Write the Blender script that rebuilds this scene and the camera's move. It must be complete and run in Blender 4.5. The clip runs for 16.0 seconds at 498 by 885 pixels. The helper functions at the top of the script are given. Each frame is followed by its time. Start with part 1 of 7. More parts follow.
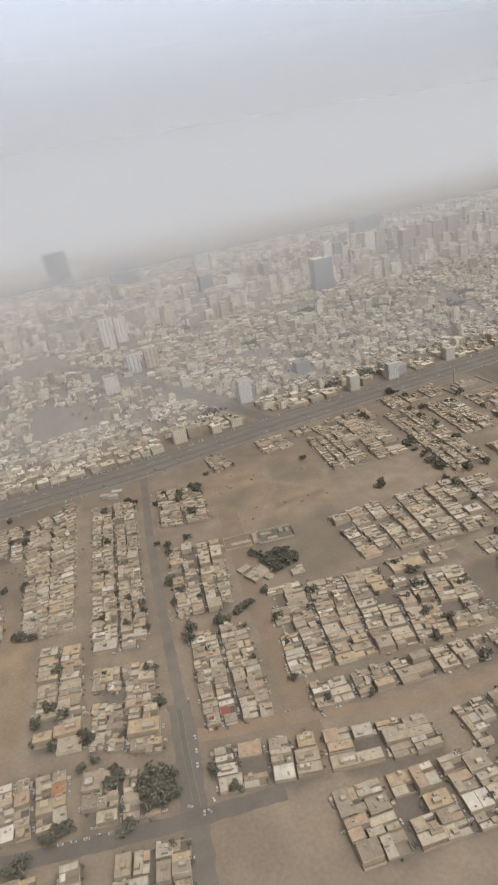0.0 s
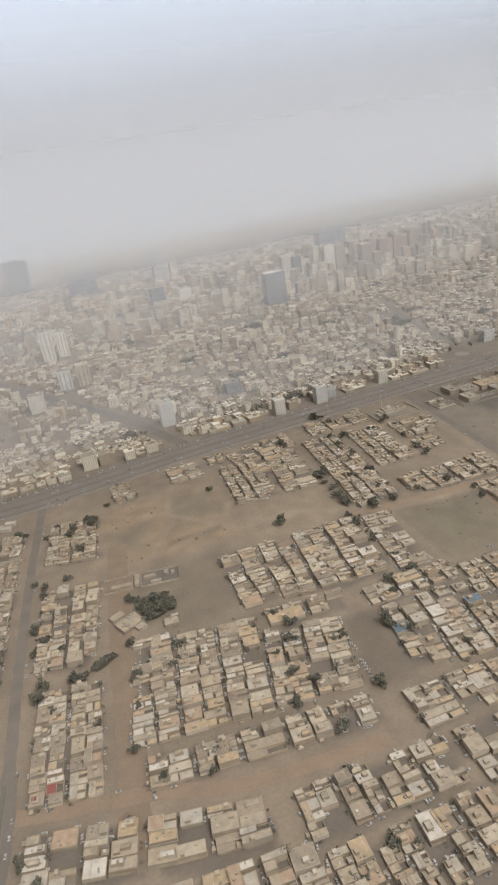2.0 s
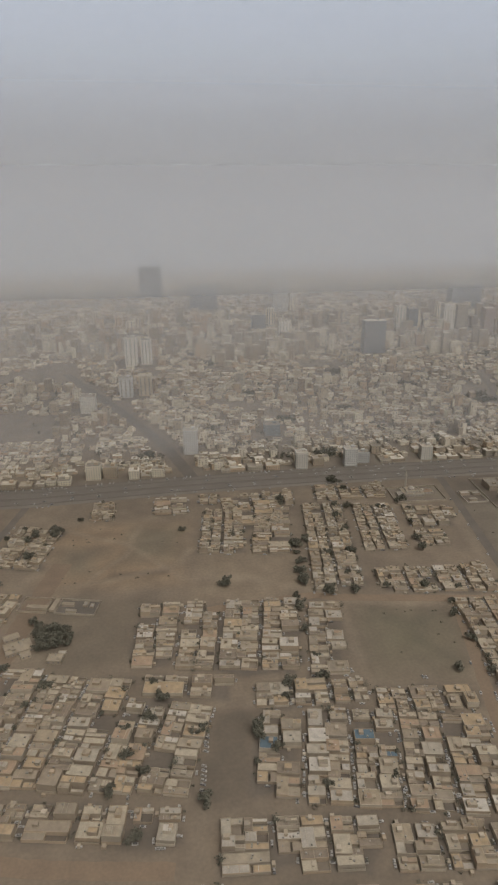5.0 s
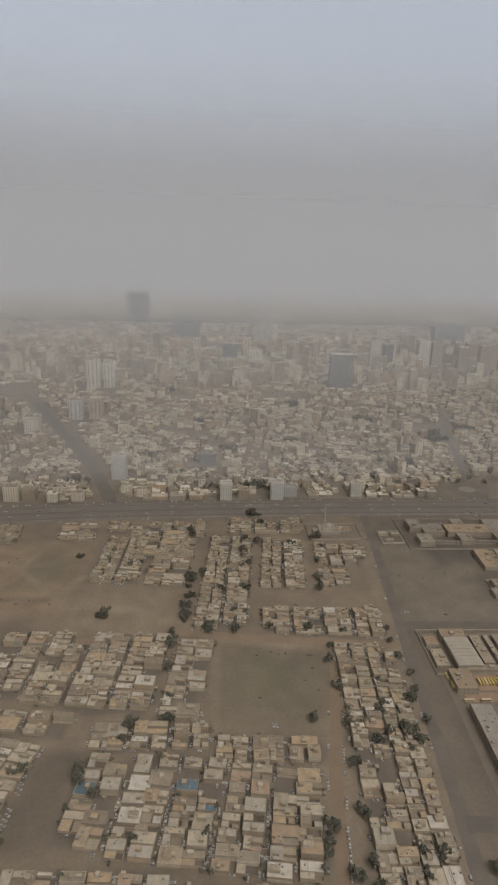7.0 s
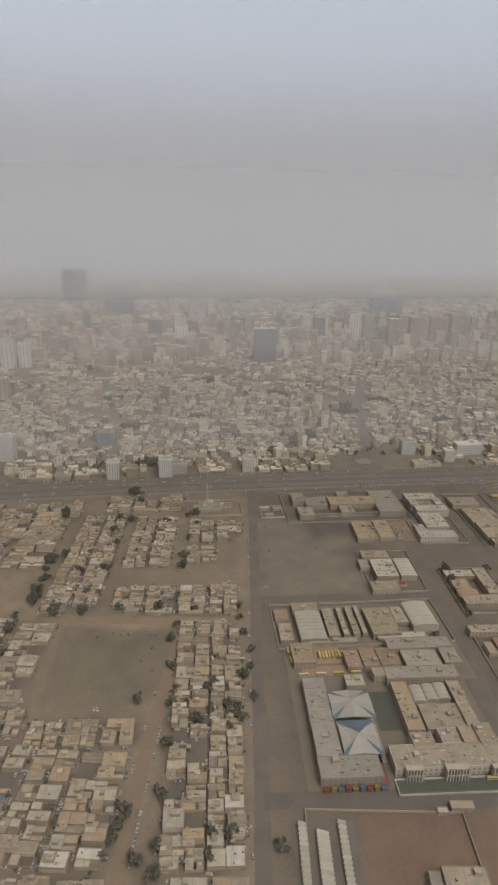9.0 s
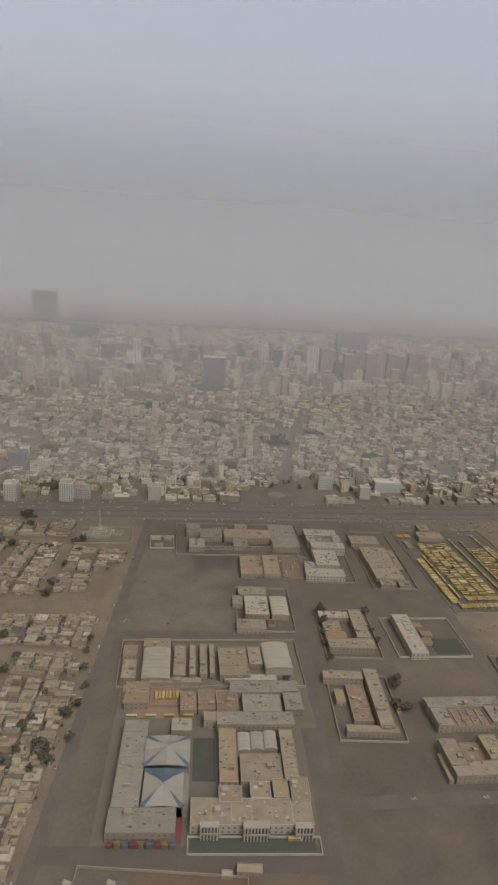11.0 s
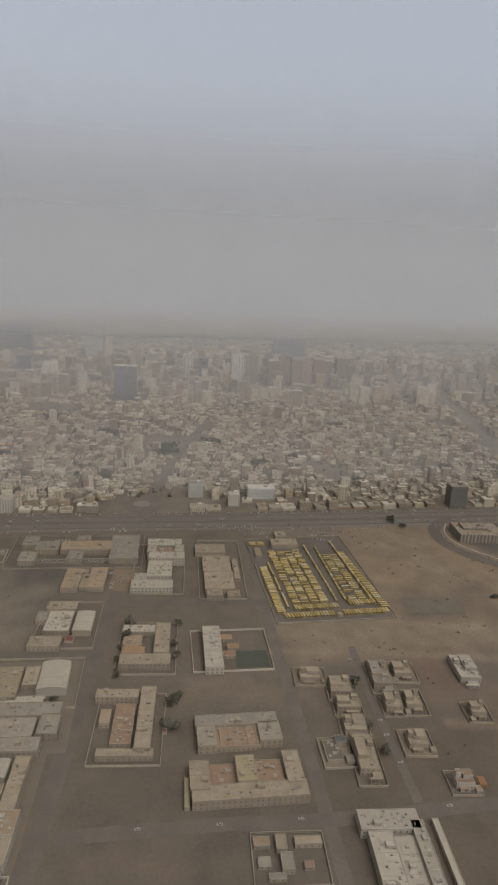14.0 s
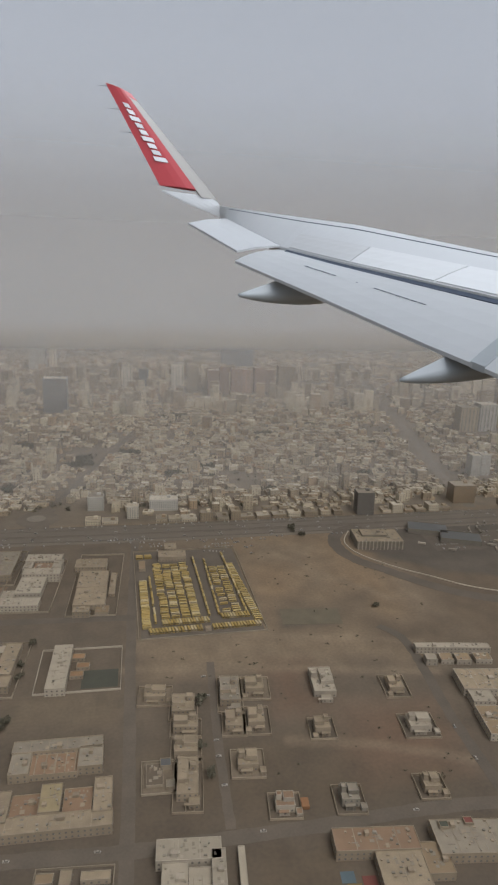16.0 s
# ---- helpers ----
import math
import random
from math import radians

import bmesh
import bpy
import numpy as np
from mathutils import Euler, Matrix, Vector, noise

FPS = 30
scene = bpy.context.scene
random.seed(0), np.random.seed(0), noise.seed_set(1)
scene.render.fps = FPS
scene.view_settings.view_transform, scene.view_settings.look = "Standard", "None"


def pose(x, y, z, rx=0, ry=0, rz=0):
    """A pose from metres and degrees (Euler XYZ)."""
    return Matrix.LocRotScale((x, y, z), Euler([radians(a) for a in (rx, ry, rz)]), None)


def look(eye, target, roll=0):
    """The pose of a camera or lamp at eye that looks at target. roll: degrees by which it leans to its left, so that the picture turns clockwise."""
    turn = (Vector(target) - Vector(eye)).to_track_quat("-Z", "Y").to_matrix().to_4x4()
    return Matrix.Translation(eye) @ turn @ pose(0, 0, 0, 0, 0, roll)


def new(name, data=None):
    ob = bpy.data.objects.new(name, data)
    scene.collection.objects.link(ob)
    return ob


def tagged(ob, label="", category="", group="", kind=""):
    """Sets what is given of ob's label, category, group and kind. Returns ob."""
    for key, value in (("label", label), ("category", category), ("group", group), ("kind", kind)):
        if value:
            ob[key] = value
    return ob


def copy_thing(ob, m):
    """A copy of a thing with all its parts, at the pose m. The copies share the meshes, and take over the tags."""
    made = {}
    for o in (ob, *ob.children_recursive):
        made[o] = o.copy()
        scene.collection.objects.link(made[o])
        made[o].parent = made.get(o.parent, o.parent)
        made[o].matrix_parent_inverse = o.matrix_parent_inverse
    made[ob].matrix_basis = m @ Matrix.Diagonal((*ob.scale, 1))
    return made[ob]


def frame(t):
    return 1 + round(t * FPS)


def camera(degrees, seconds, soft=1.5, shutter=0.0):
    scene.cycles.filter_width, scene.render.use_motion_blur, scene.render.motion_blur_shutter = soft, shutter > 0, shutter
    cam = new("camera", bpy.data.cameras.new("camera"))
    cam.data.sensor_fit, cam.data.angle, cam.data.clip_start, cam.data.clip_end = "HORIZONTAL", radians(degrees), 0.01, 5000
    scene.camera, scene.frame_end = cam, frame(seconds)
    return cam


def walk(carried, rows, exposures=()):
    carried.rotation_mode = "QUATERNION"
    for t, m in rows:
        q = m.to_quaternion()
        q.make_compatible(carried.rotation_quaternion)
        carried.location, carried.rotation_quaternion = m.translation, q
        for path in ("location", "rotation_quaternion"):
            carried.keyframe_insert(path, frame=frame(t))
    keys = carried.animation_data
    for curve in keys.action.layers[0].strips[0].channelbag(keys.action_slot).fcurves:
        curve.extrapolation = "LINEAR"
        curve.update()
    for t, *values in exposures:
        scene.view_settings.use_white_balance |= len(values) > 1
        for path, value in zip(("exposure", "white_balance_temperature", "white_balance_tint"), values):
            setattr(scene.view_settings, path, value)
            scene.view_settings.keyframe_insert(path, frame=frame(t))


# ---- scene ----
# ---- camera: flown level past the town, looking out to the left of the flight ----
cam = camera(41.9, 16.0, soft=2.3)
K = 0.52  # the town's plan below is in plan units of K metres
ROWS = [
    (0.0, 0.0, 0.0, 449.1, 65.49, 8.84, -23.66),
    (0.5, 34.8, 0.8, 448.5, 65.63, 8.41, -24.27),
    (1.0, 70.3, 2.9, 445.1, 65.97, 8.09, -24.27),
    (1.5, 104.9, 3.7, 444.5, 65.70, 8.21, -24.89),
    (2.0, 140.3, 5.3, 441.4, 65.96, 8.02, -24.28),
    (2.5, 175.8, 5.3, 441.2, 65.71, 7.96, -24.22),
    (3.0, 210.6, 7.4, 436.7, 65.98, 7.66, -24.10),
    (5.5, 387.3, 9.5, 431.5, 70.82, -0.27, -6.97),
    (6.0, 423.3, 8.0, 433.3, 72.35, 0.08, -8.04),
    (6.5, 458.6, 9.1, 429.7, 72.45, -1.30, -7.04),
    (7.0, 495.4, 8.7, 429.1, 72.10, -1.83, -6.93),
    (7.5, 531.5, 8.4, 427.8, 71.90, -2.01, -6.90),
    (8.0, 567.5, 9.1, 425.0, 71.37, -1.98, -7.40),
    (8.5, 604.7, 9.5, 422.3, 70.62, -1.51, -8.42),
    (9.0, 641.3, 8.4, 421.6, 70.25, -1.08, -9.55),
    (11.5, 821.1, 8.0, 414.1, 73.31, -4.15, -9.25),
    (12.0, 858.7, 7.6, 412.4, 73.23, -4.12, -9.31),
    (12.5, 894.8, 6.8, 411.1, 73.71, -3.62, -9.67),
    (13.0, 928.6, 6.2, 411.4, 73.70, -3.50, -9.67),
    (13.5, 965.3, 6.0, 409.1, 73.74, -3.13, -10.32),
    (14.0, 1001.2, 4.3, 409.3, 74.06, -2.77, -10.60),
    (14.5, 1038.8, 4.4, 407.4, 74.22, -2.42, -10.76),
    (15.0, 1074.2, 2.8, 406.3, 74.84, -2.69, -11.01),
    (15.5, 1110.6, 1.2, 404.7, 75.66, -2.09, -11.70),
    (16.0, 1146.2, 0.0, 403.3, 75.16, -1.85, -12.29),
]
# the clip's own exposure: bright and warm at first, darker and cooler later
EXPOSURES = [(0.0, 0.94, 6330, 10), (3.2, 0.94, 6330, 10), (5.3, 0.2, 6520, 10), (7.6, 0.22, 6520, 10), (9.0, 0.38, 6510, 10), (11.3, 0.2, 6490, 10), (15.4, 0.14, 6510, 10), (16.0, 0.12, 6560, 10)]
walk(cam, [(t, pose(K * x, K * y, K * z, rx, ry, rz)) for t, x, y, z, rx, ry, rz in ROWS], EXPOSURES)

# ---- sky and sun: a dusty, overcast day ----
SUN_ELEVATION, SUN_AZIMUTH = 58.0, 152.0
world = bpy.data.worlds.new("dusty_sky")
scene.world = world
world.use_nodes = True
wn, wl = world.node_tree.nodes, world.node_tree.links
wn.clear()
sky = wn.new("ShaderNodeTexSky")
sky.sky_type, sky.sun_disc = "NISHITA", False
sky.sun_elevation, sky.sun_rotation = radians(SUN_ELEVATION), radians(SUN_AZIMUTH)
sky.air_density, sky.dust_density, sky.ozone_density = 1.0, 6.0, 1.0
tone = wn.new("ShaderNodeHueSaturation")
tone.inputs["Saturation"].default_value = 0.05
back = wn.new("ShaderNodeBackground")
back.inputs["Strength"].default_value = 0.15
wout = wn.new("ShaderNodeOutputWorld")
wl.new(sky.outputs[0], tone.inputs["Color"])
cool = wn.new("ShaderNodeMix")
cool.data_type, cool.blend_type = "RGBA", "MULTIPLY"
cool.inputs[0].default_value = 1.0
cool.inputs[7].default_value = (0.9, 0.985, 1.135, 1)
wl.new(tone.outputs[0], cool.inputs[6])
wl.new(cool.outputs[2], back.inputs["Color"])
wl.new(back.outputs[0], wout.inputs["Surface"])
sun_data = bpy.data.lights.new("sun", "SUN")
sun_data.energy, sun_data.angle, sun_data.color = 0.55, radians(30), (1.0, 0.95, 0.88)
sun = new("sun", sun_data)
az, el = radians(SUN_AZIMUTH), radians(SUN_ELEVATION)
sun.matrix_world = look((0, 0, 900), Vector((0, 0, 900)) - Vector((math.sin(az) * math.cos(el), math.cos(az) * math.cos(el), math.sin(el))))


# ---- materials ----
def ramp_node(nt, stops, constant=False):
    n = nt.nodes.new("ShaderNodeValToRGB")
    cr = n.color_ramp
    cr.interpolation = "CONSTANT" if constant else "LINEAR"
    while len(cr.elements) < len(stops):
        cr.elements.new(0.5)
    for e, (p, c) in zip(cr.elements, stops):
        e.position, e.color = p, (*c, 1)
    return n


def math_node(nt, op, a, b):
    n = nt.nodes.new("ShaderNodeMath")
    n.operation = op
    for k, v in enumerate((a, b)):
        if isinstance(v, (int, float)):
            n.inputs[k].default_value = v
        else:
            nt.links.new(v, n.inputs[k])
    return n.outputs[0]


DUST_FILM = (0.745, 0.672, 0.58)  # a film of tan dust lies on all that stands outdoors
# pale tint in place of a near haze veil, mixed into outdoor colours
HAZE_TINT = (0.275, 0.222, 0.162)


def surface(name, colours, rough=0.85, metal=0.0, coarse=0.12, fine=1.3, stain=0.45, bump=0.25, attribute="", spec=0.3, dusty=True):
    """A worn surface: colours picked piece by piece, with stains and grain at real size."""
    m = bpy.data.materials.new(name)
    m.use_nodes = True
    nt = m.node_tree
    bsdf = nt.nodes["Principled BSDF"]
    geo, info = nt.nodes.new("ShaderNodeNewGeometry"), nt.nodes.new("ShaderNodeObjectInfo")
    rnd = math_node(nt, "FRACT", math_node(nt, "ADD", info.outputs["Random"], geo.outputs["Random Per Island"]), 0.0)
    if attribute:
        at = nt.nodes.new("ShaderNodeAttribute")
        at.attribute_name = attribute
        base = at.outputs["Color"]
    elif len(colours) == 1:
        rgb = nt.nodes.new("ShaderNodeRGB")
        rgb.outputs[0].default_value = (*colours[0], 1)
        base = rgb.outputs[0]
    else:
        r = ramp_node(nt, [(k / len(colours), c) for k, c in enumerate(colours)], True)
        nt.links.new(rnd, r.inputs[0])
        base = r.outputs[0]
    n1, n2 = nt.nodes.new("ShaderNodeTexNoise"), nt.nodes.new("ShaderNodeTexNoise")
    for n, s, d in ((n1, coarse, 5.0), (n2, fine, 4.0)):
        n.inputs["Scale"].default_value, n.inputs["Detail"].default_value = s / K, d
        nt.links.new(geo.outputs["Position"], n.inputs["Vector"])
    both = math_node(nt, "ADD", math_node(nt, "MULTIPLY", n1.outputs["Fac"], 0.6), math_node(nt, "MULTIPLY", n2.outputs["Fac"], 0.4))
    lift = math_node(nt, "ADD", math_node(nt, "MULTIPLY", math_node(nt, "SUBTRACT", both, 0.5), 2.6 * stain), 1.0)
    own = math_node(nt, "ADD", math_node(nt, "MULTIPLY", rnd, 0.3), 0.85)
    hsv = nt.nodes.new("ShaderNodeHueSaturation")
    nt.links.new(base, hsv.inputs["Color"])
    nt.links.new(math_node(nt, "MULTIPLY", lift, 1.0 if attribute else own), hsv.inputs["Value"])
    film = nt.nodes.new("ShaderNodeMix")
    film.data_type, film.blend_type = "RGBA", "MULTIPLY"
    film.inputs[0].default_value = 1.0 if dusty else 0.0
    film.inputs[7].default_value = (*DUST_FILM, 1)
    nt.links.new(hsv.outputs[0], film.inputs[6])
    # lifts the base colour evenly, as thin near haze would
    haze_mix = nt.nodes.new("ShaderNodeMix")
    haze_mix.data_type = "RGBA"
    haze_mix.inputs[0].default_value = 0.115 if dusty else 0.0
    haze_mix.inputs[7].default_value = (*HAZE_TINT, 1)
    nt.links.new(film.outputs[2], haze_mix.inputs[6])
    nt.links.new(haze_mix.outputs[2], bsdf.inputs["Base Color"])
    bsdf.inputs["Roughness"].default_value, bsdf.inputs["Metallic"].default_value = rough, metal
    bsdf.inputs["Specular IOR Level"].default_value = spec
    if bump:
        b = nt.nodes.new("ShaderNodeBump")
        b.inputs["Strength"].default_value, b.inputs["Distance"].default_value = bump, 0.2 * K
        nt.links.new(n2.outputs["Fac"], b.inputs["Height"])
        nt.links.new(b.outputs[0], bsdf.inputs["Normal"])
    return m


M_GROUND = surface("dusty_ground", [(0.146, 0.107, 0.065)], coarse=0.025, fine=0.3, stain=0.6, attribute="soil", rough=0.95)
M_ASPHALT = surface("dusty_asphalt", [(0.088, 0.073, 0.056)], coarse=0.04, fine=0.5, stain=0.55, rough=0.9)
M_HIGHWAY = surface("pale_dusty_asphalt", [(0.128, 0.11, 0.088)], coarse=0.03, fine=0.5, stain=0.4, rough=0.9)
M_DIRT = surface("packed_dirt_street", [(0.165, 0.114, 0.069)], coarse=0.05, fine=0.4, stain=0.4, rough=0.95)
M_DUSTWALL = surface("dusty_boundary_wall", [(0.27, 0.232, 0.175)], stain=0.4)
M_KERB = surface("dusty_kerb", [(0.14, 0.124, 0.1)], stain=0.3)
M_PAINT = surface("road_marking", [(0.210, 0.207, 0.190)], stain=0.5)
M_WALL = surface("house_plaster", [(0.338, 0.276, 0.191), (0.270, 0.214, 0.147), (0.377, 0.321, 0.237), (0.298, 0.229, 0.150), (0.240, 0.203, 0.150)], stain=0.4)
M_ROOF = surface("flat_roof", [(0.36, 0.262, 0.15), (0.31, 0.215, 0.135), (0.334, 0.297, 0.240), (0.318, 0.278, 0.212), (0.276, 0.228, 0.159), (0.233, 0.185, 0.127), (0.329, 0.281, 0.201), (0.196, 0.159, 0.111), (0.254, 0.201, 0.133), (0.302, 0.254, 0.180), (0.159, 0.123, 0.085), (0.355, 0.323, 0.270)], coarse=0.2, stain=0.6)
# yard tones, darkened to carry the shade within the yard walls
M_YARD = surface("dark_yard_tone", [(0.11, 0.085, 0.058), (0.08, 0.062, 0.043), (0.145, 0.115, 0.08)], stain=0.5)
M_FLATS = surface("apartment_render", [(0.254, 0.188, 0.117), (0.310, 0.239, 0.153), (0.206, 0.153, 0.095), (0.276, 0.191, 0.112), (0.235, 0.187, 0.125), (0.347, 0.280, 0.185), (0.178, 0.129, 0.079), (0.319, 0.258, 0.173)], coarse=0.05, stain=0.35, dusty=False)
M_FLATROOF = surface("apartment_roof", [(0.233, 0.189, 0.130), (0.176, 0.139, 0.093), (0.265, 0.218, 0.151), (0.211, 0.164, 0.105), (0.141, 0.110, 0.073), (0.254, 0.204, 0.135), (0.287, 0.241, 0.173)], coarse=0.15, stain=0.5, dusty=False)
M_PANE = surface("dark_window", [(0.071, 0.071, 0.071), (0.109, 0.104, 0.100), (0.052, 0.055, 0.057)], rough=0.25, stain=0.3, bump=0, spec=0.5)
M_TANK = surface("white_plastic", [(0.3, 0.28, 0.235), (0.24, 0.222, 0.186)], rough=0.6, stain=0.3)
M_UNIT = surface("grey_metal_unit", [(0.18, 0.165, 0.138), (0.22, 0.203, 0.17)], rough=0.65, stain=0.4)
M_CREAM = surface("cream_plaster", [(0.275, 0.228, 0.166)], coarse=0.08, stain=0.35)
M_WHITE = surface("white_render", [(0.36, 0.325, 0.268)], coarse=0.08, stain=0.3)
M_WHITEROOF = surface("white_sheet_roof", [(0.315, 0.282, 0.222)], coarse=0.1, stain=0.3, rough=0.55)
M_TANROOF = surface("tan_sheet_roof", [(0.25, 0.182, 0.108)], coarse=0.1, stain=0.3)
M_BROWNROOF = surface("terracotta_sheet_roof", [(0.215, 0.137, 0.083)], coarse=0.1, stain=0.3)
M_GREYROOF = surface("grey_bitumen_roof", [(0.212, 0.188, 0.148)], coarse=0.1, stain=0.45)
M_CREAMROOF = surface("cream_screed_roof", [(0.255, 0.207, 0.142)], coarse=0.1, stain=0.5)
M_ORANGE = surface("orange_awning", [(0.225, 0.101, 0.034)], stain=0.3)
M_RED = surface("red_canopy", [(0.145, 0.025, 0.017)], stain=0.3)
M_BLUE = surface("blue_fabric", [(0.052, 0.094, 0.122)], stain=0.3)
M_YELLOW = surface("yellow_paint", [(0.180, 0.122, 0.017)], stain=0.3)
M_PALEYELLOW = surface("pale_yellow_roof", [(0.248, 0.204, 0.116)], coarse=0.1, stain=0.3)
M_GREEN = surface("green_turf", [(0.031, 0.039, 0.025)], stain=0.4)
M_PAVING = surface("tan_paving", [(0.128, 0.102, 0.071)], coarse=0.05, stain=0.45)
M_TURF = surface("dry_turf", [(0.112, 0.098, 0.062)], coarse=0.06, stain=0.5, rough=0.95)
M_DARKROOF = surface("blue_grey_sheet_roof", [(0.07, 0.078, 0.085)], stain=0.3, rough=0.5)
M_BUS = surface("bus_yellow", [(0.36, 0.25, 0.045), (0.31, 0.215, 0.042), (0.4, 0.29, 0.075), (0.4, 0.31, 0.11), (0.41, 0.34, 0.19), (0.33, 0.23, 0.05)], rough=0.45, stain=0.2, bump=0)
M_CAR = surface("car_paint", [(0.33, 0.315, 0.28), (0.3, 0.285, 0.25), (0.35, 0.335, 0.3), (0.062, 0.060, 0.056), (0.175, 0.169, 0.157), (0.270, 0.254, 0.225), (0.207, 0.194, 0.168)], rough=0.3, stain=0.15, bump=0, spec=0.5)
M_RUBBER = surface("black_rubber", [(0.03, 0.03, 0.03)], bump=0)
M_LEAF = surface("dusty_leaves", [(0.09, 0.088, 0.062), (0.074, 0.076, 0.055), (0.105, 0.1, 0.072)], stain=0.4, bump=0, rough=0.95, spec=0.1)
M_FABRIC = surface("white_fabric", [(0.26, 0.243, 0.21)], coarse=0.1, stain=0.2)
M_ORANGETAN = surface("orange_tan_sheet_roof", [(0.25, 0.145, 0.07)], coarse=0.1, stain=0.25)
M_BLUEWALL = surface("pale_blue_render", [(0.17, 0.195, 0.205)], coarse=0.05, stain=0.3)
M_BARK = surface("bark", [(0.14, 0.11, 0.08)])
M_TOWERGREY = surface("blue_grey_cladding", [(0.125, 0.145, 0.165)], coarse=0.03, stain=0.2, rough=0.5)
M_BRIGHT = surface("bright_white_paint", [(0.55, 0.53, 0.48)], stain=0.2)
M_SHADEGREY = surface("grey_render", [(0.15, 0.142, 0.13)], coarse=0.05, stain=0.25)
M_PALEFLATS = surface("pale_apartment_render", [(0.31, 0.275, 0.22)], coarse=0.08, stain=0.3, dusty=False)
M_CREAMFLATS = surface("cream_apartment_render", [(0.37, 0.315, 0.235)], coarse=0.08, stain=0.3, dusty=False)
M_TOWERRED = surface("red_brown_cladding", [(0.27, 0.175, 0.135), (0.235, 0.165, 0.13), (0.3, 0.21, 0.165)], coarse=0.03, stain=0.3)


# ---- mesh helpers ----
class Solid:
    """Collects plain pieces of one part."""

    def __init__(self):
        self.v, self.f, self.k = [], [], []

    def add(self, verts, faces, k=0):
        n = len(self.v)
        self.v += verts
        self.f += [tuple(n + i for i in f) for f in faces]
        self.k += [k] * len(faces)

    def box(self, x, y, w, d, z0, z1, turn=0.0, k=0, top=1.0):
        c, s = math.cos(turn), math.sin(turn)
        verts = []
        for z, q in ((z0, 1.0), (z1, top)):
            for a, b in ((-1, -1), (1, -1), (1, 1), (-1, 1)):
                p, r = a * w / 2 * q, b * d / 2 * q
                verts.append((x + p * c - r * s, y + p * s + r * c, z))
        self.add(verts, [(0, 3, 2, 1), (4, 5, 6, 7), (0, 1, 5, 4), (1, 2, 6, 5), (2, 3, 7, 6), (3, 0, 4, 7)], k)

    def ring(self, x, y, w, d, z0, z1, t, k=0):
        for a, b, ww, dd in ((0, -(d - t) / 2, w, t), (0, (d - t) / 2, w, t), (-(w - t) / 2, 0, t, d - 2 * t), ((w - t) / 2, 0, t, d - 2 * t)):
            self.box(x + a, y + b, ww, dd, z0, z1, 0, k)

    def shell(self, x, y, w, d, z0, z1, t, drop, turn=0.0, k=0):
        """A block whose flat top lies sunk inside a parapet, in one piece."""
        c, s = math.cos(turn), math.sin(turn)
        verts = []
        for z, q in ((z0, 0.0), (z1, 0.0), (z1, t), (z1 - drop, t)):
            for a, b in ((-1, -1), (1, -1), (1, 1), (-1, 1)):
                p, r = a * (w / 2 - q), b * (d / 2 - q)
                verts.append((x + p * c - r * s, y + p * s + r * c, z))
        faces = [(0, 3, 2, 1), (12, 13, 14, 15)]
        for lo in (0, 4, 8):
            faces += [(lo + i, lo + (i + 1) % 4, lo + 4 + (i + 1) % 4, lo + 4 + i) for i in range(4)]
        self.add(verts, faces, k)

    def fence(self, w, d, z0, z1, t, k=0):
        """A closed run of wall round a plot, in one piece."""
        verts = [(a * (w / 2 - q), b * (d / 2 - q), z) for z, q in ((z0, 0), (z1, 0), (z1, t), (z0, t)) for a, b in ((-1, -1), (1, -1), (1, 1), (-1, 1))]
        self.add(verts, [(lo + i, lo + (i + 1) % 4, (lo + 4 + (i + 1) % 4) % 16, (lo + 4 + i) % 16) for lo in (0, 4, 8, 12) for i in range(4)], k)

    def tube(self, x, y, r0, r1, z0, z1, n=8, k=0):
        verts = [(x + r * math.cos(2 * math.pi * i / n), y + r * math.sin(2 * math.pi * i / n), z) for z, r in ((z0, r0), (z1, r1)) for i in range(n)]
        self.add(verts, [(i, (i + 1) % n, n + (i + 1) % n, n + i) for i in range(n)] + [tuple(range(n, 2 * n)), tuple(reversed(range(n)))], k)

    def vault(self, x, y, w, d, z, rise, n=8, k=0):
        """A roof arched across w."""
        verts = [(x + w / 2 * -math.cos(math.pi * i / n), y + b * d / 2, z + rise * math.sin(math.pi * i / n)) for b in (-1, 1) for i in range(n + 1)]
        m = n + 1
        self.add(verts, [(i, i + 1, m + i + 1, m + i) for i in range(n)] + [tuple(reversed(range(m))), tuple(range(m, 2 * m))], k)

    def mesh(self, name, mats):
        me = bpy.data.meshes.new(name)
        me.from_pydata(self.v, [], self.f)
        for m in mats if isinstance(mats, (list, tuple)) else [mats]:
            me.materials.append(m)
        if any(self.k):
            me.polygons.foreach_set("material_index", self.k)
        return me


def part(name, solid, mats, parent, label=""):
    ob = new(name, solid.mesh(name, mats))
    ob.parent = parent
    return tagged(ob, label)


def thing(name, label, category, x=0.0, y=0.0, z=0.0, turn=0.0, group="", kind=""):
    e = new(name)
    e.empty_display_size = 1
    e.matrix_basis = pose(K * x, K * y, K * z, 0, 0, turn) @ Matrix.Scale(K, 4)
    return tagged(e, label, category, group, kind)


def setting(name, solid, mats, label, category):
    ob = new(name, solid.mesh(name, mats))
    ob.scale = (K, K, K)
    return tagged(ob, label, category, "", "structure")


def stuff(name, solid, mats, label, category):
    ob = new(name, solid.mesh(name, mats))
    ob.scale = (K, K, K)
    return tagged(ob, label, category, "", "stuff")


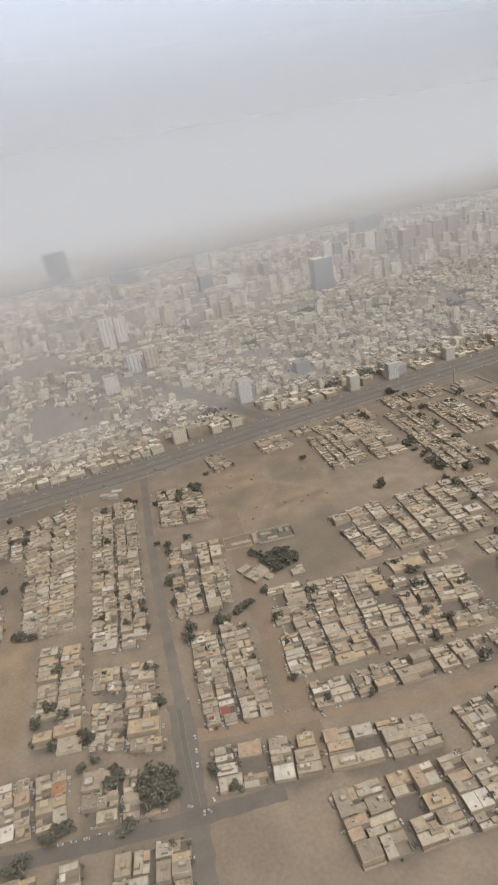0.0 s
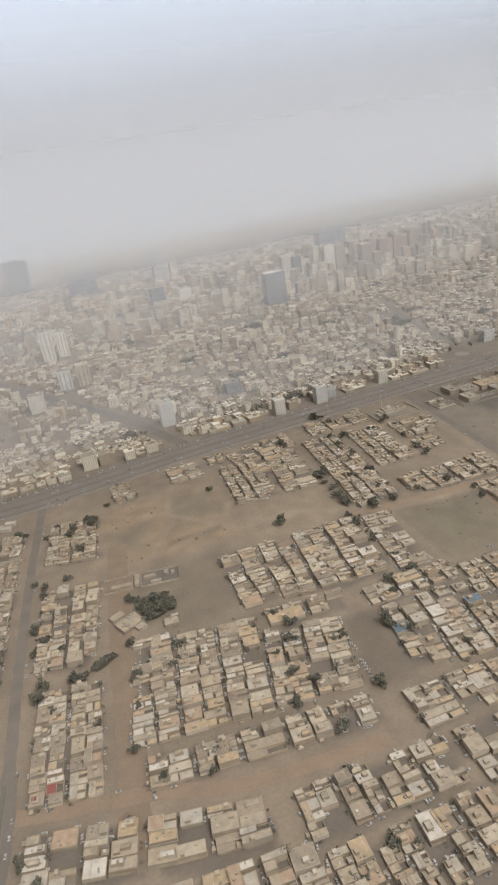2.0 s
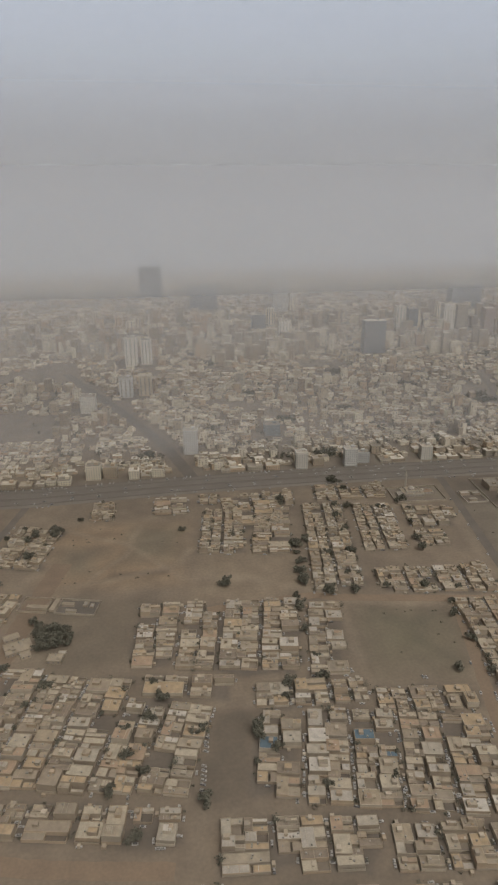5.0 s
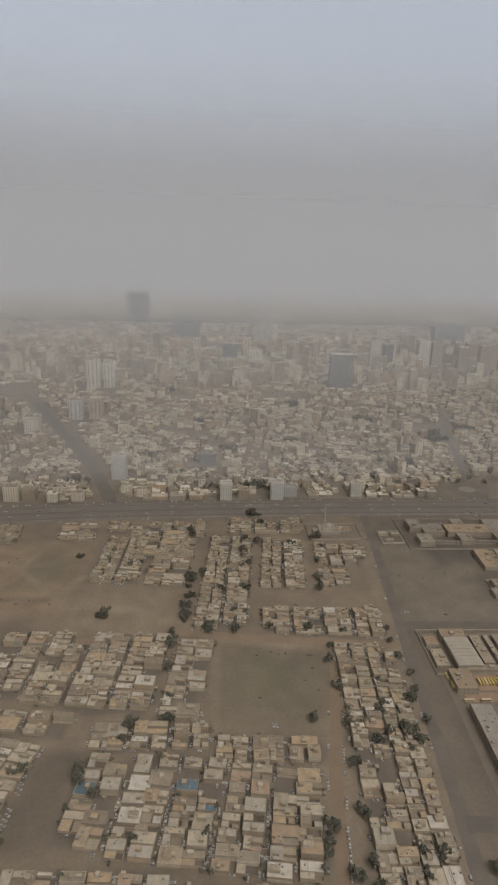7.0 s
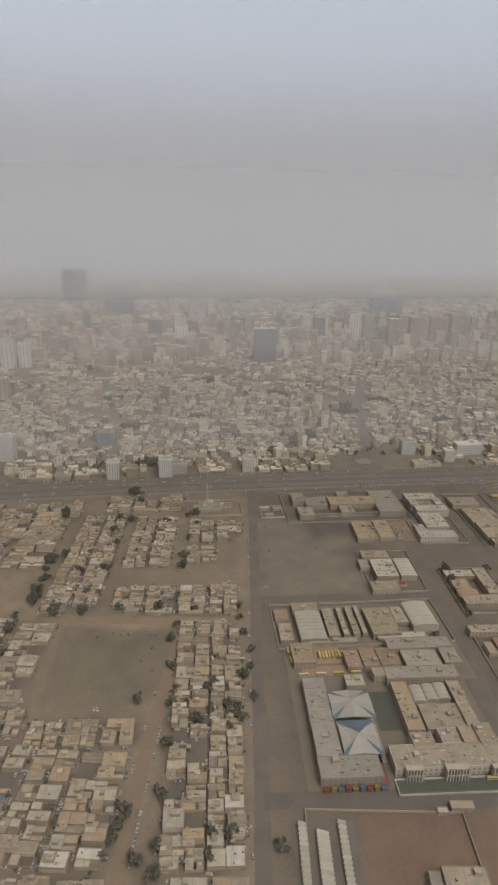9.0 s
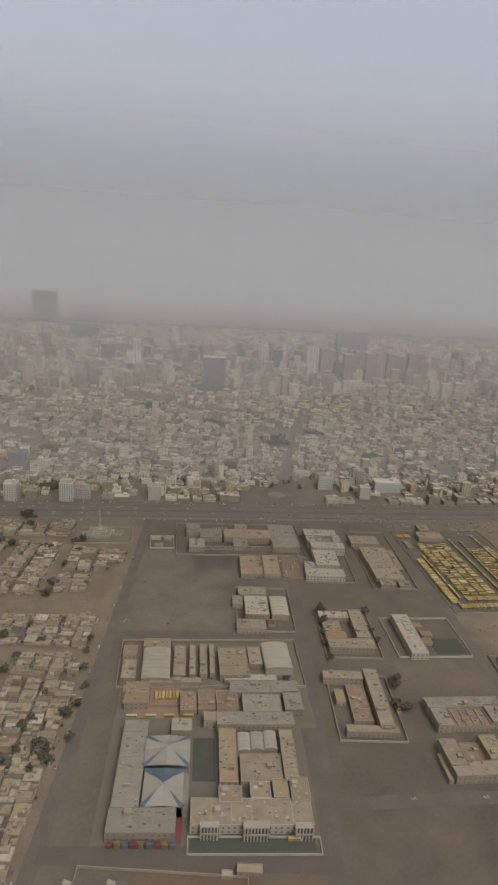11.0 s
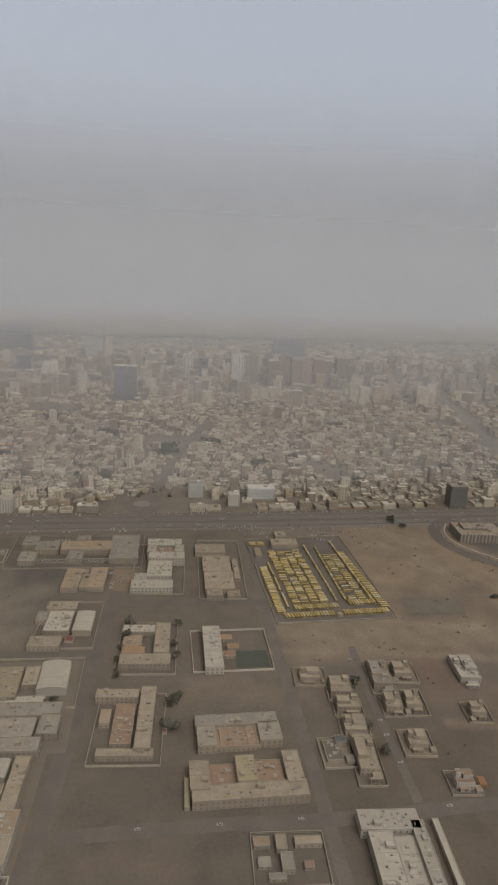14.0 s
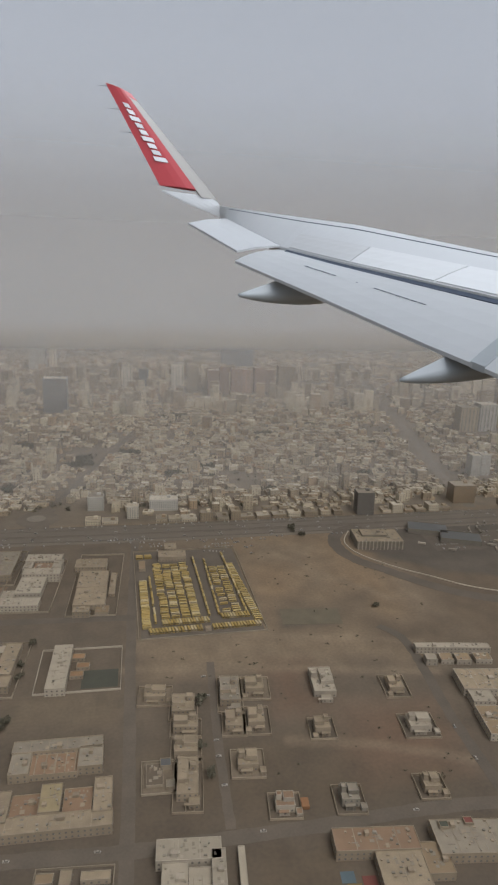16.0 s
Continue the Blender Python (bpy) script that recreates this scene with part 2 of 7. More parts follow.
# ---- ground: one sheet, with its patches of soil ----
def inside(px, py, poly, soft):
    """1 well inside a polygon, 0 outside, soft metres wide between."""
    n, dist = len(poly), np.full(px.shape, 1e9)
    odd = np.zeros(px.shape, bool)
    for i in range(n):
        (x0, y0), (x1, y1) = poly[i], poly[(i + 1) % n]
        ex, ey = x1 - x0, y1 - y0
        u = np.clip(((px - x0) * ex + (py - y0) * ey) / (ex * ex + ey * ey), 0, 1)
        dist = np.minimum(dist, np.hypot(px - x0 - u * ex, py - y0 - u * ey))
        cross = ((y0 > py) != (y1 > py)) & (px < (x1 - x0) * (py - y0) / (y1 - y0 + 1e-9) + x0)
        odd ^= cross
    return np.clip(np.where(odd, dist, -dist) / soft + 0.5, 0, 1)


SAND, OCHRE, DARK, GREYBROWN, RUST = (0.165, 0.125, 0.08), (0.182, 0.128, 0.074), (0.074, 0.054, 0.032), (0.095, 0.069, 0.042), (0.12, 0.073, 0.043)
PATCHES = []


def soil(colour, soft, *poly):
    """Sets out a patch of other soil."""
    PATCHES.append((colour, soft, poly))


# broad brown grounds; the window's dimming of the near view is put in too
soil((0.094, 0.073, 0.05), 60, (700, 200), (1700, 200), (1700, 560), (1180, 600), (1190, 945), (800, 950), (745, 600))
soil((0.078, 0.06, 0.041), 50, (940, 200), (1700, 200), (1500, 470), (960, 470))
soil(OCHRE, 30, (205, 690), (372, 695), (385, 850), (205, 862))
soil((0.125, 0.1, 0.062), 40, (300, 760), (368, 752), (375, 838), (308, 842))
soil((0.125, 0.099, 0.062), 35, (212, 735), (258, 728), (264, 792), (220, 802))
soil(DARK, 14, (280, 712), (340, 716), (352, 726), (284, 722))
soil((0.1, 0.079, 0.05), 60, (222, 566), (262, 562), (258, 640), (222, 650))
soil((0.115, 0.089, 0.057), 16, (228, 552), (320, 552), (318, 662), (226, 676))
soil(SAND, 20, (383, 655), (515, 645), (525, 735), (395, 755))
soil((0.122, 0.096, 0.06), 22, (533, 488), (640, 478), (672, 602), (549, 622))
soil((0.098, 0.083, 0.047), 45, (566, 520), (625, 515), (640, 575), (580, 590))
soil((0.092, 0.07, 0.045), 14, (362, 378), (409, 380), (428, 474), (384, 474))
soil((0.125, 0.102, 0.07), 25, (770, 640), (893, 630), (930, 815), (800, 850))
soil((0.062, 0.052, 0.04), 30, (870, 770), (925, 775), (930, 830), (850, 840))
soil((0.085, 0.07, 0.052), 26, (890, 680), (912, 690), (915, 740), (895, 735))
soil(OCHRE, 25, (-400, 470), (-92, 465), (-60, 615), (-92, 725), (-400, 760))
soil(RUST, 12, (782, 285), (920, 262), (930, 335), (790, 352))
soil((0.108, 0.08, 0.052), 26, (950, 262), (1028, 258), (1036, 352), (1010, 380), (970, 378))
soil((0.075, 0.062, 0.043), 14, (972, 300), (1006, 298), (1008, 352), (976, 356))
soil(OCHRE, 40, (1330, 650), (1500, 660), (1530, 820), (1490, 925), (1330, 930))
soil(SAND, 30, (1180, 585), (1480, 570), (1490, 650), (1180, 655))
soil((0.12, 0.093, 0.06), 20, (1050, 525), (1150, 520), (1155, 560), (1055, 565))
soil(DARK, 40, (1160, 390), (1440, 385), (1455, 480), (1165, 470))
soil(RUST, 45, (1300, 505), (1335, 500), (1345, 580), (1305, 585))
soil(RUST, 50, (1350, 425), (1440, 415), (1450, 500), (1365, 500))
soil((0.125, 0.093, 0.058), 40, (1335, 640), (1470, 630), (1480, 730), (1340, 720))
soil(GREYBROWN, 45, (1440, 600), (1540, 590), (1550, 640), (1450, 650))
soil((0.075, 0.063, 0.045), 12, (1340, 655), (1404, 650), (1422, 684), (1352, 690))
soil(SAND, 50, (1390, 735), (1440, 730), (1450, 800), (1400, 810))
soil(SAND, 40, (1345, 830), (1450, 820), (1460, 900), (1350, 905))
soil(DARK, 20, (1235, 300), (1300, 295), (1305, 365), (1240, 370))
soil(GREYBROWN, 40, (1560, 560), (2100, 500), (2100, 900), (1560, 930))
soil((0.07, 0.059, 0.046), 14, (1520, 840), (1600, 765), (1760, 720), (2000, 700), (2000, 930), (1525, 935))

soil((0.118, 0.092, 0.062), 30, (-500, 1015), (385, 1015), (310, 1240), (-500, 1260))

TRACKS = [
    ([(205, 700), (290, 712), (370, 735), (384, 770)], 6), ([(215, 850), (300, 800), (340, 745), (372, 700)], 5), ([(260, 720), (300, 765), (320, 850)], 4),
    ([(385, 700), (450, 690), (515, 655)], 8), ([(540, 625), (600, 612), (672, 600)], 7), ([(652, 480), (668, 545), (680, 605)], 8), ([(545, 610), (535, 480)], 5),
    ([(612, 310), (632, 420), (652, 500)], 7), ([(150, 340), (170, 450), (190, 560), (220, 690)], 7), ([(1160, 600), (1260, 590), (1400, 560), (1480, 545)], 7),
    ([(1330, 640), (1420, 620), (1490, 600)], 6), ([(1300, 470), (1380, 450), (1450, 420)], 6), ([(690, 300), (715, 420), (738, 569), (762, 716), (785, 879)], 9),
    ([(-90, 460), (-60, 560), (-20, 640), (40, 930)], 8), ([(-40, 440), (0, 560), (50, 880)], 7), ([(1350, 920), (1420, 800), (1500, 700)], 6)]


BLOCKS = []


def town_plot(seed, nl, nr, fr, fl, cols=0, rows=0, bare=0.04):
    """Sets out a four-sided house block; its corners go round from the near left one."""
    BLOCKS.append((seed, nl, nr, fr, fl, cols, rows, bare))


town_plot(1, (-68, 640), (-18, 625), (38, 930), (-36, 880))
town_plot(2, (-4, 571), (50, 550), (112, 860), (57, 884))
town_plot(3, (-78, 470), (-36, 455), (-14, 590), (-52, 608))
town_plot(4, (-28, 450), (26, 415), (45, 522), (-8, 545))
town_plot(5, (-82, 820), (-55, 812), (-44, 900), (-80, 910))
town_plot(6, (-110, 398), (-60, 390), (-54, 438), (-106, 453))
town_plot(7, (-50, 378), (8, 362), (16, 400), (-38, 430))
town_plot(8, (131, 770), (190, 748), (212, 850), (152, 868))
town_plot(9, (92, 574), (150, 558), (183, 690), (121, 709))
town_plot(10, (68, 418), (124, 402), (148, 522), (92, 538))
town_plot(11, (56, 352), (131, 328), (143, 366), (65, 394))
town_plot(12, (141, 325), (225, 300), (228, 334), (152, 362))
town_plot(13, (157, 431), (196, 424), (229, 553), (189, 558), 2)
town_plot(14, (201, 422), (237, 415), (270, 534), (232, 544), 2)
town_plot(15, (241, 413), (277, 405), (314, 524), (274, 533), 2)
town_plot(16, (281, 405), (313, 399), (346, 489), (312, 497), 2)
town_plot(17, (317, 398), (357, 389), (386, 478), (350, 488), 2)
town_plot(18, (160, 384), (345, 348), (350, 378), (166, 412))
town_plot(19, (312, 546), (350, 541), (366, 645), (322, 649))
town_plot(20, (356, 537), (474, 517), (498, 635), (375, 645))
town_plot(21, (485, 509), (522, 505), (544, 616), (509, 622))
town_plot(22, (322, 505), (406, 487), (408, 512), (328, 528))
town_plot(23, (426, 472), (526, 464), (530, 493), (430, 501))
town_plot(24, (536, 450), (622, 440), (626, 468), (540, 478))
town_plot(25, (408, 380), (443, 375), (464, 461), (430, 465), 2)
town_plot(26, (448, 367), (481, 363), (504, 457), (469, 461), 2)
town_plot(27, (486, 358), (518, 355), (544, 448), (509, 452), 2)
town_plot(28, (523, 349), (556, 346), (582, 438), (549, 442), 2)
town_plot(29, (561, 340), (602, 335), (620, 430), (586, 434))
town_plot(30, (378, 322), (489, 308), (494, 348), (381, 364))
town_plot(31, (499, 305), (600, 292), (604, 325), (505, 340))
town_plot(32, (641, 327), (671, 324), (707, 600), (674, 604), 2)
town_plot(33, (673, 324), (700, 321), (738, 598), (709, 600), 2)
town_plot(34, (523, 645), (581, 636), (616, 868), (560, 872))
town_plot(35, (612, 730), (669, 727), (688, 855), (634, 858))
town_plot(36, (602, 632), (736, 613), (744, 670), (610, 682))
town_plot(37, (699, 782), (766, 775), (774, 826), (707, 850))
town_plot(38, (691, 730), (727, 727), (731, 764), (695, 766))
town_plot(39, (588, 887), (694, 880), (699, 925), (594, 932))
town_plot(40, (446, 815), (517, 808), (533, 905), (440, 912), bare=0.2)
town_plot(41, (396, 760), (453, 748), (467, 870), (415, 878))
town_plot(42, (464, 746), (512, 740), (539, 866), (486, 872))
town_plot(43, (341, 880), (386, 876), (389, 925), (341, 930))
town_plot(44, (250, 877), (282, 872), (278, 925), (250, 928))
town_plot(45, (453, 884), (546, 880), (552, 922), (457, 926), bare=0.3)
town_plot(46, (410, 905), (434, 902), (436, 930), (412, 932))
town_plot(47, (142, 770), (196, 758), (190, 850), (150, 862), bare=0.7)
town_plot(48, (-150, 330), (-62, 315), (-58, 352), (-140, 372))
town_plot(49, (-44, 300), (8, 290), (20, 330), (-30, 345))
town_plot(50, (250, 285), (372, 270), (376, 312), (256, 326))
town_plot(51, (-110, 760), (-92, 752), (-80, 915), (-110, 920))
town_plot(52, (385, 262), (490, 248), (496, 296), (390, 310))
town_plot(53, (500, 245), (600, 235), (606, 282), (505, 294))
town_plot(54, (120, 250), (240, 228), (246, 285), (130, 310))
town_plot(55, (250, 225), (372, 208), (376, 258), (254, 274))
town_plot(56, (640, 245), (690, 238), (700, 312), (648, 318))
town_plot(57, (-110, 640), (-92, 632), (-84, 745), (-108, 750), bare=0.3)
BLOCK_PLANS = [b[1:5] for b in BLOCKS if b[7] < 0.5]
# ground over each whole house block, set darker to deepen its gaps
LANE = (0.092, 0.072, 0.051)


def ground():
    xs = np.concatenate([np.linspace(-8000, -400, 15)[:-1], np.arange(-400, 1900, 4.5), np.linspace(1900, 12000, 17)])
    ys = np.concatenate([np.linspace(-3000, 230, 10)[:-1], np.arange(230, 1060, 4.5), np.arange(1060, 1300, 12), np.linspace(1300, 12000, 60)])
    gx, gy = np.meshgrid(xs, ys)
    gx, gy = gx.ravel(), gy.ravel()
    wob = np.array([noise.noise(Vector((x * 0.03, y * 0.03, 0))) for x, y in zip(gx, gy)])
    wob2 = np.array([noise.noise(Vector((x * 0.008, y * 0.008, 7))) for x, y in zip(gx, gy)])
    col = np.empty((gx.size, 4))
    col[:, :3] = np.array((0.146, 0.111, 0.073)) * (1 + 0.25 * wob2[:, None])
    col[:, 3] = 1
    fine = np.array([noise.noise(Vector((x * 0.07, y * 0.05, 3))) for x, y in zip(gx, gy)])
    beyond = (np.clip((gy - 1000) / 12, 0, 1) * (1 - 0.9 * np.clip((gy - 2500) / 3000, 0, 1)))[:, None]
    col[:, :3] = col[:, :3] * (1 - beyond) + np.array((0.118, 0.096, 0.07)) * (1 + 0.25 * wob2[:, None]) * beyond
    # far sand pales with distance; part of the haze is put into its colour
    hazed_desert = (np.clip((gy - 2500) / 2600, 0, 1) * (0.75 + 0.5 * wob2))[:, None]
    col[:, :3] = col[:, :3] * (1 - hazed_desert) + np.array((0.46, 0.4, 0.32)) * hazed_desert
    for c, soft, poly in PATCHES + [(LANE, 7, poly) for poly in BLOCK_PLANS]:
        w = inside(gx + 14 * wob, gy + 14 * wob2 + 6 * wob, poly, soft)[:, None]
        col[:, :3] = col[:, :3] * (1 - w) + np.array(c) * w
    for line, half in TRACKS:
        d = np.full(gx.shape, 1e9)
        for (x0, y0), (x1, y1) in zip(line, line[1:]):
            u = np.clip(((gx - x0) * (x1 - x0) + (gy - y0) * (y1 - y0)) / ((x1 - x0) ** 2 + (y1 - y0) ** 2), 0, 1)
            d = np.minimum(d, np.hypot(gx + 5 * wob - x0 - u * (x1 - x0), gy - y0 - u * (y1 - y0)))
        w = (0.55 * np.clip(1.5 - d / half, 0, 1))[:, None]
        col[:, :3] = col[:, :3] * (1 - w) + np.array((0.192, 0.148, 0.098)) * w
    col[:, :3] *= np.stack([1 + 0.13 * fine, 1 + 0.15 * fine, 1 + 0.17 * fine], 1) * (1 + 0.08 * wob[:, None])
    nx, ny = len(xs), len(ys)
    i = (np.arange(ny - 1)[:, None] * nx + np.arange(nx - 1)[None, :]).ravel()
    me = bpy.data.meshes.new("ground")
    me.from_pydata(np.stack([gx, gy, np.zeros_like(gx)], 1).tolist(), [], np.stack([i, i + 1, i + 1 + nx, i + nx], 1).tolist())
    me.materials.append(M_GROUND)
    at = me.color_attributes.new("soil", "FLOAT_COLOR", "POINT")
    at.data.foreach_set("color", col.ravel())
    ob = new("ground", me)
    ob.scale = (K, K, K)
    return tagged(ob, "dry sandy ground with bare brown patches between the houses", "ground", "", "structure")


ground()


# ---- roads ----
def strip(solid, line, width, z0, z1, k=0, ragged=0.0):
    """A slab that follows a line."""
    pts = [Vector((*p, 0)) for p in line]
    left, right = [], []
    for i, p in enumerate(pts):
        d = (pts[min(i + 1, len(pts) - 1)] - pts[max(i - 1, 0)]).normalized()
        nrm = Vector((-d.y, d.x, 0))
        left.append(p + nrm * (width / 2 + ragged * noise.noise(p * 0.11)))
        right.append(p - nrm * (width / 2 + ragged * noise.noise(p * 0.11 + Vector((40, 0, 0)))))
    n = len(pts)
    verts = [(*p.xy, z) for z in (z0, z1) for row in (left, right) for p in row]
    faces = []
    for i in range(n - 1):
        faces += [(2 * n + i, 3 * n + i, 3 * n + i + 1, 2 * n + i + 1), (i, 2 * n + i, 2 * n + i + 1, i + 1), (n + i + 1, 3 * n + i + 1, 3 * n + i, n + i)]
    solid.add(verts, faces, k)


def smooth(line, step=12.0):
    """The line with its corners rounded by a spline."""
    pts = [Vector((*p, 0)) for p in line]
    out = []
    for i in range(len(pts) - 1):
        a, b, c, d = pts[max(i - 1, 0)], pts[i], pts[i + 1], pts[min(i + 2, len(pts) - 1)]
        n = max(2, int((c - b).length / step))
        for j in range(n):
            t = j / n
            q = 0.5 * (2 * b + (c - a) * t + (2 * a - 5 * b + 4 * c - d) * t * t + (3 * b - a - 3 * c + d) * t ** 3)
            out.append((q.x, q.y))
    return out + [tuple(pts[-1].xy)]


def shifted(line, off):
    out = []
    for i, (x, y) in enumerate(line):
        (x0, y0), (x1, y1) = line[max(i - 1, 0)], line[min(i + 1, len(line) - 1)]
        d = math.hypot(x1 - x0, y1 - y0)
        out.append((x - (y1 - y0) / d * off, y + (x1 - x0) / d * off))
    return out


def road(label, line, width, mat=None, z=0.06, name="road"):
    s = Solid()
    strip(s, smooth(line, 4.0), width, -0.3, z, 0, 0.09 * width)
    return setting(name, s, mat or M_ASPHALT, label, "road")


MAIN = smooth([(-900, 985), (-74, 980), (144, 968), (404, 978), (700, 976), (950, 968), (1200, 958), (1500, 952), (1850, 948), (2700, 930)], 25)
s = Solid()
strip(s, shifted(MAIN, 3), 68, -0.3, 0.05, 0, 4.0)
setting("road", s, M_ASPHALT, "broad dusty asphalt apron of the main road and its parking strips", "road")
for off in (-12, 12):
    s = Solid()
    strip(s, shifted(MAIN, off), 15, -0.3, 0.1)
    setting("road", s, M_HIGHWAY, "wide dusty asphalt carriageway of the main road", "road")
for off in (-28, 28):
    s = Solid()
    strip(s, shifted(MAIN, off), 9, -0.3, 0.08)
    setting("road", s, M_HIGHWAY, "narrow service road beside the main road", "road")
for off in (-21, -3.6, 3.6, 21):
    s = Solid()
    strip(s, shifted(MAIN, off), 0.8, -0.3, 0.3)
    setting("kerb", s, M_KERB, "dusty raised kerb along the main road", "kerb")
STREET_A = [(698, 250), (705, 300), (725, 420), (748, 569), (772, 716), (797, 879), (806, 950)]
STREET_B = [(905, 230), (925, 310), (944, 430), (972, 612), (1000, 790), (1022, 880), (1035, 945)]
STREET_C = [(1145, 260), (1150, 330), (1158, 460), (1166, 630), (1178, 830), (1186, 940)]
STREET_L = [(12, 230), (30, 345), (55, 456), (76, 580), (110, 760), (143, 911), (152, 955)]
road("straight asphalt street between houses and schools", shifted(STREET_A, -3.5), 12)
road("broad asphalt street between school compounds", STREET_B, 15)
road("asphalt street beside the bus lot", STREET_C, 11)
road("paved street with a planted median", STREET_L, 11)
road("widened asphalt round the planted median", [(8, 240), (22, 310), (36, 370), (47, 420), (54, 460)], 21, z=0.068)
s = Solid()
strip(s, smooth([(35, 352), (43, 405), (52, 452)]), 4.4, -0.3, 0.35)
setting("median", s, M_LEAF, "dark planted strip in the middle of the street", "median")
s = Solid()
for off in (-2.5, 2.5):
    strip(s, shifted(smooth([(35, 352), (43, 405), (52, 452)]), off), 0.5, -0.3, 0.3)
setting("kerb", s, M_KERB, "kerbs of the planted strip", "kerb")
road("asphalt cross street in front of the schools", [(722, 371), (800, 362), (904, 346), (935, 341)], 15, z=0.075)
road("dusty cross street behind the school", [(762, 638), (860, 630), (975, 615)], 12, z=0.075)
road("dusty cross street between compounds", [(985, 719), (1080, 712), (1174, 704)], 13, z=0.075)
road("asphalt street along the villas", [(1456, 640), (1474, 600), (1460, 474), (1455, 380), (1448, 280)], 11, z=0.075)
road("asphalt street in front of the villas", [(950, 392), (1060, 388), (1159, 380), (1300, 377), (1443, 373), (1650, 335)], 13, z=0.09)
road("lane between villas", [(1248, 600), (1237, 490), (1230, 386)], 8)
road("asphalt road across the near edge of the town", [(-320, 455), (-111, 384), (-13, 356), (40, 343), (100, 330)], 14, z=0.075)
road("packed dirt street between house blocks", [(52, 420), (80, 408), (160, 382), (229, 352), (345, 330)], 14, M_DIRT, 0.05)
road("packed dirt street", [(134, 340), (153, 420), (178, 560), (203, 680), (222, 760)], 25, M_DIRT, 0.045)
road("packed dirt street", [(395, 630), (515, 640), (545, 632), (690, 606), (760, 598)], 13, M_DIRT, 0.045)
road("packed dirt street", [(612, 310), (632, 420), (652, 500), (680, 610)], 12, M_DIRT, 0.05)
road("diagonal road that leads off into the town", [(406, 1000), (369, 1144), (336, 1242), (255, 1443), (120, 1760)], 22)
road("wide diagonal avenue through the town", [(1790, 1000), (1826, 1155), (1856, 1273), (1973, 1723), (2072, 2179), (2250, 2900)], 22, M_HIGHWAY)
road("street from the roundabout into the town", [(1036, 960), (1036, 1040), (1042, 1086)], 36)
road("street from the roundabout into the town", [(1036, 1060), (1062, 1130), (1120, 1320), (1203, 1578)], 10, z=0.075)
road("curved slip road with a pale kerb", [(2000, 585), (1780, 620), (1660, 668), (1600, 700), (1560, 738), (1524, 784), (1500, 815), (1487, 850), (1490, 892), (1512, 925), (1550, 944)], 20, z=0.11)
road("asphalt car park beyond the slip road", [(1636, 866), (1720, 862), (1800, 858)], 72, z=0.05)
s = Solid()
strip(s, smooth([(2000, 610), (1790, 645), (1670, 690), (1619, 717), (1585, 749), (1545, 786), (1512, 830), (1502, 862), (1506, 890), (1525, 922)]), 1.6, -0.3, 1.1)
setting("kerb", s, M_WHITE, "pale low wall along the curved slip road", "kerb")
s = Solid()
s.tube(1034, 1040, 34, 34, -0.3, 0.12, 32)
setting("road", s, M_ASPHALT, "round asphalt junction off the main road", "road")
s = Solid()
s.tube(1031, 1042, 15, 15, -0.3, 0.4, 24)
setting("kerb", s, M_KERB, "round paved island of the roundabout", "kerb")



# ---- dust haze: thin upright veils of lit dust, one behind another ----
def veil_material(name, dense, low, fade, top, least, dust):
    m = bpy.data.materials.new(name)
    m.use_nodes = True
    nt = m.node_tree
    nt.nodes.clear()
    out, mix = nt.nodes.new("ShaderNodeOutputMaterial"), nt.nodes.new("ShaderNodeMixShader")
    clear, lit, through_lit, half = (nt.nodes.new(k) for k in ("ShaderNodeBsdfTransparent", "ShaderNodeBsdfDiffuse", "ShaderNodeBsdfTranslucent", "ShaderNodeMixShader"))
    lit.inputs[0].default_value = through_lit.inputs[0].default_value = (*dust, 1)
    half.inputs[0].default_value = 0.5
    geo, xyz = nt.nodes.new("ShaderNodeNewGeometry"), nt.nodes.new("ShaderNodeSeparateXYZ")
    nt.links.new(geo.outputs["Position"], xyz.inputs[0])
    ways = []
    for a, b, p, q in ((0.0, K * low, 0.0, dense), (K * fade, K * top, 1.0, least)):
        r = nt.nodes.new("ShaderNodeMapRange")
        r.interpolation_type = "SMOOTHERSTEP"
        for i, v in zip((1, 2, 3, 4), (a, b, p, q)):
            r.inputs[i].default_value = v
        nt.links.new(xyz.outputs["Z"], r.inputs[0])
        ways.append(r.outputs[0])
    alpha = math_node(nt, "MULTIPLY", ways[0], ways[1])
    nt.links.new(math_node(nt, "MINIMUM", alpha, 1.0), mix.inputs[0])
    for a, b in ((clear.outputs[0], mix.inputs[1]), (half.outputs[0], mix.inputs[2]), (lit.outputs[0], half.inputs[1]), (through_lit.outputs[0], half.inputs[2]), (mix.outputs[0], out.inputs["Surface"])):
        nt.links.new(a, b)
    return m


MID_DUST, FAR_DUST = (0.8, 0.74, 0.655), (0.79, 0.775, 0.745)
for y, dense, low, fade, top, least, dust in (
        (1042, 0.27, 105, 250, 800, 0.06, MID_DUST), (1650, 0.26, 150, 250, 1000, 0.03, MID_DUST),
        (2400, 0.4, 200, 280, 950, 0.03, FAR_DUST), (3500, 0.97, 180, 330, 1150, 0.03, FAR_DUST)):
    # the veils lean along the slant of the sunlight, so that they shade little ground
    s = Solid()
    s.add([(-25000, y, 0), (30000, y, 0), (30000, y - 2500, 2500), (-25000, y - 2500, 2500)], [(0, 1, 2, 3)])
    setting("haze_veil", s, veil_material("dust_haze", dense, low, fade, top, least, dust), "thin veil of pale dust hanging in the air", "haze")


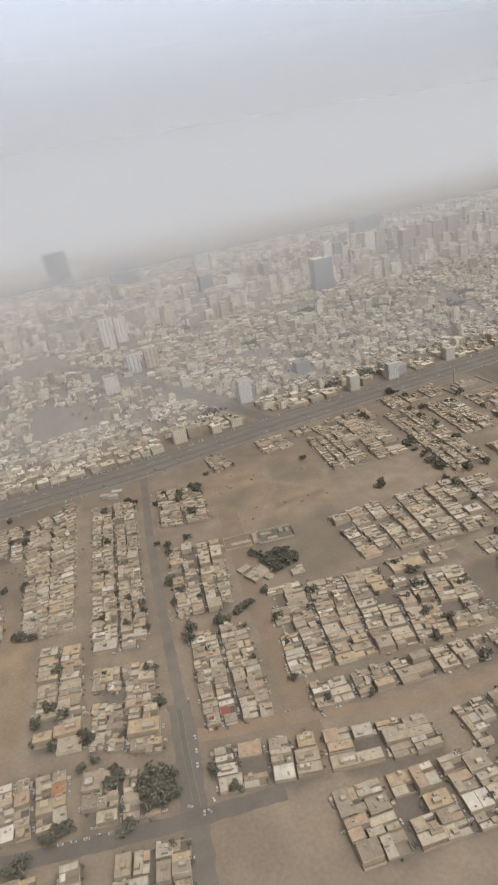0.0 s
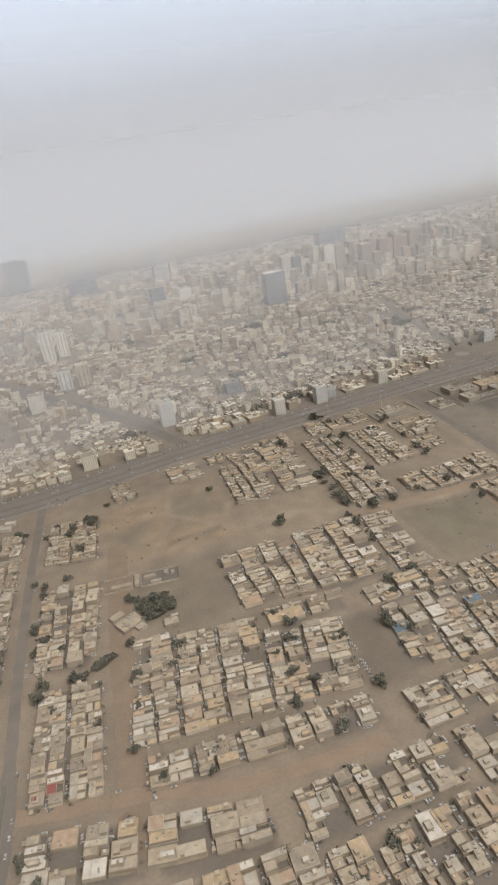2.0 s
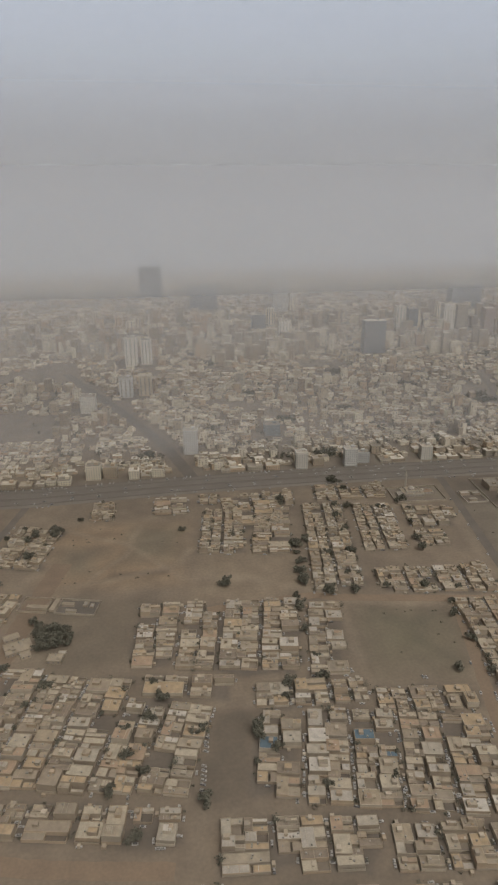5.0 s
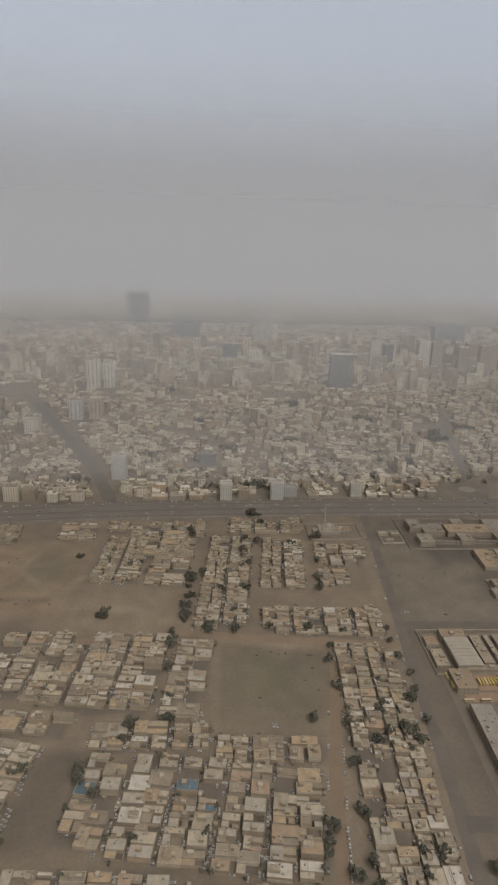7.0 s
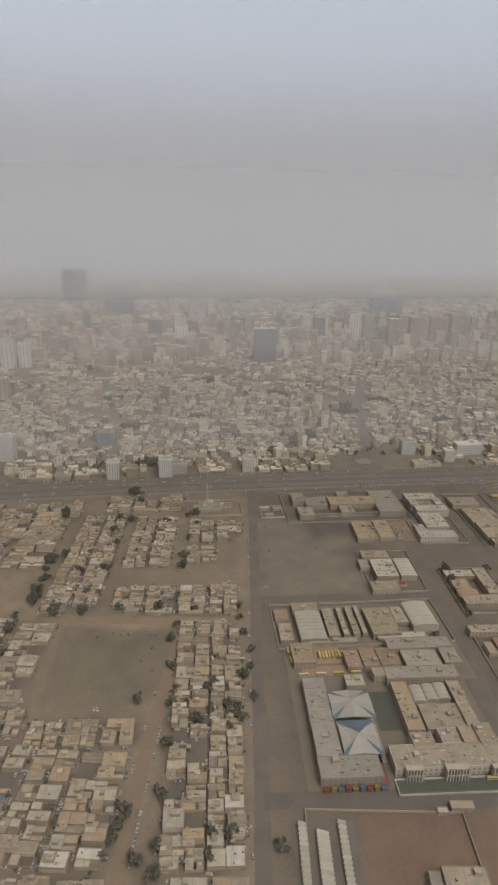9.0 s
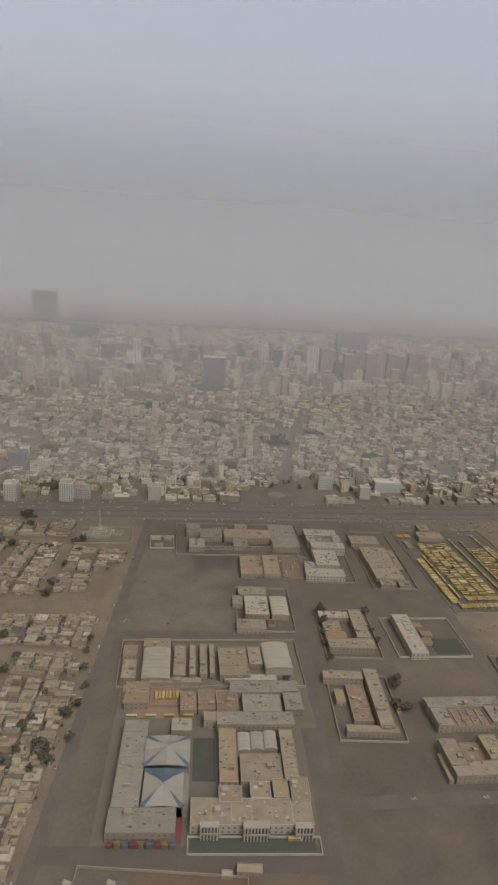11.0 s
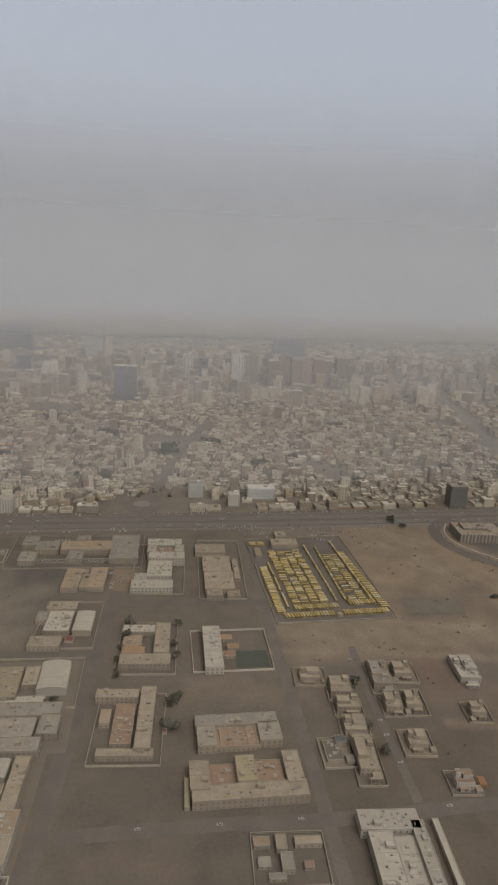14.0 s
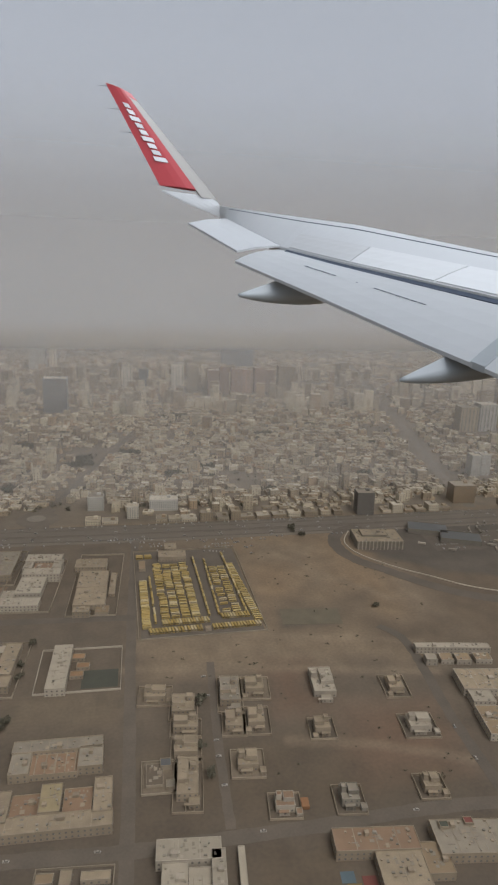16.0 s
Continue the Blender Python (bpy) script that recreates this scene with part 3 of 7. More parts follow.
# ---- houses ----
HOUSE_MATS = [M_WALL, M_ROOF, M_YARD, M_TANK, M_UNIT, M_PANE]


def house_parts(rng, w, d):
    """A walled plot with flat-roofed rooms round a yard: the solids of its parts, about the plot's middle."""
    wall, yard, rooms = Solid(), Solid(), []
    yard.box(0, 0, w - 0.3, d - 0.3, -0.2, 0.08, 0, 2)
    wall.fence(w, d, -0.2, rng.uniform(1.8, 2.6), 0.25)
    kind = rng.random()
    h = rng.uniform(3.2, 4.2)
    if rng.random() < 0.12:
        h += 3.2
    fx, fy = rng.uniform(0.36, 0.64), rng.uniform(0.36, 0.64)
    lows, highs = -w / 2 + 0.05, w / 2 - 0.05
    mid_x, near, far = lows + (highs - lows) * fx, -d / 2 + 0.05, d / 2 - 0.05
    mid_y = near + (far - near) * fy

    def cell(x0, x1, y0, y1, z):
        return ((x0 + x1) / 2, (y0 + y1) / 2, x1 - x0, y1 - y0, z)

    small = h - rng.uniform(0.4, 1.2)
    if kind < 0.24:
        plans = [cell(lows, highs, mid_y, far, h), cell(lows, mid_x - 0.3, near, mid_y, small)]
        if rng.random() < 0.7:
            plans.append(cell(mid_x + rng.uniform(0.5, 2.5), highs, near, mid_y - rng.uniform(0.5, 3.0), rng.uniform(2.8, 3.6)))
    elif kind < 0.48:
        plans = [cell(lows, mid_x, near, far, h), cell(mid_x + 0.05, highs, mid_y + rng.uniform(0.5, 2.0), far, small)]
        if rng.random() < 0.75:
            plans.append(cell(mid_x + 0.05, highs, near, mid_y - rng.uniform(0.5, 2.0), small - 0.3))
    elif kind < 0.88:
        plans = [cell(lows, highs, near + rng.uniform(0, 2.5), far, h)]
        if rng.random() < 0.5:
            plans.append((w * rng.uniform(-0.2, 0.2), d * rng.uniform(-0.1, 0.3), w * rng.uniform(0.3, 0.5), d * rng.uniform(0.25, 0.4), h + rng.uniform(2.4, 3.2)))
    else:
        plans = [cell(lows, highs, near, mid_y - 0.8, h), cell(lows, mid_x, mid_y + 0.8, far, small)]
    for k, (x, y, ww, dd, hh) in enumerate(plans):
        body, roof = Solid(), Solid()
        body.shell(x, y, ww, dd, -0.2, hh, 0.28, 0.5)
        roof.box(x, y, ww - 0.6, dd - 0.6, hh - 0.5, hh - 0.4, 0, 1)
        for _ in range(rng.randint(0, 2)):
            if rng.random() < 0.5:
                roof.box(x + ww * rng.uniform(-0.3, 0.3), y, 0.3, dd - 0.7, hh - 0.42, hh - rng.uniform(-0.1, 0.2), 0, rng.choice((0, 1)))
            else:
                roof.box(x + ww * rng.uniform(-0.3, 0.3), y + dd * rng.uniform(-0.3, 0.3), rng.uniform(0.8, 2.4), rng.uniform(0.8, 2.4), hh - 0.42, hh + rng.uniform(-0.2, 0.6), 0, rng.choice((0, 1, 1, 4)))
        extra = []
        if k == 0:
            if rng.random() < 0.55:
                q = Solid()
                q.box(x + ww * rng.uniform(-0.3, 0.3), y + dd * rng.uniform(-0.28, 0.28), rng.uniform(2.5, 4.5), rng.uniform(2.5, 4.0), hh - 0.5, hh + 2.2, 0, 0)
                extra.append(("stair_head", q, 0))
            for _ in range(rng.randint(0, 2)):
                q = Solid()
                q.tube(x + ww * rng.uniform(-0.4, 0.4), y + dd * rng.uniform(-0.4, 0.4), 0.75, 0.7, hh - 0.45, hh + 0.9, 7, 3)
                extra.append(("water_tank", q, 3))
            for _ in range(rng.randint(0, 1)):
                q = Solid()
                q.box(x + ww * rng.uniform(-0.4, 0.4), y + dd * rng.uniform(-0.4, 0.4), 1.4, 1.0, hh - 0.45, hh + 0.5, 0.1, 4)
                extra.append(("cooling_unit", q, 4))
        rooms.append((body, roof, extra))
    return wall, yard, rooms


HOUSES = []
FAR_HOUSES = Solid()


def merge(into, solid, x, y, turn):
    c, s = math.cos(turn), math.sin(turn)
    n = len(into.v)
    into.v += [(x + a * c - b * s, y + a * s + b * c, z) for a, b, z in solid.v]
    into.f += [tuple(n + i for i in f) for f in solid.f]
    into.k += solid.k


def block(seed, nl, nr, fr, fl, cols=0, rows=0, bare=0.04):
    """Plots of houses over a four-sided block; its corners go round from the near left one."""
    rng = random.Random(seed)
    nl, nr, fr, fl = (Vector(p) for p in (nl, nr, fr, fl))
    mid = (nl + nr + fr + fl) / 4
    nl, nr, fr, fl = (p + (p - mid).normalized() * 2.2 for p in (nl, nr, fr, fl))
    w, d = ((nr - nl).length + (fr - fl).length) / 2, ((fl - nl).length + (fr - nr).length) / 2
    strips = max(1, round(w / 36)) if not cols else 1
    lane = 4.2 / w if strips > 1 else 0.0
    wide = (1 - lane * (strips - 1)) / strips
    for i in range(strips):
        u0 = i * (wide + lane)
        single = wide * w < 23
        runs = [0.0, 0.0]
        while min(runs) < d - 5:
            side = 0 if runs[0] <= runs[1] else 1
            if single:
                side = 0
            long = min(rng.uniform(10.5, 19), d - runs[side])
            if d - runs[side] - long < 7:
                long = d - runs[side]
            cut = rng.uniform(0.42, 0.58)
            whole = single or (abs(runs[0] - runs[1]) < 1.5 and rng.random() < 0.12)
            ua, ub = (0, 1) if whole else (0, cut) if side == 0 else (cut, 1)
            v = (runs[side] + long / 2) / d
            u = u0 + wide * (ua + ub) / 2
            runs[side] += long
            if whole:
                runs[0] = runs[1] = runs[side]
            p = (nl * (1 - u) + nr * u) * (1 - v) + (fl * (1 - u) + fr * u) * v
            ex, ey = (nr - nl) * (1 - v) + (fr - fl) * v, (fl - nl) * (1 - u) + (fr - nr) * u
            turn = (math.atan2(ex.y, ex.x) + math.atan2(-ey.x, ey.y)) / 2 + radians(rng.uniform(-2, 2))
            p += Vector((rng.uniform(-0.6, 0.6), rng.uniform(-0.6, 0.6)))
            if rng.random() >= bare + 0.03:
                HOUSES.append((p.x, p.y, wide * w * (ub - ua) * rng.uniform(0.85, 0.97), long * rng.uniform(0.84, 0.96), turn, rng.randint(0, 10 ** 6)))



for plan in BLOCKS:
    block(*plan)
HOUSES.sort(key=lambda h: h[1] + 0.05 * abs(h[0] - 300) + (400 if h[1] < 318 else 0))
BRIGHT_ROOFS = [(-53, 408, M_RED), (83, 425, M_RED), (92, 457, M_PALEYELLOW), (114, 496, M_RED), (517, 412, M_BLUE), (-57, 418, M_ORANGE), (96, 500, M_RED), (420, 430, M_BLUE), (604, 452, M_RED)]
for n, (x, y, w, d, turn, seed) in enumerate(HOUSES):
    rng = random.Random(seed)
    wall, yard, rooms = house_parts(rng, w, d)
    if n < 235:
        tall = max(max(z for _, _, z in b.v) for b, _, _ in rooms) > 6
        e = thing("house", "two-storey flat-roofed plastered house in a walled yard" if tall else "low flat-roofed plastered house round a small walled yard", "house", x, y, 0, math.degrees(turn), "houses of the town blocks")
        part("yard_wall", wall, HOUSE_MATS, e)
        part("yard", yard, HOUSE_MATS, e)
        bright = [m for a, b, m in BRIGHT_ROOFS if abs(x - a) < 9 and abs(y - b) < 9]
        for k, (body, roof, extra) in enumerate(rooms):
            part("room", body, HOUSE_MATS, e)
            part("roof", roof, [M_WALL, bright[0]] if bright and k == len(rooms) - 1 else HOUSE_MATS, e)
            for name, q, k in extra:
                part(name, q, HOUSE_MATS, e)
    else:
        merge(FAR_HOUSES, wall, x, y, turn)
        merge(FAR_HOUSES, yard, x, y, turn)
        for body, roof, extra in rooms:
            for q in [body, roof] + [q for _, q, _ in extra]:
                merge(FAR_HOUSES, q, x, y, turn)
stuff("house_rows", FAR_HOUSES, HOUSE_MATS, "rows of low flat-roofed plastered houses with walled yards", "houses")


# ---- the dense town beyond the main road ----
def town_block(solid, rng, x, y, w, d, h, turn, detail):
    """A flat-roofed building with a parapet, side wing, roof hut, tanks and window openings, as far as its distance lets them show."""
    q = Solid()
    q.shell(0, 0, w, d, -0.3, h, 0.4, 0.6)
    q.box(0, 0, w - 0.9, d - 0.9, h - 0.6, h - 0.5, 0, 1)
    if detail and rng.random() < 0.7:
        a, b, z = rng.uniform(3, w * 0.4), rng.uniform(3, d * 0.4), h + rng.uniform(1.8, 3.2)
        ux, uy = w * rng.uniform(-0.25, 0.25), d * rng.uniform(-0.1, 0.28)
        q.box(ux, uy, a, b, h - 0.5, z, 0, 0)
        q.box(ux, uy, a - 0.5, b - 0.5, z, z + 0.12, 0, 1)
    if detail:
        for _ in range(rng.randint(0, 3)):
            q.tube(w * rng.uniform(-0.4, 0.4), d * rng.uniform(-0.4, 0.4), 0.8, 0.8, h - 0.5, h + 1.0, 6, 3)
    for _ in range(rng.randint(0, 2) if detail else 0):
        sw, sd, z = w * rng.uniform(0.35, 0.6), d * rng.uniform(0.35, 0.6), h * rng.uniform(0.4, 0.8)
        sx, sy = w * rng.uniform(-0.35, 0.35), -d * rng.uniform(0.35, 0.55)
        if rng.random() < 0.5:
            sx, sy = w * 0.5 * rng.choice((-1, 1)), d * rng.uniform(-0.35, 0.35)
        q.shell(sx, sy, sw, sd, -0.3, z, 0.3, 0.5, 0, 0)
        q.box(sx, sy, sw - 0.7, sd - 0.7, z - 0.5, z - 0.4, 0, 1)
    if detail and h < 9 and rng.random() < 0.6:
        q.box(w * rng.uniform(-0.3, 0.3), -d * 0.5 - 3, w * rng.uniform(0.25, 0.5), 4, 2.6, 2.9, 0, rng.choice((0, 1, 1, 3)))
    storeys = int(h / 3.3)
    if detail > 1 or (detail and h > 12):
        for st in range(storeys):
            z = 1.1 + st * 3.3
            for length, face in ((w, 0), (d, 1), (d, 2)):
                n = max(2, int(length / 4.4))
                for i in range(n):
                    a = (i + 0.5) / n * length - length / 2
                    if rng.random() < (0.8 if h > 12 else 0.45):
                        if face == 0:
                            q.box(a, -d / 2 - 0.04, 1.5, 0.2, z, z + 1.4, 0, 2)
                        else:
                            q.box((w / 2 + 0.04) * (1 if face == 1 else -1), a, 0.2, 1.5, z, z + 1.4, 0, 2)
    elif h > 18:
        for length, face in ((w, 0), (d, 1), (d, 2)):
            n = max(2, int(length / rng.choice((6, 8, 11))))
            for i in range(n):
                a = (i + 0.5) / n * length - length / 2
                if face == 0:
                    q.box(a, -d / 2 - 0.04, 2.0, 0.3, 2.5, h - 2.2, 0, 2)
                else:
                    q.box((w / 2 + 0.04) * (1 if face == 1 else -1), a, 0.3, 2.0, 2.5, h - 2.2, 0, 2)
    merge(solid, q, x, y, turn)


AVENUES = [([(406, 1000), (369, 1144), (336, 1242), (255, 1443), (120, 1760)], 17), ([(1790, 1000), (1826, 1155), (1856, 1273), (1973, 1723), (2072, 2179), (2250, 2900)], 17), ([(1036, 1060), (1062, 1130), (1120, 1320), (1203, 1578)], 5)]


def near_avenue(x, y, more):
    if math.hypot((x - 1034) * 0.85, y - 1040) < 30 + 0.6 * more:
        return True
    for line, half in AVENUES:
        for (x0, y0), (x1, y1) in zip(line, line[1:]):
            u = max(0.0, min(1.0, ((x - x0) * (x1 - x0) + (y - y0) * (y1 - y0)) / ((x1 - x0) ** 2 + (y1 - y0) ** 2)))
            if math.hypot(x - x0 - u * (x1 - x0), y - y0 - u * (y1 - y0)) < half + more:
                return True
    return False


LANDMARKS = [(361, 3230, 110), (577, 2815, 110), (887, 2700, 80), (1010, 1870, 60), (300, 1850, 70), (1530, 2110, 75), (1663, 2150, 75), (1410, 2184, 80), (1690, 2680, 110), (2130, 1560, 80), (311, 1525, 45), (1909, 1180, 45), (1789, 1035, 40), (1582, 1000, 30), (574, 1200, 35), (679, 1020, 24), (819, 1026, 22), (593, 1022, 22), (410, 1125, 26), (243, 1034, 24), (270, 1036, 24), (1126, 1075, 24), (1240, 1064, 32), (1186, 1030, 28), (206, 1410, 36), (700, 1030, 24), (1092, 1335, 22), (1281, 1252, 16), (1355, 1288, 15), (1198, 1419, 18), (1538, 1554, 20), (1678, 1644, 18), (646, 1071, 16), (577, 1485, 16), (969, 1490, 20), (835, 1645, 22), (614, 1274, 16), (1092, 1377, 16)]
TOWN_MATS = [M_FLATS, M_FLATROOF, M_PANE, M_TANK]
rng = random.Random(40)
town = {}
LEAN = radians(-14)
for v in range(0, 190):
    y0 = 1046 + 18.0 * v + 0.075 * v * v
    if y0 > 5600:
        break
    step = 18.0 + 0.0055 * (y0 - 1046)
    for u in range(-210, 320):
        # streets run aslant behind the first rows, every few plots
        sx = u * step + (9 if v % 2 else 0)
        slant = max(0.0, min(1.0, (y0 - 1100) / 160))
        px = sx + 6.0 * (u // 6) + rng.uniform(-6, 6) - 0.33 * (y0 - 1100) * slant + 60 * noise.noise(Vector((u * 0.08, v * 0.06, 12)))
        py = y0 + 10.0 * (v // 3) * slant * 0.5 + rng.uniform(-6, 6) - 0.04 * (px - 900) * slant
        if not -420 - 0.5 * (py - 1000) < px < 2150 + 0.8 * (py - 1000) or py > 5600:
            continue
        small = px < 400 - 0.35 * (py - 1000) and py < 1240
        p, west = rng.random(), max(0.0, min(1.0, (430 - px) / 300)) if py < 1900 else 0.0
        w, d = step * rng.uniform(0.55, 1.0), step * rng.uniform(0.5, 0.9)
        h = rng.choice((3.8, 4.0, 4.2, 4.6, 5.0, 7.0, 7.4, 7.8, 8.2)) + rng.uniform(-0.4, 0.6)
        if small:
            h, w, d = rng.uniform(3.4, 5.2), step * rng.uniform(0.6, 1.0), step * rng.uniform(0.6, 0.95)
        elif p < 0.17 + 0.1 * west + 0.05 * (py > 1500):
            h, w, d = rng.uniform(10, 19), step * rng.uniform(0.7, 1.0), step * rng.uniform(0.6, 0.85)
        if p < 0.018 + 0.05 * west and not small:
            h = rng.uniform(20, 34)
        tall = noise.noise(Vector((px * 0.0035, py * 0.0035, 31)))
        if 1780 < py < 2500 and p < 0.13 + 0.4 * max(0.0, tall):
            h, w, d = rng.uniform(26, 64), rng.uniform(18, 30), rng.uniform(18, 26)
        elif py >= 2500 and p < 0.004 + 0.1 * max(0.0, tall - 0.15):
            h, w, d = rng.uniform(16, 46), rng.uniform(18, 34), rng.uniform(18, 30)
        hole = noise.noise(Vector((px * 0.006, py * 0.006, 3))) > (0.42 if py < 2300 else 0.2) - 0.3 * west * (py > 1230)
        if (hole and not small) or rng.random() < 0.09 + 0.75 * min(1.0, max(0.0, (py - 2500) / 2600)) or near_avenue(px, py, max(w, d) * 0.6) or any(math.hypot(px - a, py - b) < r for a, b, r in LANDMARKS):
            continue
        key = "nearer" if py < 1560 else "middle" if py < 2350 else "farther"
        turn = LEAN * slant + radians(rng.choice((0, 0, 8, -10, 90)) + rng.uniform(-6, 6))
        town_block(town.setdefault(key, Solid()), rng, px, py, w, d, h, turn, 2 if py < 1400 else 1 if py < 2350 else 0)
for key, label in (("nearer", "dense cream and grey flat-roofed town buildings in narrow lanes"), ("middle", "crowded low town blocks and taller flats in dust haze"), ("farther", "distant pale towers and low blocks fading into dust haze")):
    stuff("town_buildings", town[key], TOWN_MATS, label, "buildings")



# ---- larger buildings ----
def building(name, label, category, turn, wings, wall_mat, windows=True, group="", units=True, seed=0):
    """A building of one or more flat-roofed wings: (x, y, w, d, h, roof material), with parapets, rows of windows and roof plant."""
    rng = random.Random(seed)
    ox, oy = wings[0][0], wings[0][1]
    e = thing(name, label, category, ox, oy, 0, turn, group)
    c, s = math.cos(radians(-turn)), math.sin(radians(-turn))
    for x, y, w, d, h, roof in wings:
        lx, ly = (x - ox) * c - (y - oy) * s, (x - ox) * s + (y - oy) * c
        q, r = Solid(), Solid()
        q.shell(lx, ly, w, d, -0.3, h, 0.4, 0.7)
        part("wing", q, wall_mat, e)
        r.box(lx, ly, w - 0.9, d - 0.9, h - 0.7, h - 0.55)
        part("roof", r, roof, e)
        if windows:
            for st in range(max(1, int(h / 4))):
                z = 1.2 + 3.9 * st
                q = Solid()
                for length, face in ((w, 0), (d, 1), (d, 2)):
                    n = int(length / 4.2)
                    for i in range(n):
                        a = (i + 0.5) / n * length - length / 2
                        if face == 0:
                            q.box(lx + a, ly - d / 2 - 0.05, 1.5, 0.3, z, z + 1.5)
                        else:
                            q.box(lx + (w / 2 + 0.05) * (1 if face == 1 else -1), ly + a, 0.3, 1.5, z, z + 1.5)
                if q.v:
                    tagged(part("glazing", q, M_HAZEPANE, e), kind="stuff")
        if units and w * d > 150:
            q = Solid()
            for _ in range(int(w * d / 42)):
                ux, uy, p = lx + w * rng.uniform(-0.44, 0.44), ly + d * rng.uniform(-0.44, 0.44), rng.random()
                if p < 0.5:
                    q.box(ux, uy, rng.uniform(0.7, 2.4), rng.uniform(0.7, 2.4), h - 0.56, h + rng.uniform(-0.3, 0.7), 0, rng.choice((0, 2, 2)))
                elif p < 0.8:
                    a = rng.uniform(2.0, 6.0)
                    a, b = (min(a, w * 0.3), 0.35) if rng.random() < 0.5 else (0.35, min(a, d * 0.3))
                    q.box(lx + (ux - lx) * 0.75, ly + (uy - ly) * 0.75, a, b, h - 0.56, h - 0.25, 0, rng.choice((0, 2, 3)))
                else:
                    q.box(lx + (ux - lx) * 0.7, ly + (uy - ly) * 0.7, rng.uniform(1.5, 4.0), rng.uniform(1.5, 4.0), h - 0.56, h - 0.5 + rng.uniform(0.02, 0.1), 0, rng.choice((2, 3)))
            tagged(part("roof_clutter", q, [M_UNIT, M_TANK, wall_mat, M_GREYROOF], e), kind="stuff")
        if units and w * d > 250:
            q = Solid()
            q.shell(lx + w * rng.uniform(-0.3, 0.3), ly + d * rng.uniform(-0.3, 0.3), rng.uniform(3, 6), rng.uniform(3, 5), h - 0.6, h + rng.uniform(1.5, 2.6), 0.25, 0.3)
            part("stair_head", q, wall_mat, e)
            for i in range(1, int(max(w, d) / 14)):
                a = i / int(max(w, d) / 14) - 0.5
                q = Solid()
                if w >= d:
                    q.box(lx + a * w, ly, 0.5, d - 1.2, h - 0.56, h - 0.3)
                else:
                    q.box(lx, ly + a * d, w - 1.2, 0.5, h - 0.56, h - 0.3)
                part("roof_upstand", q, wall_mat, e)
        if units and w * d > 120:
            for _ in range(min(5, int(w * d / 220))):
                q = Solid()
                ux, uy = lx + w * rng.uniform(-0.42, 0.42), ly + d * rng.uniform(-0.42, 0.42)
                q.box(ux, uy, rng.uniform(1.2, 2.6), rng.uniform(1.0, 2.0), h - 0.56, h + rng.uniform(0.3, 1.1), 0)
                part("cooling_unit", q, rng.choice((M_UNIT, M_UNIT, M_TANK)), e)
    return e


def yard_walls(label, x, y, w, d, turn, h=2.1, mat=None, t=0.6):
    e = thing("perimeter_wall", label, "wall", x, y, 0, turn)
    for a, b, ww, dd in ((0, -(d - t) / 2, w, t), (0, (d - t) / 2, w, t), (-(w - t) / 2, 0, t, d - 2 * t), ((w - t) / 2, 0, t, d - 2 * t)):
        q = Solid()
        q.box(a, b, ww, dd, -0.3, h)
        part("wall_run", q, mat or M_DUSTWALL, e)
    return e


M_SCREED = surface("grey_cement_screed", [(0.195, 0.175, 0.145)], coarse=0.1, stain=0.4)
# pane colour lifted to imitate the haze before distant windows
M_HAZEPANE = surface("hazed_window", [(0.12, 0.108, 0.094)], rough=0.3, stain=0.2, bump=0)


def slab(label, x, y, w, d, turn, mat, z=0.12, name="yard_surface", category="paving"):
    q = Solid()
    q.box(x, y, w, d, -0.2, z, radians(turn))
    return setting(name, q, mat, label, category)


def hall(label, x, y, w, d, h, rise, turn, roof_mat, wall_mat, name="hall"):
    """A hall under an arched sheet roof with raised seams."""
    e = thing(name, label, "building", x, y, 0, turn)
    q = Solid()
    q.box(0, 0, w, d, -0.3, h)
    part("shell", q, wall_mat, e)
    q = Solid()
    q.vault(0, 0, w + 0.6, d + 0.6, h, rise, 10)
    part("roof", q, roof_mat, e)
    n = int(d / 6)
    for i in range(n):
        q = Solid()
        q.vault(0, (i + 0.5) / n * d - d / 2, w + 0.8, 0.35, h + 0.02, rise + 0.12, 10)
        part("roof_rib", q, wall_mat, e)
    return e


# schools along the main road
building("school_building", "grey-roofed school of joined wings with a long tan roof", "school", -4, [(1003, 861, 39, 76, 9, M_GREYROOF), (950, 868, 68, 28, 9.4, M_TANROOF), (897, 874, 32, 27, 8, M_GREYROOF), (873, 890, 20, 30, 9, M_GREYROOF), (874, 842, 22, 28, 8, M_GREYROOF), (936, 842, 20, 25, 8, M_GREYROOF), (945, 896, 18, 16, 8, M_GREYROOF)], M_CREAM, seed=3)
yard_walls("pale perimeter wall round the grey-roofed school", 938, 866, 182, 104, -4)
building("school_building", "tan courtyard building with low roofs beside the school", "school", -6, [(937, 777, 21, 52, 7, M_TANROOF), (968, 776, 21, 52, 7, M_TANROOF), (952.5, 772, 9.4, 36, 5, M_PALEYELLOW), (952.5, 796, 9.4, 11, 6, M_CREAMROOF)], M_CREAM, seed=4)
slab("dusty parking yard beside the courtyard school", 1000, 778, 30, 60, -6, M_DIRT)
building("school_building", "white school with a brown courtyard on the roof", "school", -6, [(1059, 864, 48, 22, 12, M_WHITEROOF), (1059, 822, 48, 18, 12, M_WHITEROOF), (1040, 843, 12, 22, 12, M_WHITEROOF), (1078, 843, 12, 22, 12, M_WHITEROOF), (1059, 843, 27, 21, 9, M_BROWNROOF), (1048, 790, 32, 44, 9, M_WHITEROOF), (1036, 750, 52, 20, 8, M_WHITEROOF), (1022, 772, 16, 24, 6, M_WHITEROOF)], M_WHITE, seed=5)
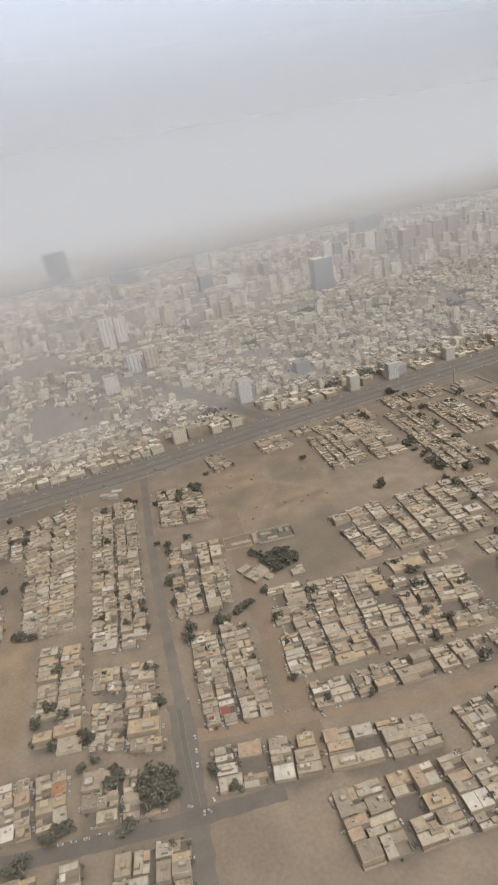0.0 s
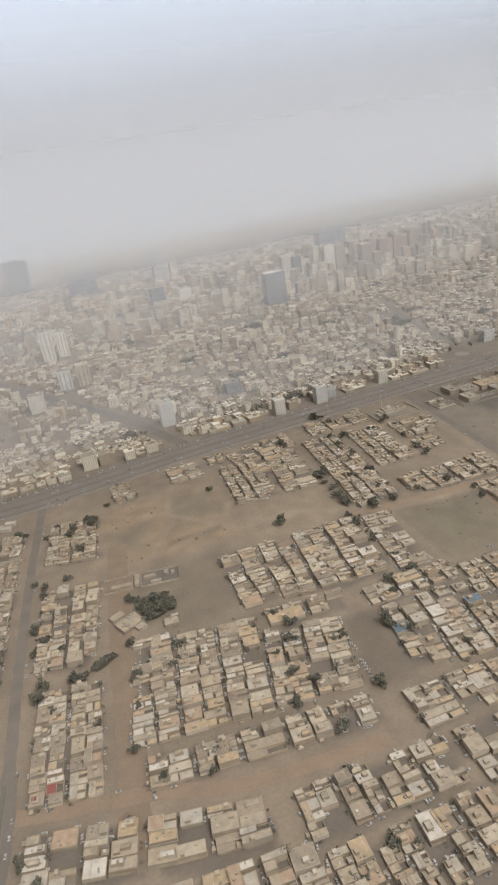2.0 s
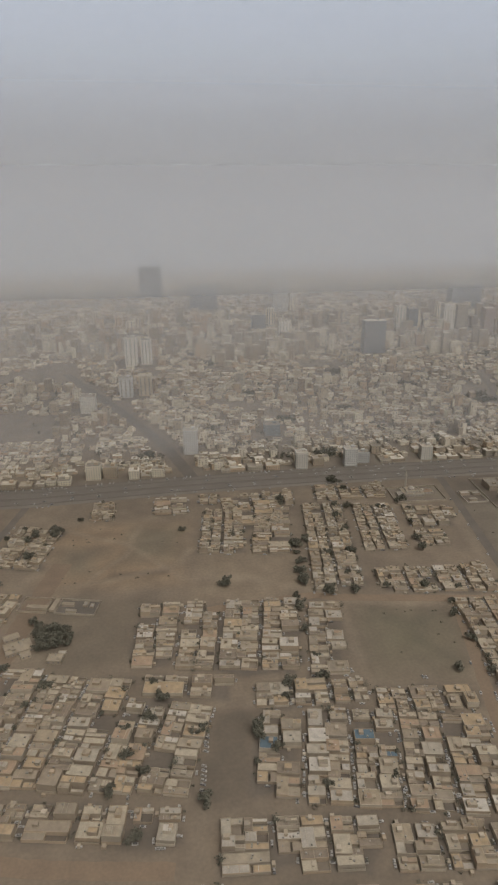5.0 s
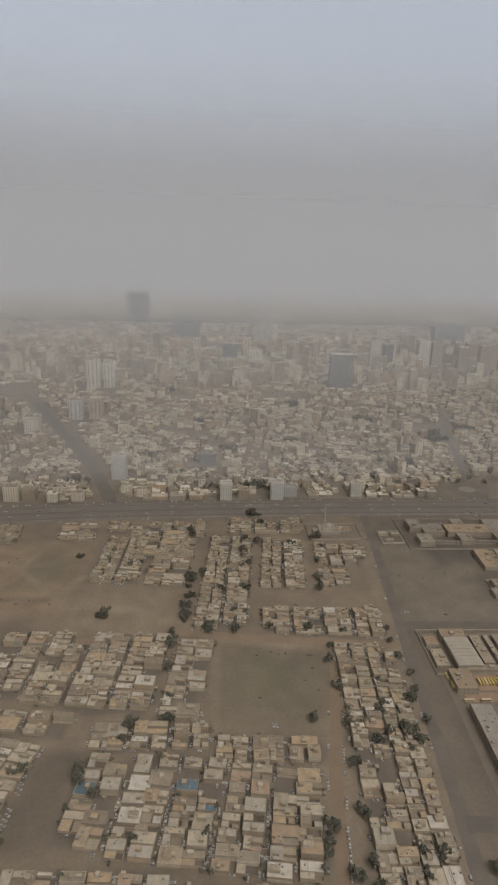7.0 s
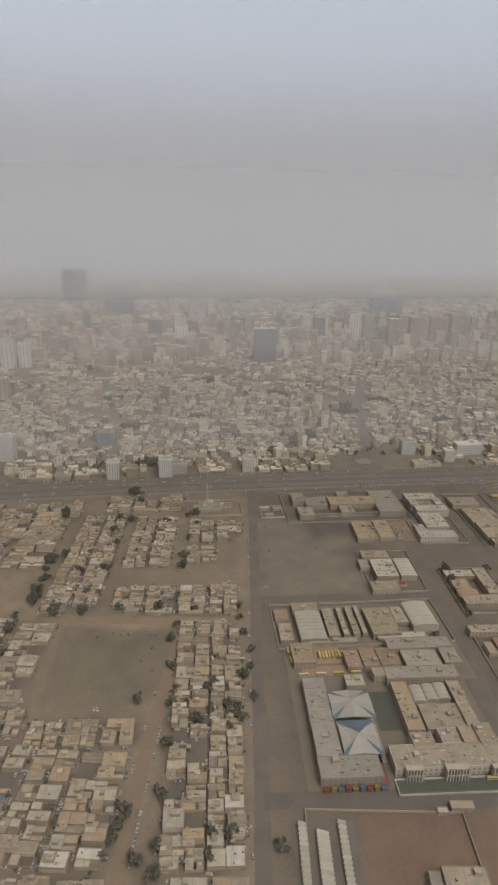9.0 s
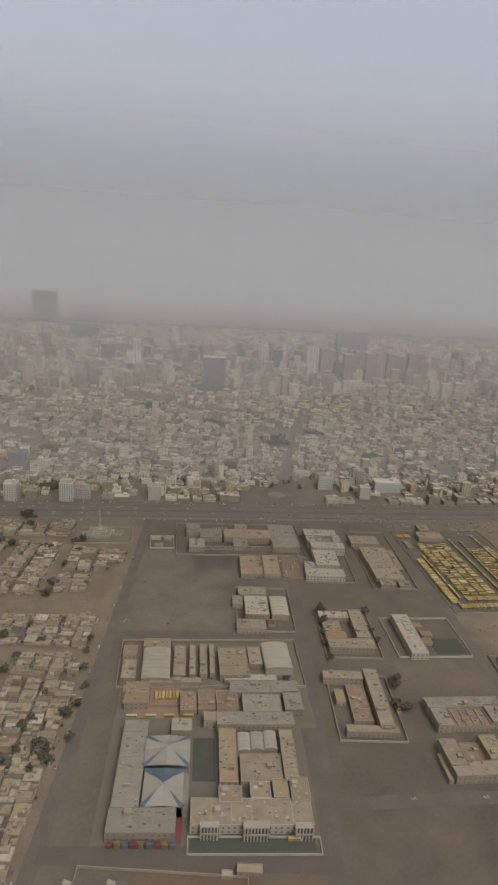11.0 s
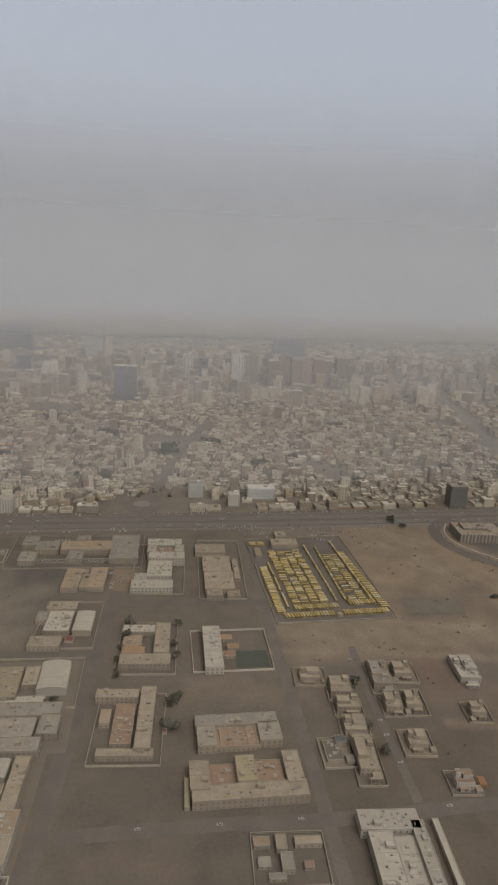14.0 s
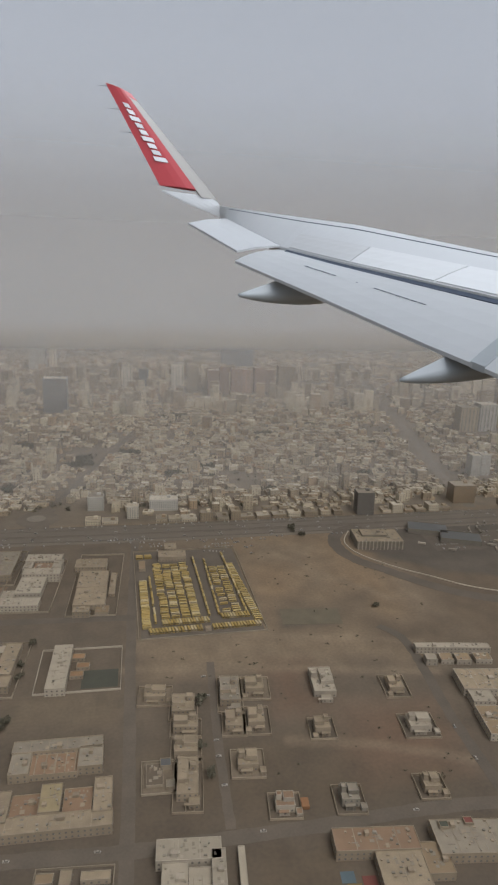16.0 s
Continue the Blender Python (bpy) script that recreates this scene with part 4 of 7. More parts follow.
yard_walls("white perimeter wall round the white school", 1048, 805, 68, 142, -6)
building("school_building", "cream school with long stepped roofs beside the bus lot", "school", -5, [(1122, 752, 38, 46, 8, M_CREAMROOF), (1125, 800, 38, 46, 7, M_CREAMROOF), (1122, 846, 42, 26, 8, M_CREAMROOF), (1112, 720, 20, 14, 8, M_CREAMROOF), (1136, 722, 16, 16, 5, M_TANROOF), (1150, 790, 8, 60, 4, M_CREAMROOF)], M_CREAM, seed=6)
yard_walls("cream perimeter wall round the stepped school", 1130, 800, 60, 172, -5)
building("school_building", "cream school with stepped roofs and a small front block", "school", -6, [(931, 710, 34, 18, 7, M_CREAMROOF), (930, 673, 28, 42, 9, M_WHITEROOF), (918, 637, 33, 19, 7, M_CREAMROOF), (910, 690, 12, 20, 6, M_GREYROOF)], M_CREAM, seed=7)
hall("white sheet-roofed hall beside the school", 957, 672, 20, 40, 7, 1.5, -6, M_WHITEROOF, M_CREAM)
building("canopy", "red and blue shade canopy in the school yard", "canopy", -6, [(943, 645, 9, 10, 3.2, M_RED)], M_CREAM, windows=False, units=False)
yard_walls("pale perimeter wall round the stepped cream school", 940, 677, 66, 96, -6)
# the compound of halls
hall("white sheet-roofed sports hall", 810, 572, 27, 49, 7.5, 1.6, -4, M_WHITEROOF, M_CREAM)
building("annex", "tan-roofed annex behind the sports hall", "building", -5, [(812, 606, 28, 15, 8, M_TANROOF)], M_CREAM, seed=8)
building("annex", "low brown-roofed annex beside the sports hall", "building", -5, [(784, 598, 14, 16, 6, M_BROWNROOF), (783, 570, 14, 30, 4, M_CREAMROOF)], M_CREAM, seed=9)
for x, w in ((834, 12), (847, 6), (858, 7), (867, 5)):
    building("classroom_row", "long narrow flat-roofed classroom row", "building", -5, [(x, 578, w, 50, 6, M_CREAMROOF)], M_CREAM, seed=x, group="classroom rows")
building("hall", "large pale flat-roofed hall", "building", -3, [(888, 570, 30, 47, 8, M_PALEYELLOW), (912, 580, 14, 30, 6, M_CREAMROOF)], M_CREAM, seed=10)
hall("white hall with an arched sheet roof", 934, 575, 28, 43, 7, 3.2, -3, M_WHITEROOF, M_WHITE)
building("annex", "low white building along the yard", "building", -4, [(902, 546, 52, 9, 5, M_WHITEROOF)], M_WHITE, seed=11)
yard_walls("pale wall round the compound of halls", 866, 578, 186, 78, -4)
slab("blue pool deck behind the sports hall", 815, 617, 22, 5, -5, M_BLUE, 0.4)
building("school_building", "tan flat-roofed school block beside a bus yard", "school", -4, [(791, 529, 22, 30, 8, M_TANROOF)], M_CREAM, seed=12)
building("annex", "row of cream classrooms behind the bus yard", "building", -4, [(828, 546, 50, 8, 6, M_CREAMROOF)], M_CREAM, seed=13)
for x, y, w, d, m in ((838, 514, 15, 26, M_BROWNROOF), (855, 515, 16, 28, M_BROWNROOF), (874, 513, 20, 25, M_BROWNROOF)):
    building("classroom_block", "terracotta flat-roofed classroom block", "building", -4, [(x, y, w, d, 7, m)], M_CREAM, seed=x, group="terracotta classroom blocks")
building("school_building", "grey cluttered school block round a light yard", "school", -5, [(912, 528, 66, 18, 8, M_GREYROOF), (896, 484, 70, 17, 9, M_GREYROOF), (936, 506, 18, 26, 8, M_GREYROOF), (906, 506, 36, 24, 7, M_GREYROOF), (856, 490, 12, 12, 9, M_CREAMROOF)], M_CREAM, seed=14)
slab("brown paved bus yard", 812, 508, 52, 14, -4, M_BROWNROOF)
slab("brown paved bus yard", 817, 530, 28, 24, -4, M_BROWNROOF)
# the bright school with fabric tents
building("school_building", "grey school with bright coloured blocks at its entrance", "school", -6, [(786, 442, 21, 100, 8, M_SCREED), (794, 386, 50, 22, 8.6, M_SCREED), (830, 484, 18, 16, 7, M_WHITEROOF)], M_CREAM, seed=15)
slab("grey court under the fabric tents", 814, 434, 38, 80, -6, M_SCREED)


def tent(label, x, y, w, d, h, turn, colours):
    """A stretched fabric roof with a raised middle, in eight panels, on corner posts."""
    e = thing("fabric_tent", label, "tent", x, y, 0, turn)
    rim = [(-w / 2, -d / 2), (0, -d / 2), (w / 2, -d / 2), (w / 2, 0), (w / 2, d / 2), (0, d / 2), (-w / 2, d / 2), (-w / 2, 0)]
    for i in range(8):
        a, b = rim[i], rim[(i + 1) % 8]
        q = Solid()
        za, zb = (h - (1.8 if i % 2 == 0 else 0.4)), (h - (1.8 if i % 2 else 0.4))
        q.add([(*a, za), (*b, zb), (b[0] * 0.5, b[1] * 0.5, h + 0.7), (a[0] * 0.5, a[1] * 0.5, h + 0.7), (0, 0, h + 3)], [(0, 1, 2, 3), (3, 2, 4)])
        part("fabric_panel", q, colours[i % len(colours)], e)
    for a in (rim[0], rim[2], rim[4], rim[6]):
        q = Solid()
        q.tube(a[0] * 0.97, a[1] * 0.97, 0.2, 0.2, -0.2, h - 1.6, 8)
        part("post", q, M_UNIT, e)
    for a in (rim[0], rim[2], rim[4], rim[6]):
        q = Solid()
        n = math.hypot(*a)
        nx, ny = -a[1] / n * 2.2, a[0] / n * 2.2
        q.add([(a[0] + nx, a[1] + ny, h - 1.6), (a[0] - nx, a[1] - ny, h - 1.6), (a[0] * 0.3, a[1] * 0.3, h + 2.4)], [(0, 1, 2)])
        part("fabric_stripe", q, M_BLUE, e)
    return e


tent("white fabric tent with blue corner stripes over the court", 816, 452, 37, 33, 10, -6, [M_FABRIC])
tent("white and blue fabric tent over the court", 811, 415, 31, 37, 9, -6, [M_FABRIC, M_FABRIC, M_FABRIC, M_FABRIC, M_BLUE, M_BLUE, M_FABRIC, M_FABRIC])
for i in range(9):
    building("entrance_block", "small brightly painted block at the school front", "play block", -6, [(771.5 + 5.6 * i, 373 - 0.6 * i, 4.2, 3.6, 3.2 + 1.1 * (i % 2), (M_RED, M_YELLOW, M_BLUE)[i % 3])], (M_RED, M_YELLOW, M_BLUE)[i % 3], windows=False, units=False, group="painted entrance blocks")
slab("red rubber paving beside the school", 821.5, 386, 5, 32, -6, M_RED)
slab("dark green turf court", 846.5, 449, 19, 48, -6, M_GREEN)
building("school_building", "cream school with white arched skylights", "school", -6, [(866, 445, 15, 60, 8, M_TANROOF), (917, 440, 12, 58, 8, M_CREAMROOF), (891, 428, 34, 30, 7.6, M_CREAMROOF)], M_CREAM, seed=16)
for x in (881, 892.5, 904):
    hall("small white arched skylight hall", x, 457, 11, 20, 7, 2.2, -6, M_WHITEROOF, M_CREAM, "skylight_hall")
building("school_building", "cream school with a white ornamented front", "school", -6, [(876, 385, 92, 24, 9, M_CREAMROOF), (862, 402, 18, 16, 10, M_TANROOF), (886, 404, 16, 16, 9.6, M_CREAMROOF), (902, 403, 12, 18, 10.5, M_TANROOF), (917, 401, 15, 22, 11, M_TANROOF), (843, 375, 14, 5, 11, M_WHITEROOF), (877, 371, 19, 6, 11.5, M_WHITEROOF), (912, 367, 13, 5, 11, M_WHITEROOF)], M_WHITE, seed=17)
slab("green yard in front of the white school", 874, 364, 92, 11, -6, M_GREEN)
yard_walls("low white wall in front of the school", 875, 362.5, 98, 15, -6, 1.8, M_WHITE)
for x, y, wide in ((843, 371.6, 13), (877, 367.2, 18), (912, 364, 12)):
    e = thing("entrance_screen", "white finned entrance screen with dark slots between", "screen", x, y, 0, -6, "entrance screens of the white school")
    q = Solid()
    q.box(0, 0.25, wide, 0.4, -0.2, 10.6)
    part("dark_panel", q, M_PANE, e, "dark recessed glazing")
    for i in range(int(wide / 2.4) + 1):
        q = Solid()
        q.box(-wide / 2 + 2.4 * i, -0.35, 1.0, 1.2, -0.2, 11.2 + (1.2 if i % 2 else 0))
        part("fin", q, M_WHITE, e)
    q = Solid()
    q.box(0, -0.2, wide + 1, 1.4, 5.2, 6.2)
    part("band", q, M_WHITE, e)
slab("dusty tan paving of the school grounds", 848, 432, 168, 132, -6, M_PAVING, 0.07)
slab("dusty tan paving between the halls", 866, 548, 182, 130, -4, M_PAVING, 0.095)
# bus park with sunshades, gatehouse, red field
yard_walls("pale wall round the shaded bus park", 800, 300, 118, 100, -10)
SHADES = [((745, 346), (737, 296), 6.0), ((758, 337), (751, 294), 9.0), ((774, 343), (766, 293), 6.0)]
for (x0, y0), (x1, y1), wide in SHADES:
    for i in range(14):
        u = i / 13
        e = thing("sunshade", "white tilted sheet sunshade on posts", "canopy", x0 + (x1 - x0) * u, y0 + (y1 - y0) * u, 0, -28, "white sunshades of the bus park")
        a = wide / 2
        q = Solid()
        q.add([(-a, -1.5, 3.0), (a, -1.5, 3.2), (a, 1.5, 3.9), (-a, 1.5, 3.7), (-a, -1.5, 2.85), (a, -1.5, 3.05), (a, 1.5, 3.75), (-a, 1.5, 3.55)], [(0, 1, 2, 3), (7, 6, 5, 4), (0, 4, 5, 1), (2, 6, 7, 3), (1, 5, 6, 2), (3, 7, 4, 0)])
        part("sheet", q, M_WHITEROOF, e)
        for b in (-a + 0.4, a - 0.4):
            q = Solid()
            q.tube(b, 0, 0.12, 0.12, -0.2, 3.35, 6)
            part("post", q, M_UNIT, e)
slab("asphalt of the shaded bus park", 757, 322, 44, 56, -10, M_ASPHALT, 0.1)
building("gatehouse", "small pale gatehouse in the wall", "building", -9, [(868, 343, 18, 7, 4.5, M_CREAMROOF), (852, 342, 8, 5, 3, M_WHITEROOF)], M_CREAM, seed=18)
building("office_building", "low white office with a dark annex", "building", -10, [(842, 285, 30, 20, 8, M_CREAMROOF), (822, 287, 8, 18, 6, M_GREYROOF)], M_CREAM, seed=19)
# between the two streets
building("school_building", "cream school with a white back roof and arcaded front", "school", -6, [(1022, 592, 52, 18, 8, M_CREAMROOF), (1042, 628, 16, 56, 9, M_CREAMROOF), (1018, 651, 36, 15, 7, M_WHITEROOF), (1010, 630, 20, 20, 6, M_TANROOF)], M_CREAM, seed=20)
hall("orange arched shed between school wings", 1010, 610, 24, 14, 4.5, 3.0, -6, M_ORANGETAN, M_CREAM)
yard_walls("cream wall round the arcaded school", 1026, 622, 62, 96, -6)
building("school_building", "cream compound with a terracotta court and long pale wing", "school", -7, [(1000, 502, 18, 52, 5, M_BROWNROOF), (1020, 505, 14, 82, 9, M_CREAMROOF), (995, 540, 40, 12, 8, M_CREAMROOF), (984, 512, 9, 18, 6, M_TANROOF), (1001, 465, 48, 9, 6, M_CREAMROOF)], M_CREAM, seed=21)
building("canopy", "small red shelter beside the long wing", "canopy", -7, [(1036, 490, 4, 5, 3, M_RED)], M_CREAM, windows=False, units=False)
yard_walls("pale wall round the terracotta court", 1005, 500, 62, 92, -7)
building("school_building", "broad grey-roofed hall with a gridded brown court", "school", -3, [(1100, 490, 74, 14, 9, M_GREYROOF), (1071, 472, 16, 24, 9, M_GREYROOF), (1127, 472, 20, 24, 9, M_GREYROOF), (1098, 471, 38, 23, 6, M_BROWNROOF)], M_CREAM, seed=22)
for i in range(5):
    building("roof_beam", "pale beam across the brown court", "beam", -3, [(1083 + 8 * i, 471, 0.8, 22, 6.8, M_CREAMROOF)], M_CREAM, windows=False, units=False, group="beams over the brown court")
building("school_building", "broad cream school with rows of dark front windows", "school", -3, [(1098, 408, 92, 16, 9, M_CREAMROOF), (1060, 428, 16, 30, 10, M_CREAMROOF), (1137, 428, 14, 34, 10, M_CREAMROOF), (1098, 430, 16, 28, 10.5, M_PALEYELLOW), (1079, 430, 22, 24, 5, M_BROWNROOF), (1118, 430, 22, 24, 5, M_BROWNROOF)], M_CREAM, seed=23)
building("shed", "long yellow-roofed shed beside the school", "shed", -5, [(1049, 418, 4, 30, 4, M_PALEYELLOW)], M_CREAM, units=False, windows=False)
building("office_building", "white long-roofed office block in a walled yard", "building", -4, [(1094, 606, 19, 76, 9, M_WHITEROOF)], M_WHITE, seed=24)
for x, y in ((1112, 628), (1117, 611), (1111, 597)):
    building("shed", "small orange-roofed shed in the yard", "shed", -4, [(x, y, 13, 9, 4, M_ORANGETAN)], M_CREAM, units=False, group="orange sheds")
slab("dark green turf in the walled yard", 1134, 590, 36, 30, -3, M_GREEN)
yard_walls("pale wall round the long office's yard", 1114, 608, 84, 76, -3, mat=M_WHITE)
yard_walls("pale wall of a small dark enclosure by the street", 826, 860, 34, 40, -2, 2.0, M_WHITE, 0.8)
slab("dark oily ground of the small enclosure", 826, 860, 32, 38, -2, M_YARD)
building("shed", "low white-roofed sheds in the small enclosure", "shed", -2, [(818, 871, 14, 8, 4, M_WHITEROOF), (835, 868, 12, 7, 4, M_WHITEROOF), (821, 849, 12, 6, 3.4, M_GREYROOF)], M_CREAM, windows=False)
slab("rectangular plot of dark dry turf", 1383, 674, 72, 36, -8, M_TURF, 0.1)
# bus lot sheds
building("bus_shed", "cream flat-roofed workshop of the bus lot", "shed", -4, [(1234, 862, 39, 22, 7, M_CREAMROOF), (1234, 888, 17, 20, 8, M_CREAMROOF)], M_CREAM, seed=25)
building("kiosk", "small cream gate kiosk of the bus lot", "kiosk", -2, [(1256, 663, 7, 6, 4, M_CREAMROOF)], M_CREAM, windows=False, units=False)
building("bus_shed", "long yellow-roofed shelter in the bus lot", "shed", -2, [(1190, 838, 9, 26, 4, M_TANROOF)], M_CREAM, windows=False, units=False)
slab("dark asphalt of the bus lot", 1252, 770, 142, 232, -1, M_ASPHALT, 0.1)
yard_walls("low wall round the bus lot", 1252, 770, 148, 236, -1, 1.6)


def villa(x, y, w, d, h, turn=-8, wall=M_CREAM, roof=M_CREAMROOF, yard=1.45, fence=True, label="cream flat-roofed villa with a walled yard"):
    """A villa of stacked masses: main house, set-back upper rooms, stair tower, porch, garage by the wall."""
    rng = random.Random(int(x * 7 + y))
    a, b = rng.choice((-1, 1)), rng.uniform(0.5, 0.65)
    wings = [(x, y + d * 0.06, w, d * 0.88, h, roof), (x - a * w * 0.2, y + d * 0.12, w * b, d * 0.5, h + 3.2, roof), (x + a * w * 0.3, y + d * 0.2, w * 0.28, min(6.0, d * 0.3), h + 4.6, roof), (x + a * w * 0.12, y - d * 0.46, w * 0.5, d * 0.2, h - 3.4, roof)]
    e = building("villa", label, "house", turn, wings, wall, group="villas", seed=int(x))
    for k in (-1, 1):
        q = Solid()
        q.tube(a * w * 0.12 + k * w * 0.2, -d * 0.64, 0.35, 0.35, -0.2, h - 3.4, 8)
        part("porch_column", q, wall, e)
    q = Solid()
    q.box(a * w * 0.12, -d * 0.6, w * 0.52, 2.6, h - 3.5, h - 3.1)
    part("porch_roof", q, roof, e)
    if fence:
        fw, fd = w * yard + 4, d * yard + 4
        yard_walls("pale wall round a villa's yard", x, y, fw, fd, turn, 2.0, M_CREAM, 0.5)
        slab("dark paved yard of a villa", x, y, fw - 1.2, fd - 1.2, turn, M_YARD)
        if yard > 1.3:
            building("garage", "small flat-roofed garage in a villa's yard", "garage", turn, [(x - a * (fw / 2 - 3.4), y - fd * 0.32, 5.0, 6.0, 3.0, roof)], wall, windows=False, units=False, group="villa garages")


villa(1186, 551, 20, 18, 6)
villa(1211, 527, 21, 28, 8, yard=1.1)
villa(1210, 501, 22, 18, 8, yard=1.1)
villa(1207, 473, 20, 22, 7, yard=1.15)
villa(1204, 435, 17, 46, 8, yard=1.2)
villa(1258, 541, 19, 44, 8, yard=1.1, roof=M_GREYROOF)
villa(1254, 498, 16, 24, 8, yard=1.15)
villa(1284, 547, 18, 22, 7)
villa(1275, 500, 15, 24, 7)
villa(1256, 448, 17, 20, 7)
villa(1353, 540, 22, 46, 7, roof=M_WHITEROOF, wall=M_WHITE, fence=False)
villa(1332, 479, 14, 17, 7)
villa(1425, 526, 15, 22, 6)
villa(1422, 467, 20, 20, 7, roof=M_WHITEROOF, wall=M_WHITE)
villa(1275, 399, 15, 15, 7, roof=M_BROWNROOF, wall=M_WHITE, label="white villa with a terracotta roof and walled garden")
villa(1327, 396, 14, 18, 8, roof=M_GREYROOF, wall=M_UNIT, label="grey villa with a small turret in a walled yard")
villa(1398, 397, 14, 16, 7)
slab("orange canopy over a villa's drive", 1291, 398, 6, 9, -8, M_ORANGE, 3.0, "canopy", "canopy")
building("house_shell", "dark unfinished house shell", "house", -4, [(1178, 448, 14, 24, 3, M_YARD), (1188, 458, 9, 9, 5, M_DARKROOF), (1190, 436, 7, 8, 3.4, M_GREYROOF)], M_DUSTWALL, windows=False)
yard_walls("dark dusty wall round the house shell", 1182, 446, 30, 36, -4, 2.0)
slab("dark littered ground round the house shell", 1182, 446, 28, 34, -4, M_YARD)
building("school_building", "long cream school with tan courts", "school", -10, [(1516, 576, 84, 10, 8, M_WHITEROOF), (1500, 560, 14, 14, 6, M_TANROOF), (1518, 557, 16, 14, 6, M_TANROOF), (1540, 554, 18, 14, 6, M_TANROOF), (1482, 560, 12, 12, 8, M_WHITEROOF)], M_WHITE, seed=30)
building("school_building", "white stepped school beside a street", "school", -10, [(1520, 512, 60, 34, 9, M_CREAMROOF), (1500, 490, 22, 20, 8, M_WHITEROOF), (1492, 455, 22, 40, 8, M_TANROOF)], M_WHITE, seed=31)
building("school_building", "white building round an inner court", "building", -7, [(1196, 367, 46, 18, 9, M_WHITEROOF), (1182, 331, 18, 54, 9, M_WHITEROOF), (1213, 336, 10, 56, 9, M_WHITEROOF), (1199.5, 331, 16, 46, 6, M_WHITEROOF)], M_WHITE, seed=32)
building("walkway_roof", "long narrow white walkway roof", "canopy", -7, [(1230, 338, 5, 58, 4.5, M_WHITEROOF)], M_WHITE, windows=False, units=False)
building("school_building", "terracotta-roofed school with a coloured yard", "school", -8, [(1330, 351, 62, 20, 9, M_BROWNROOF), (1340, 326, 34, 32, 8, M_CREAMROOF), (1367, 330, 20, 26, 7, M_TANROOF)], M_CREAM, seed=33)
for x, y, m in ((1302, 332, M_BLUE), (1304, 322, M_YELLOW), (1316, 326, M_RED)):
    slab("bright rubber play surface", x, y, 10, 9, -8, m, 0.2)
building("school_building", "grey-roofed school with small coloured roof corners", "school", -9, [(1402, 340, 58, 30, 9, M_GREYROOF), (1440, 330, 26, 40, 8, M_TANROOF)], M_CREAM, seed=34)
for x, m in ((1384, M_GREEN), (1404, M_RED)):
    building("roof_corner", "small coloured roof over a stair", "roof", -9, [(x, 352, 7, 6, 11, m)], M_CREAM, windows=False, units=False)
building("workshop", "low cluttered workshop with grey sheet roofs", "building", -6, [(1098, 366, 12, 8, 4, M_TANROOF), (1112, 363, 8, 13, 5, M_CREAMROOF), (1132, 362, 20, 7, 4.4, M_CREAMROOF), (1113, 347, 9, 14, 5, M_GREYROOF), (1097, 350, 9, 8, 3, M_GREYROOF), (1128, 344, 7, 6, 3, M_BROWNROOF), (1104, 338, 12, 5, 3, M_GREYROOF)], M_DUSTWALL, seed=35)
slab("dark oily yard of the workshop", 1116, 352, 52, 42, -6, M_YARD)
yard_walls("dusty wall round the workshop yard", 1116, 352, 54, 44, -6, 1.6)
# right of the slip road
building("parking_garage", "grey multi-storey block with upright piers", "building", -8, [(1552, 872, 72, 50, 13, M_CREAMROOF), (1548, 878, 40, 24, 16, M_CREAMROOF)], M_GREYROOF, windows=False, seed=36)
garage = bpy.data.objects["parking_garage"]
for i in range(13):
    q = Solid()
    q.box(-34 + 68 * i / 12, -25.5, 1.4, 1.0, -0.2, 13.2)
    part("pier", q, M_WHITE, garage)
for x, y in ((1690, 862), (1655, 905)):
    building("warehouse", "warehouse under a blue-grey sheet roof", "warehouse", -24, [(x, y, 62, 34, 8, M_DARKROOF)], M_UNIT, windows=False, units=False, group="blue-grey warehouses")
building("mosque", "pale low mosque hall by the main road", "mosque", -3, [(738, 888, 32, 26, 5, M_CREAMROOF), (738, 890, 18, 16, 7.4, M_CREAMROOF), (718, 884, 9, 16, 4, M_GREYROOF), (762, 888, 20, 13, 4, M_ORANGETAN)], M_WHITE, seed=37)
slab("pale paved court round the mosque", 744, 884, 78, 52, -3, M_PAVING)
yard_walls("low pale wall round the mosque court", 744, 884, 80, 54, -3)
e = thing("mosque_tower", "slim pale mosque tower with a small balcony and cap", "tower", 736, 908, 0, 0)
for name, r0, r1, z0, z1 in (("shaft", 1.5, 1.3, -0.3, 22), ("balcony", 2.2, 2.2, 22, 23), ("upper_shaft", 1.1, 1.0, 23, 28), ("cap", 1.2, 0.1, 28, 32)):
    q = Solid()
    q.tube(0, 0, r0, r1, z0, z1, 12)
    part(name, q, M_WHITE, e)
e = thing("mosque_dome", "small white dome on the mosque roof", "dome", 738, 890, 7.4 - 0.6, 0)
q = Solid()
for i in range(6):
    a, b = math.pi / 2 * i / 6, math.pi / 2 * (i + 1) / 6
    q.tube(0, 0, 5 * math.cos(a), max(0.05, 5 * math.cos(b)), 5.5 * math.sin(a), 5.5 * math.sin(b), 16)
part("shell", q, M_WHITE, e)
yard_walls("pale wall round a small sandy yard", 202, 671, 34, 28, -14, 2.2, M_CREAM, 0.5)
building("shed", "long low pale shed along a yard wall", "shed", -14, [(205, 665, 24, 6, 3.2, M_CREAMROOF)], M_CREAM, windows=False, units=False)
building("shed", "narrow pale shed between two yards", "shed", -14, [(224, 666, 6, 22, 3.4, M_CREAMROOF)], M_CREAM, windows=False, units=False)
yard_walls("dusty wall round a dark storage yard", 250, 659, 46, 28, -14, 2.2, M_DUSTWALL, 0.5)
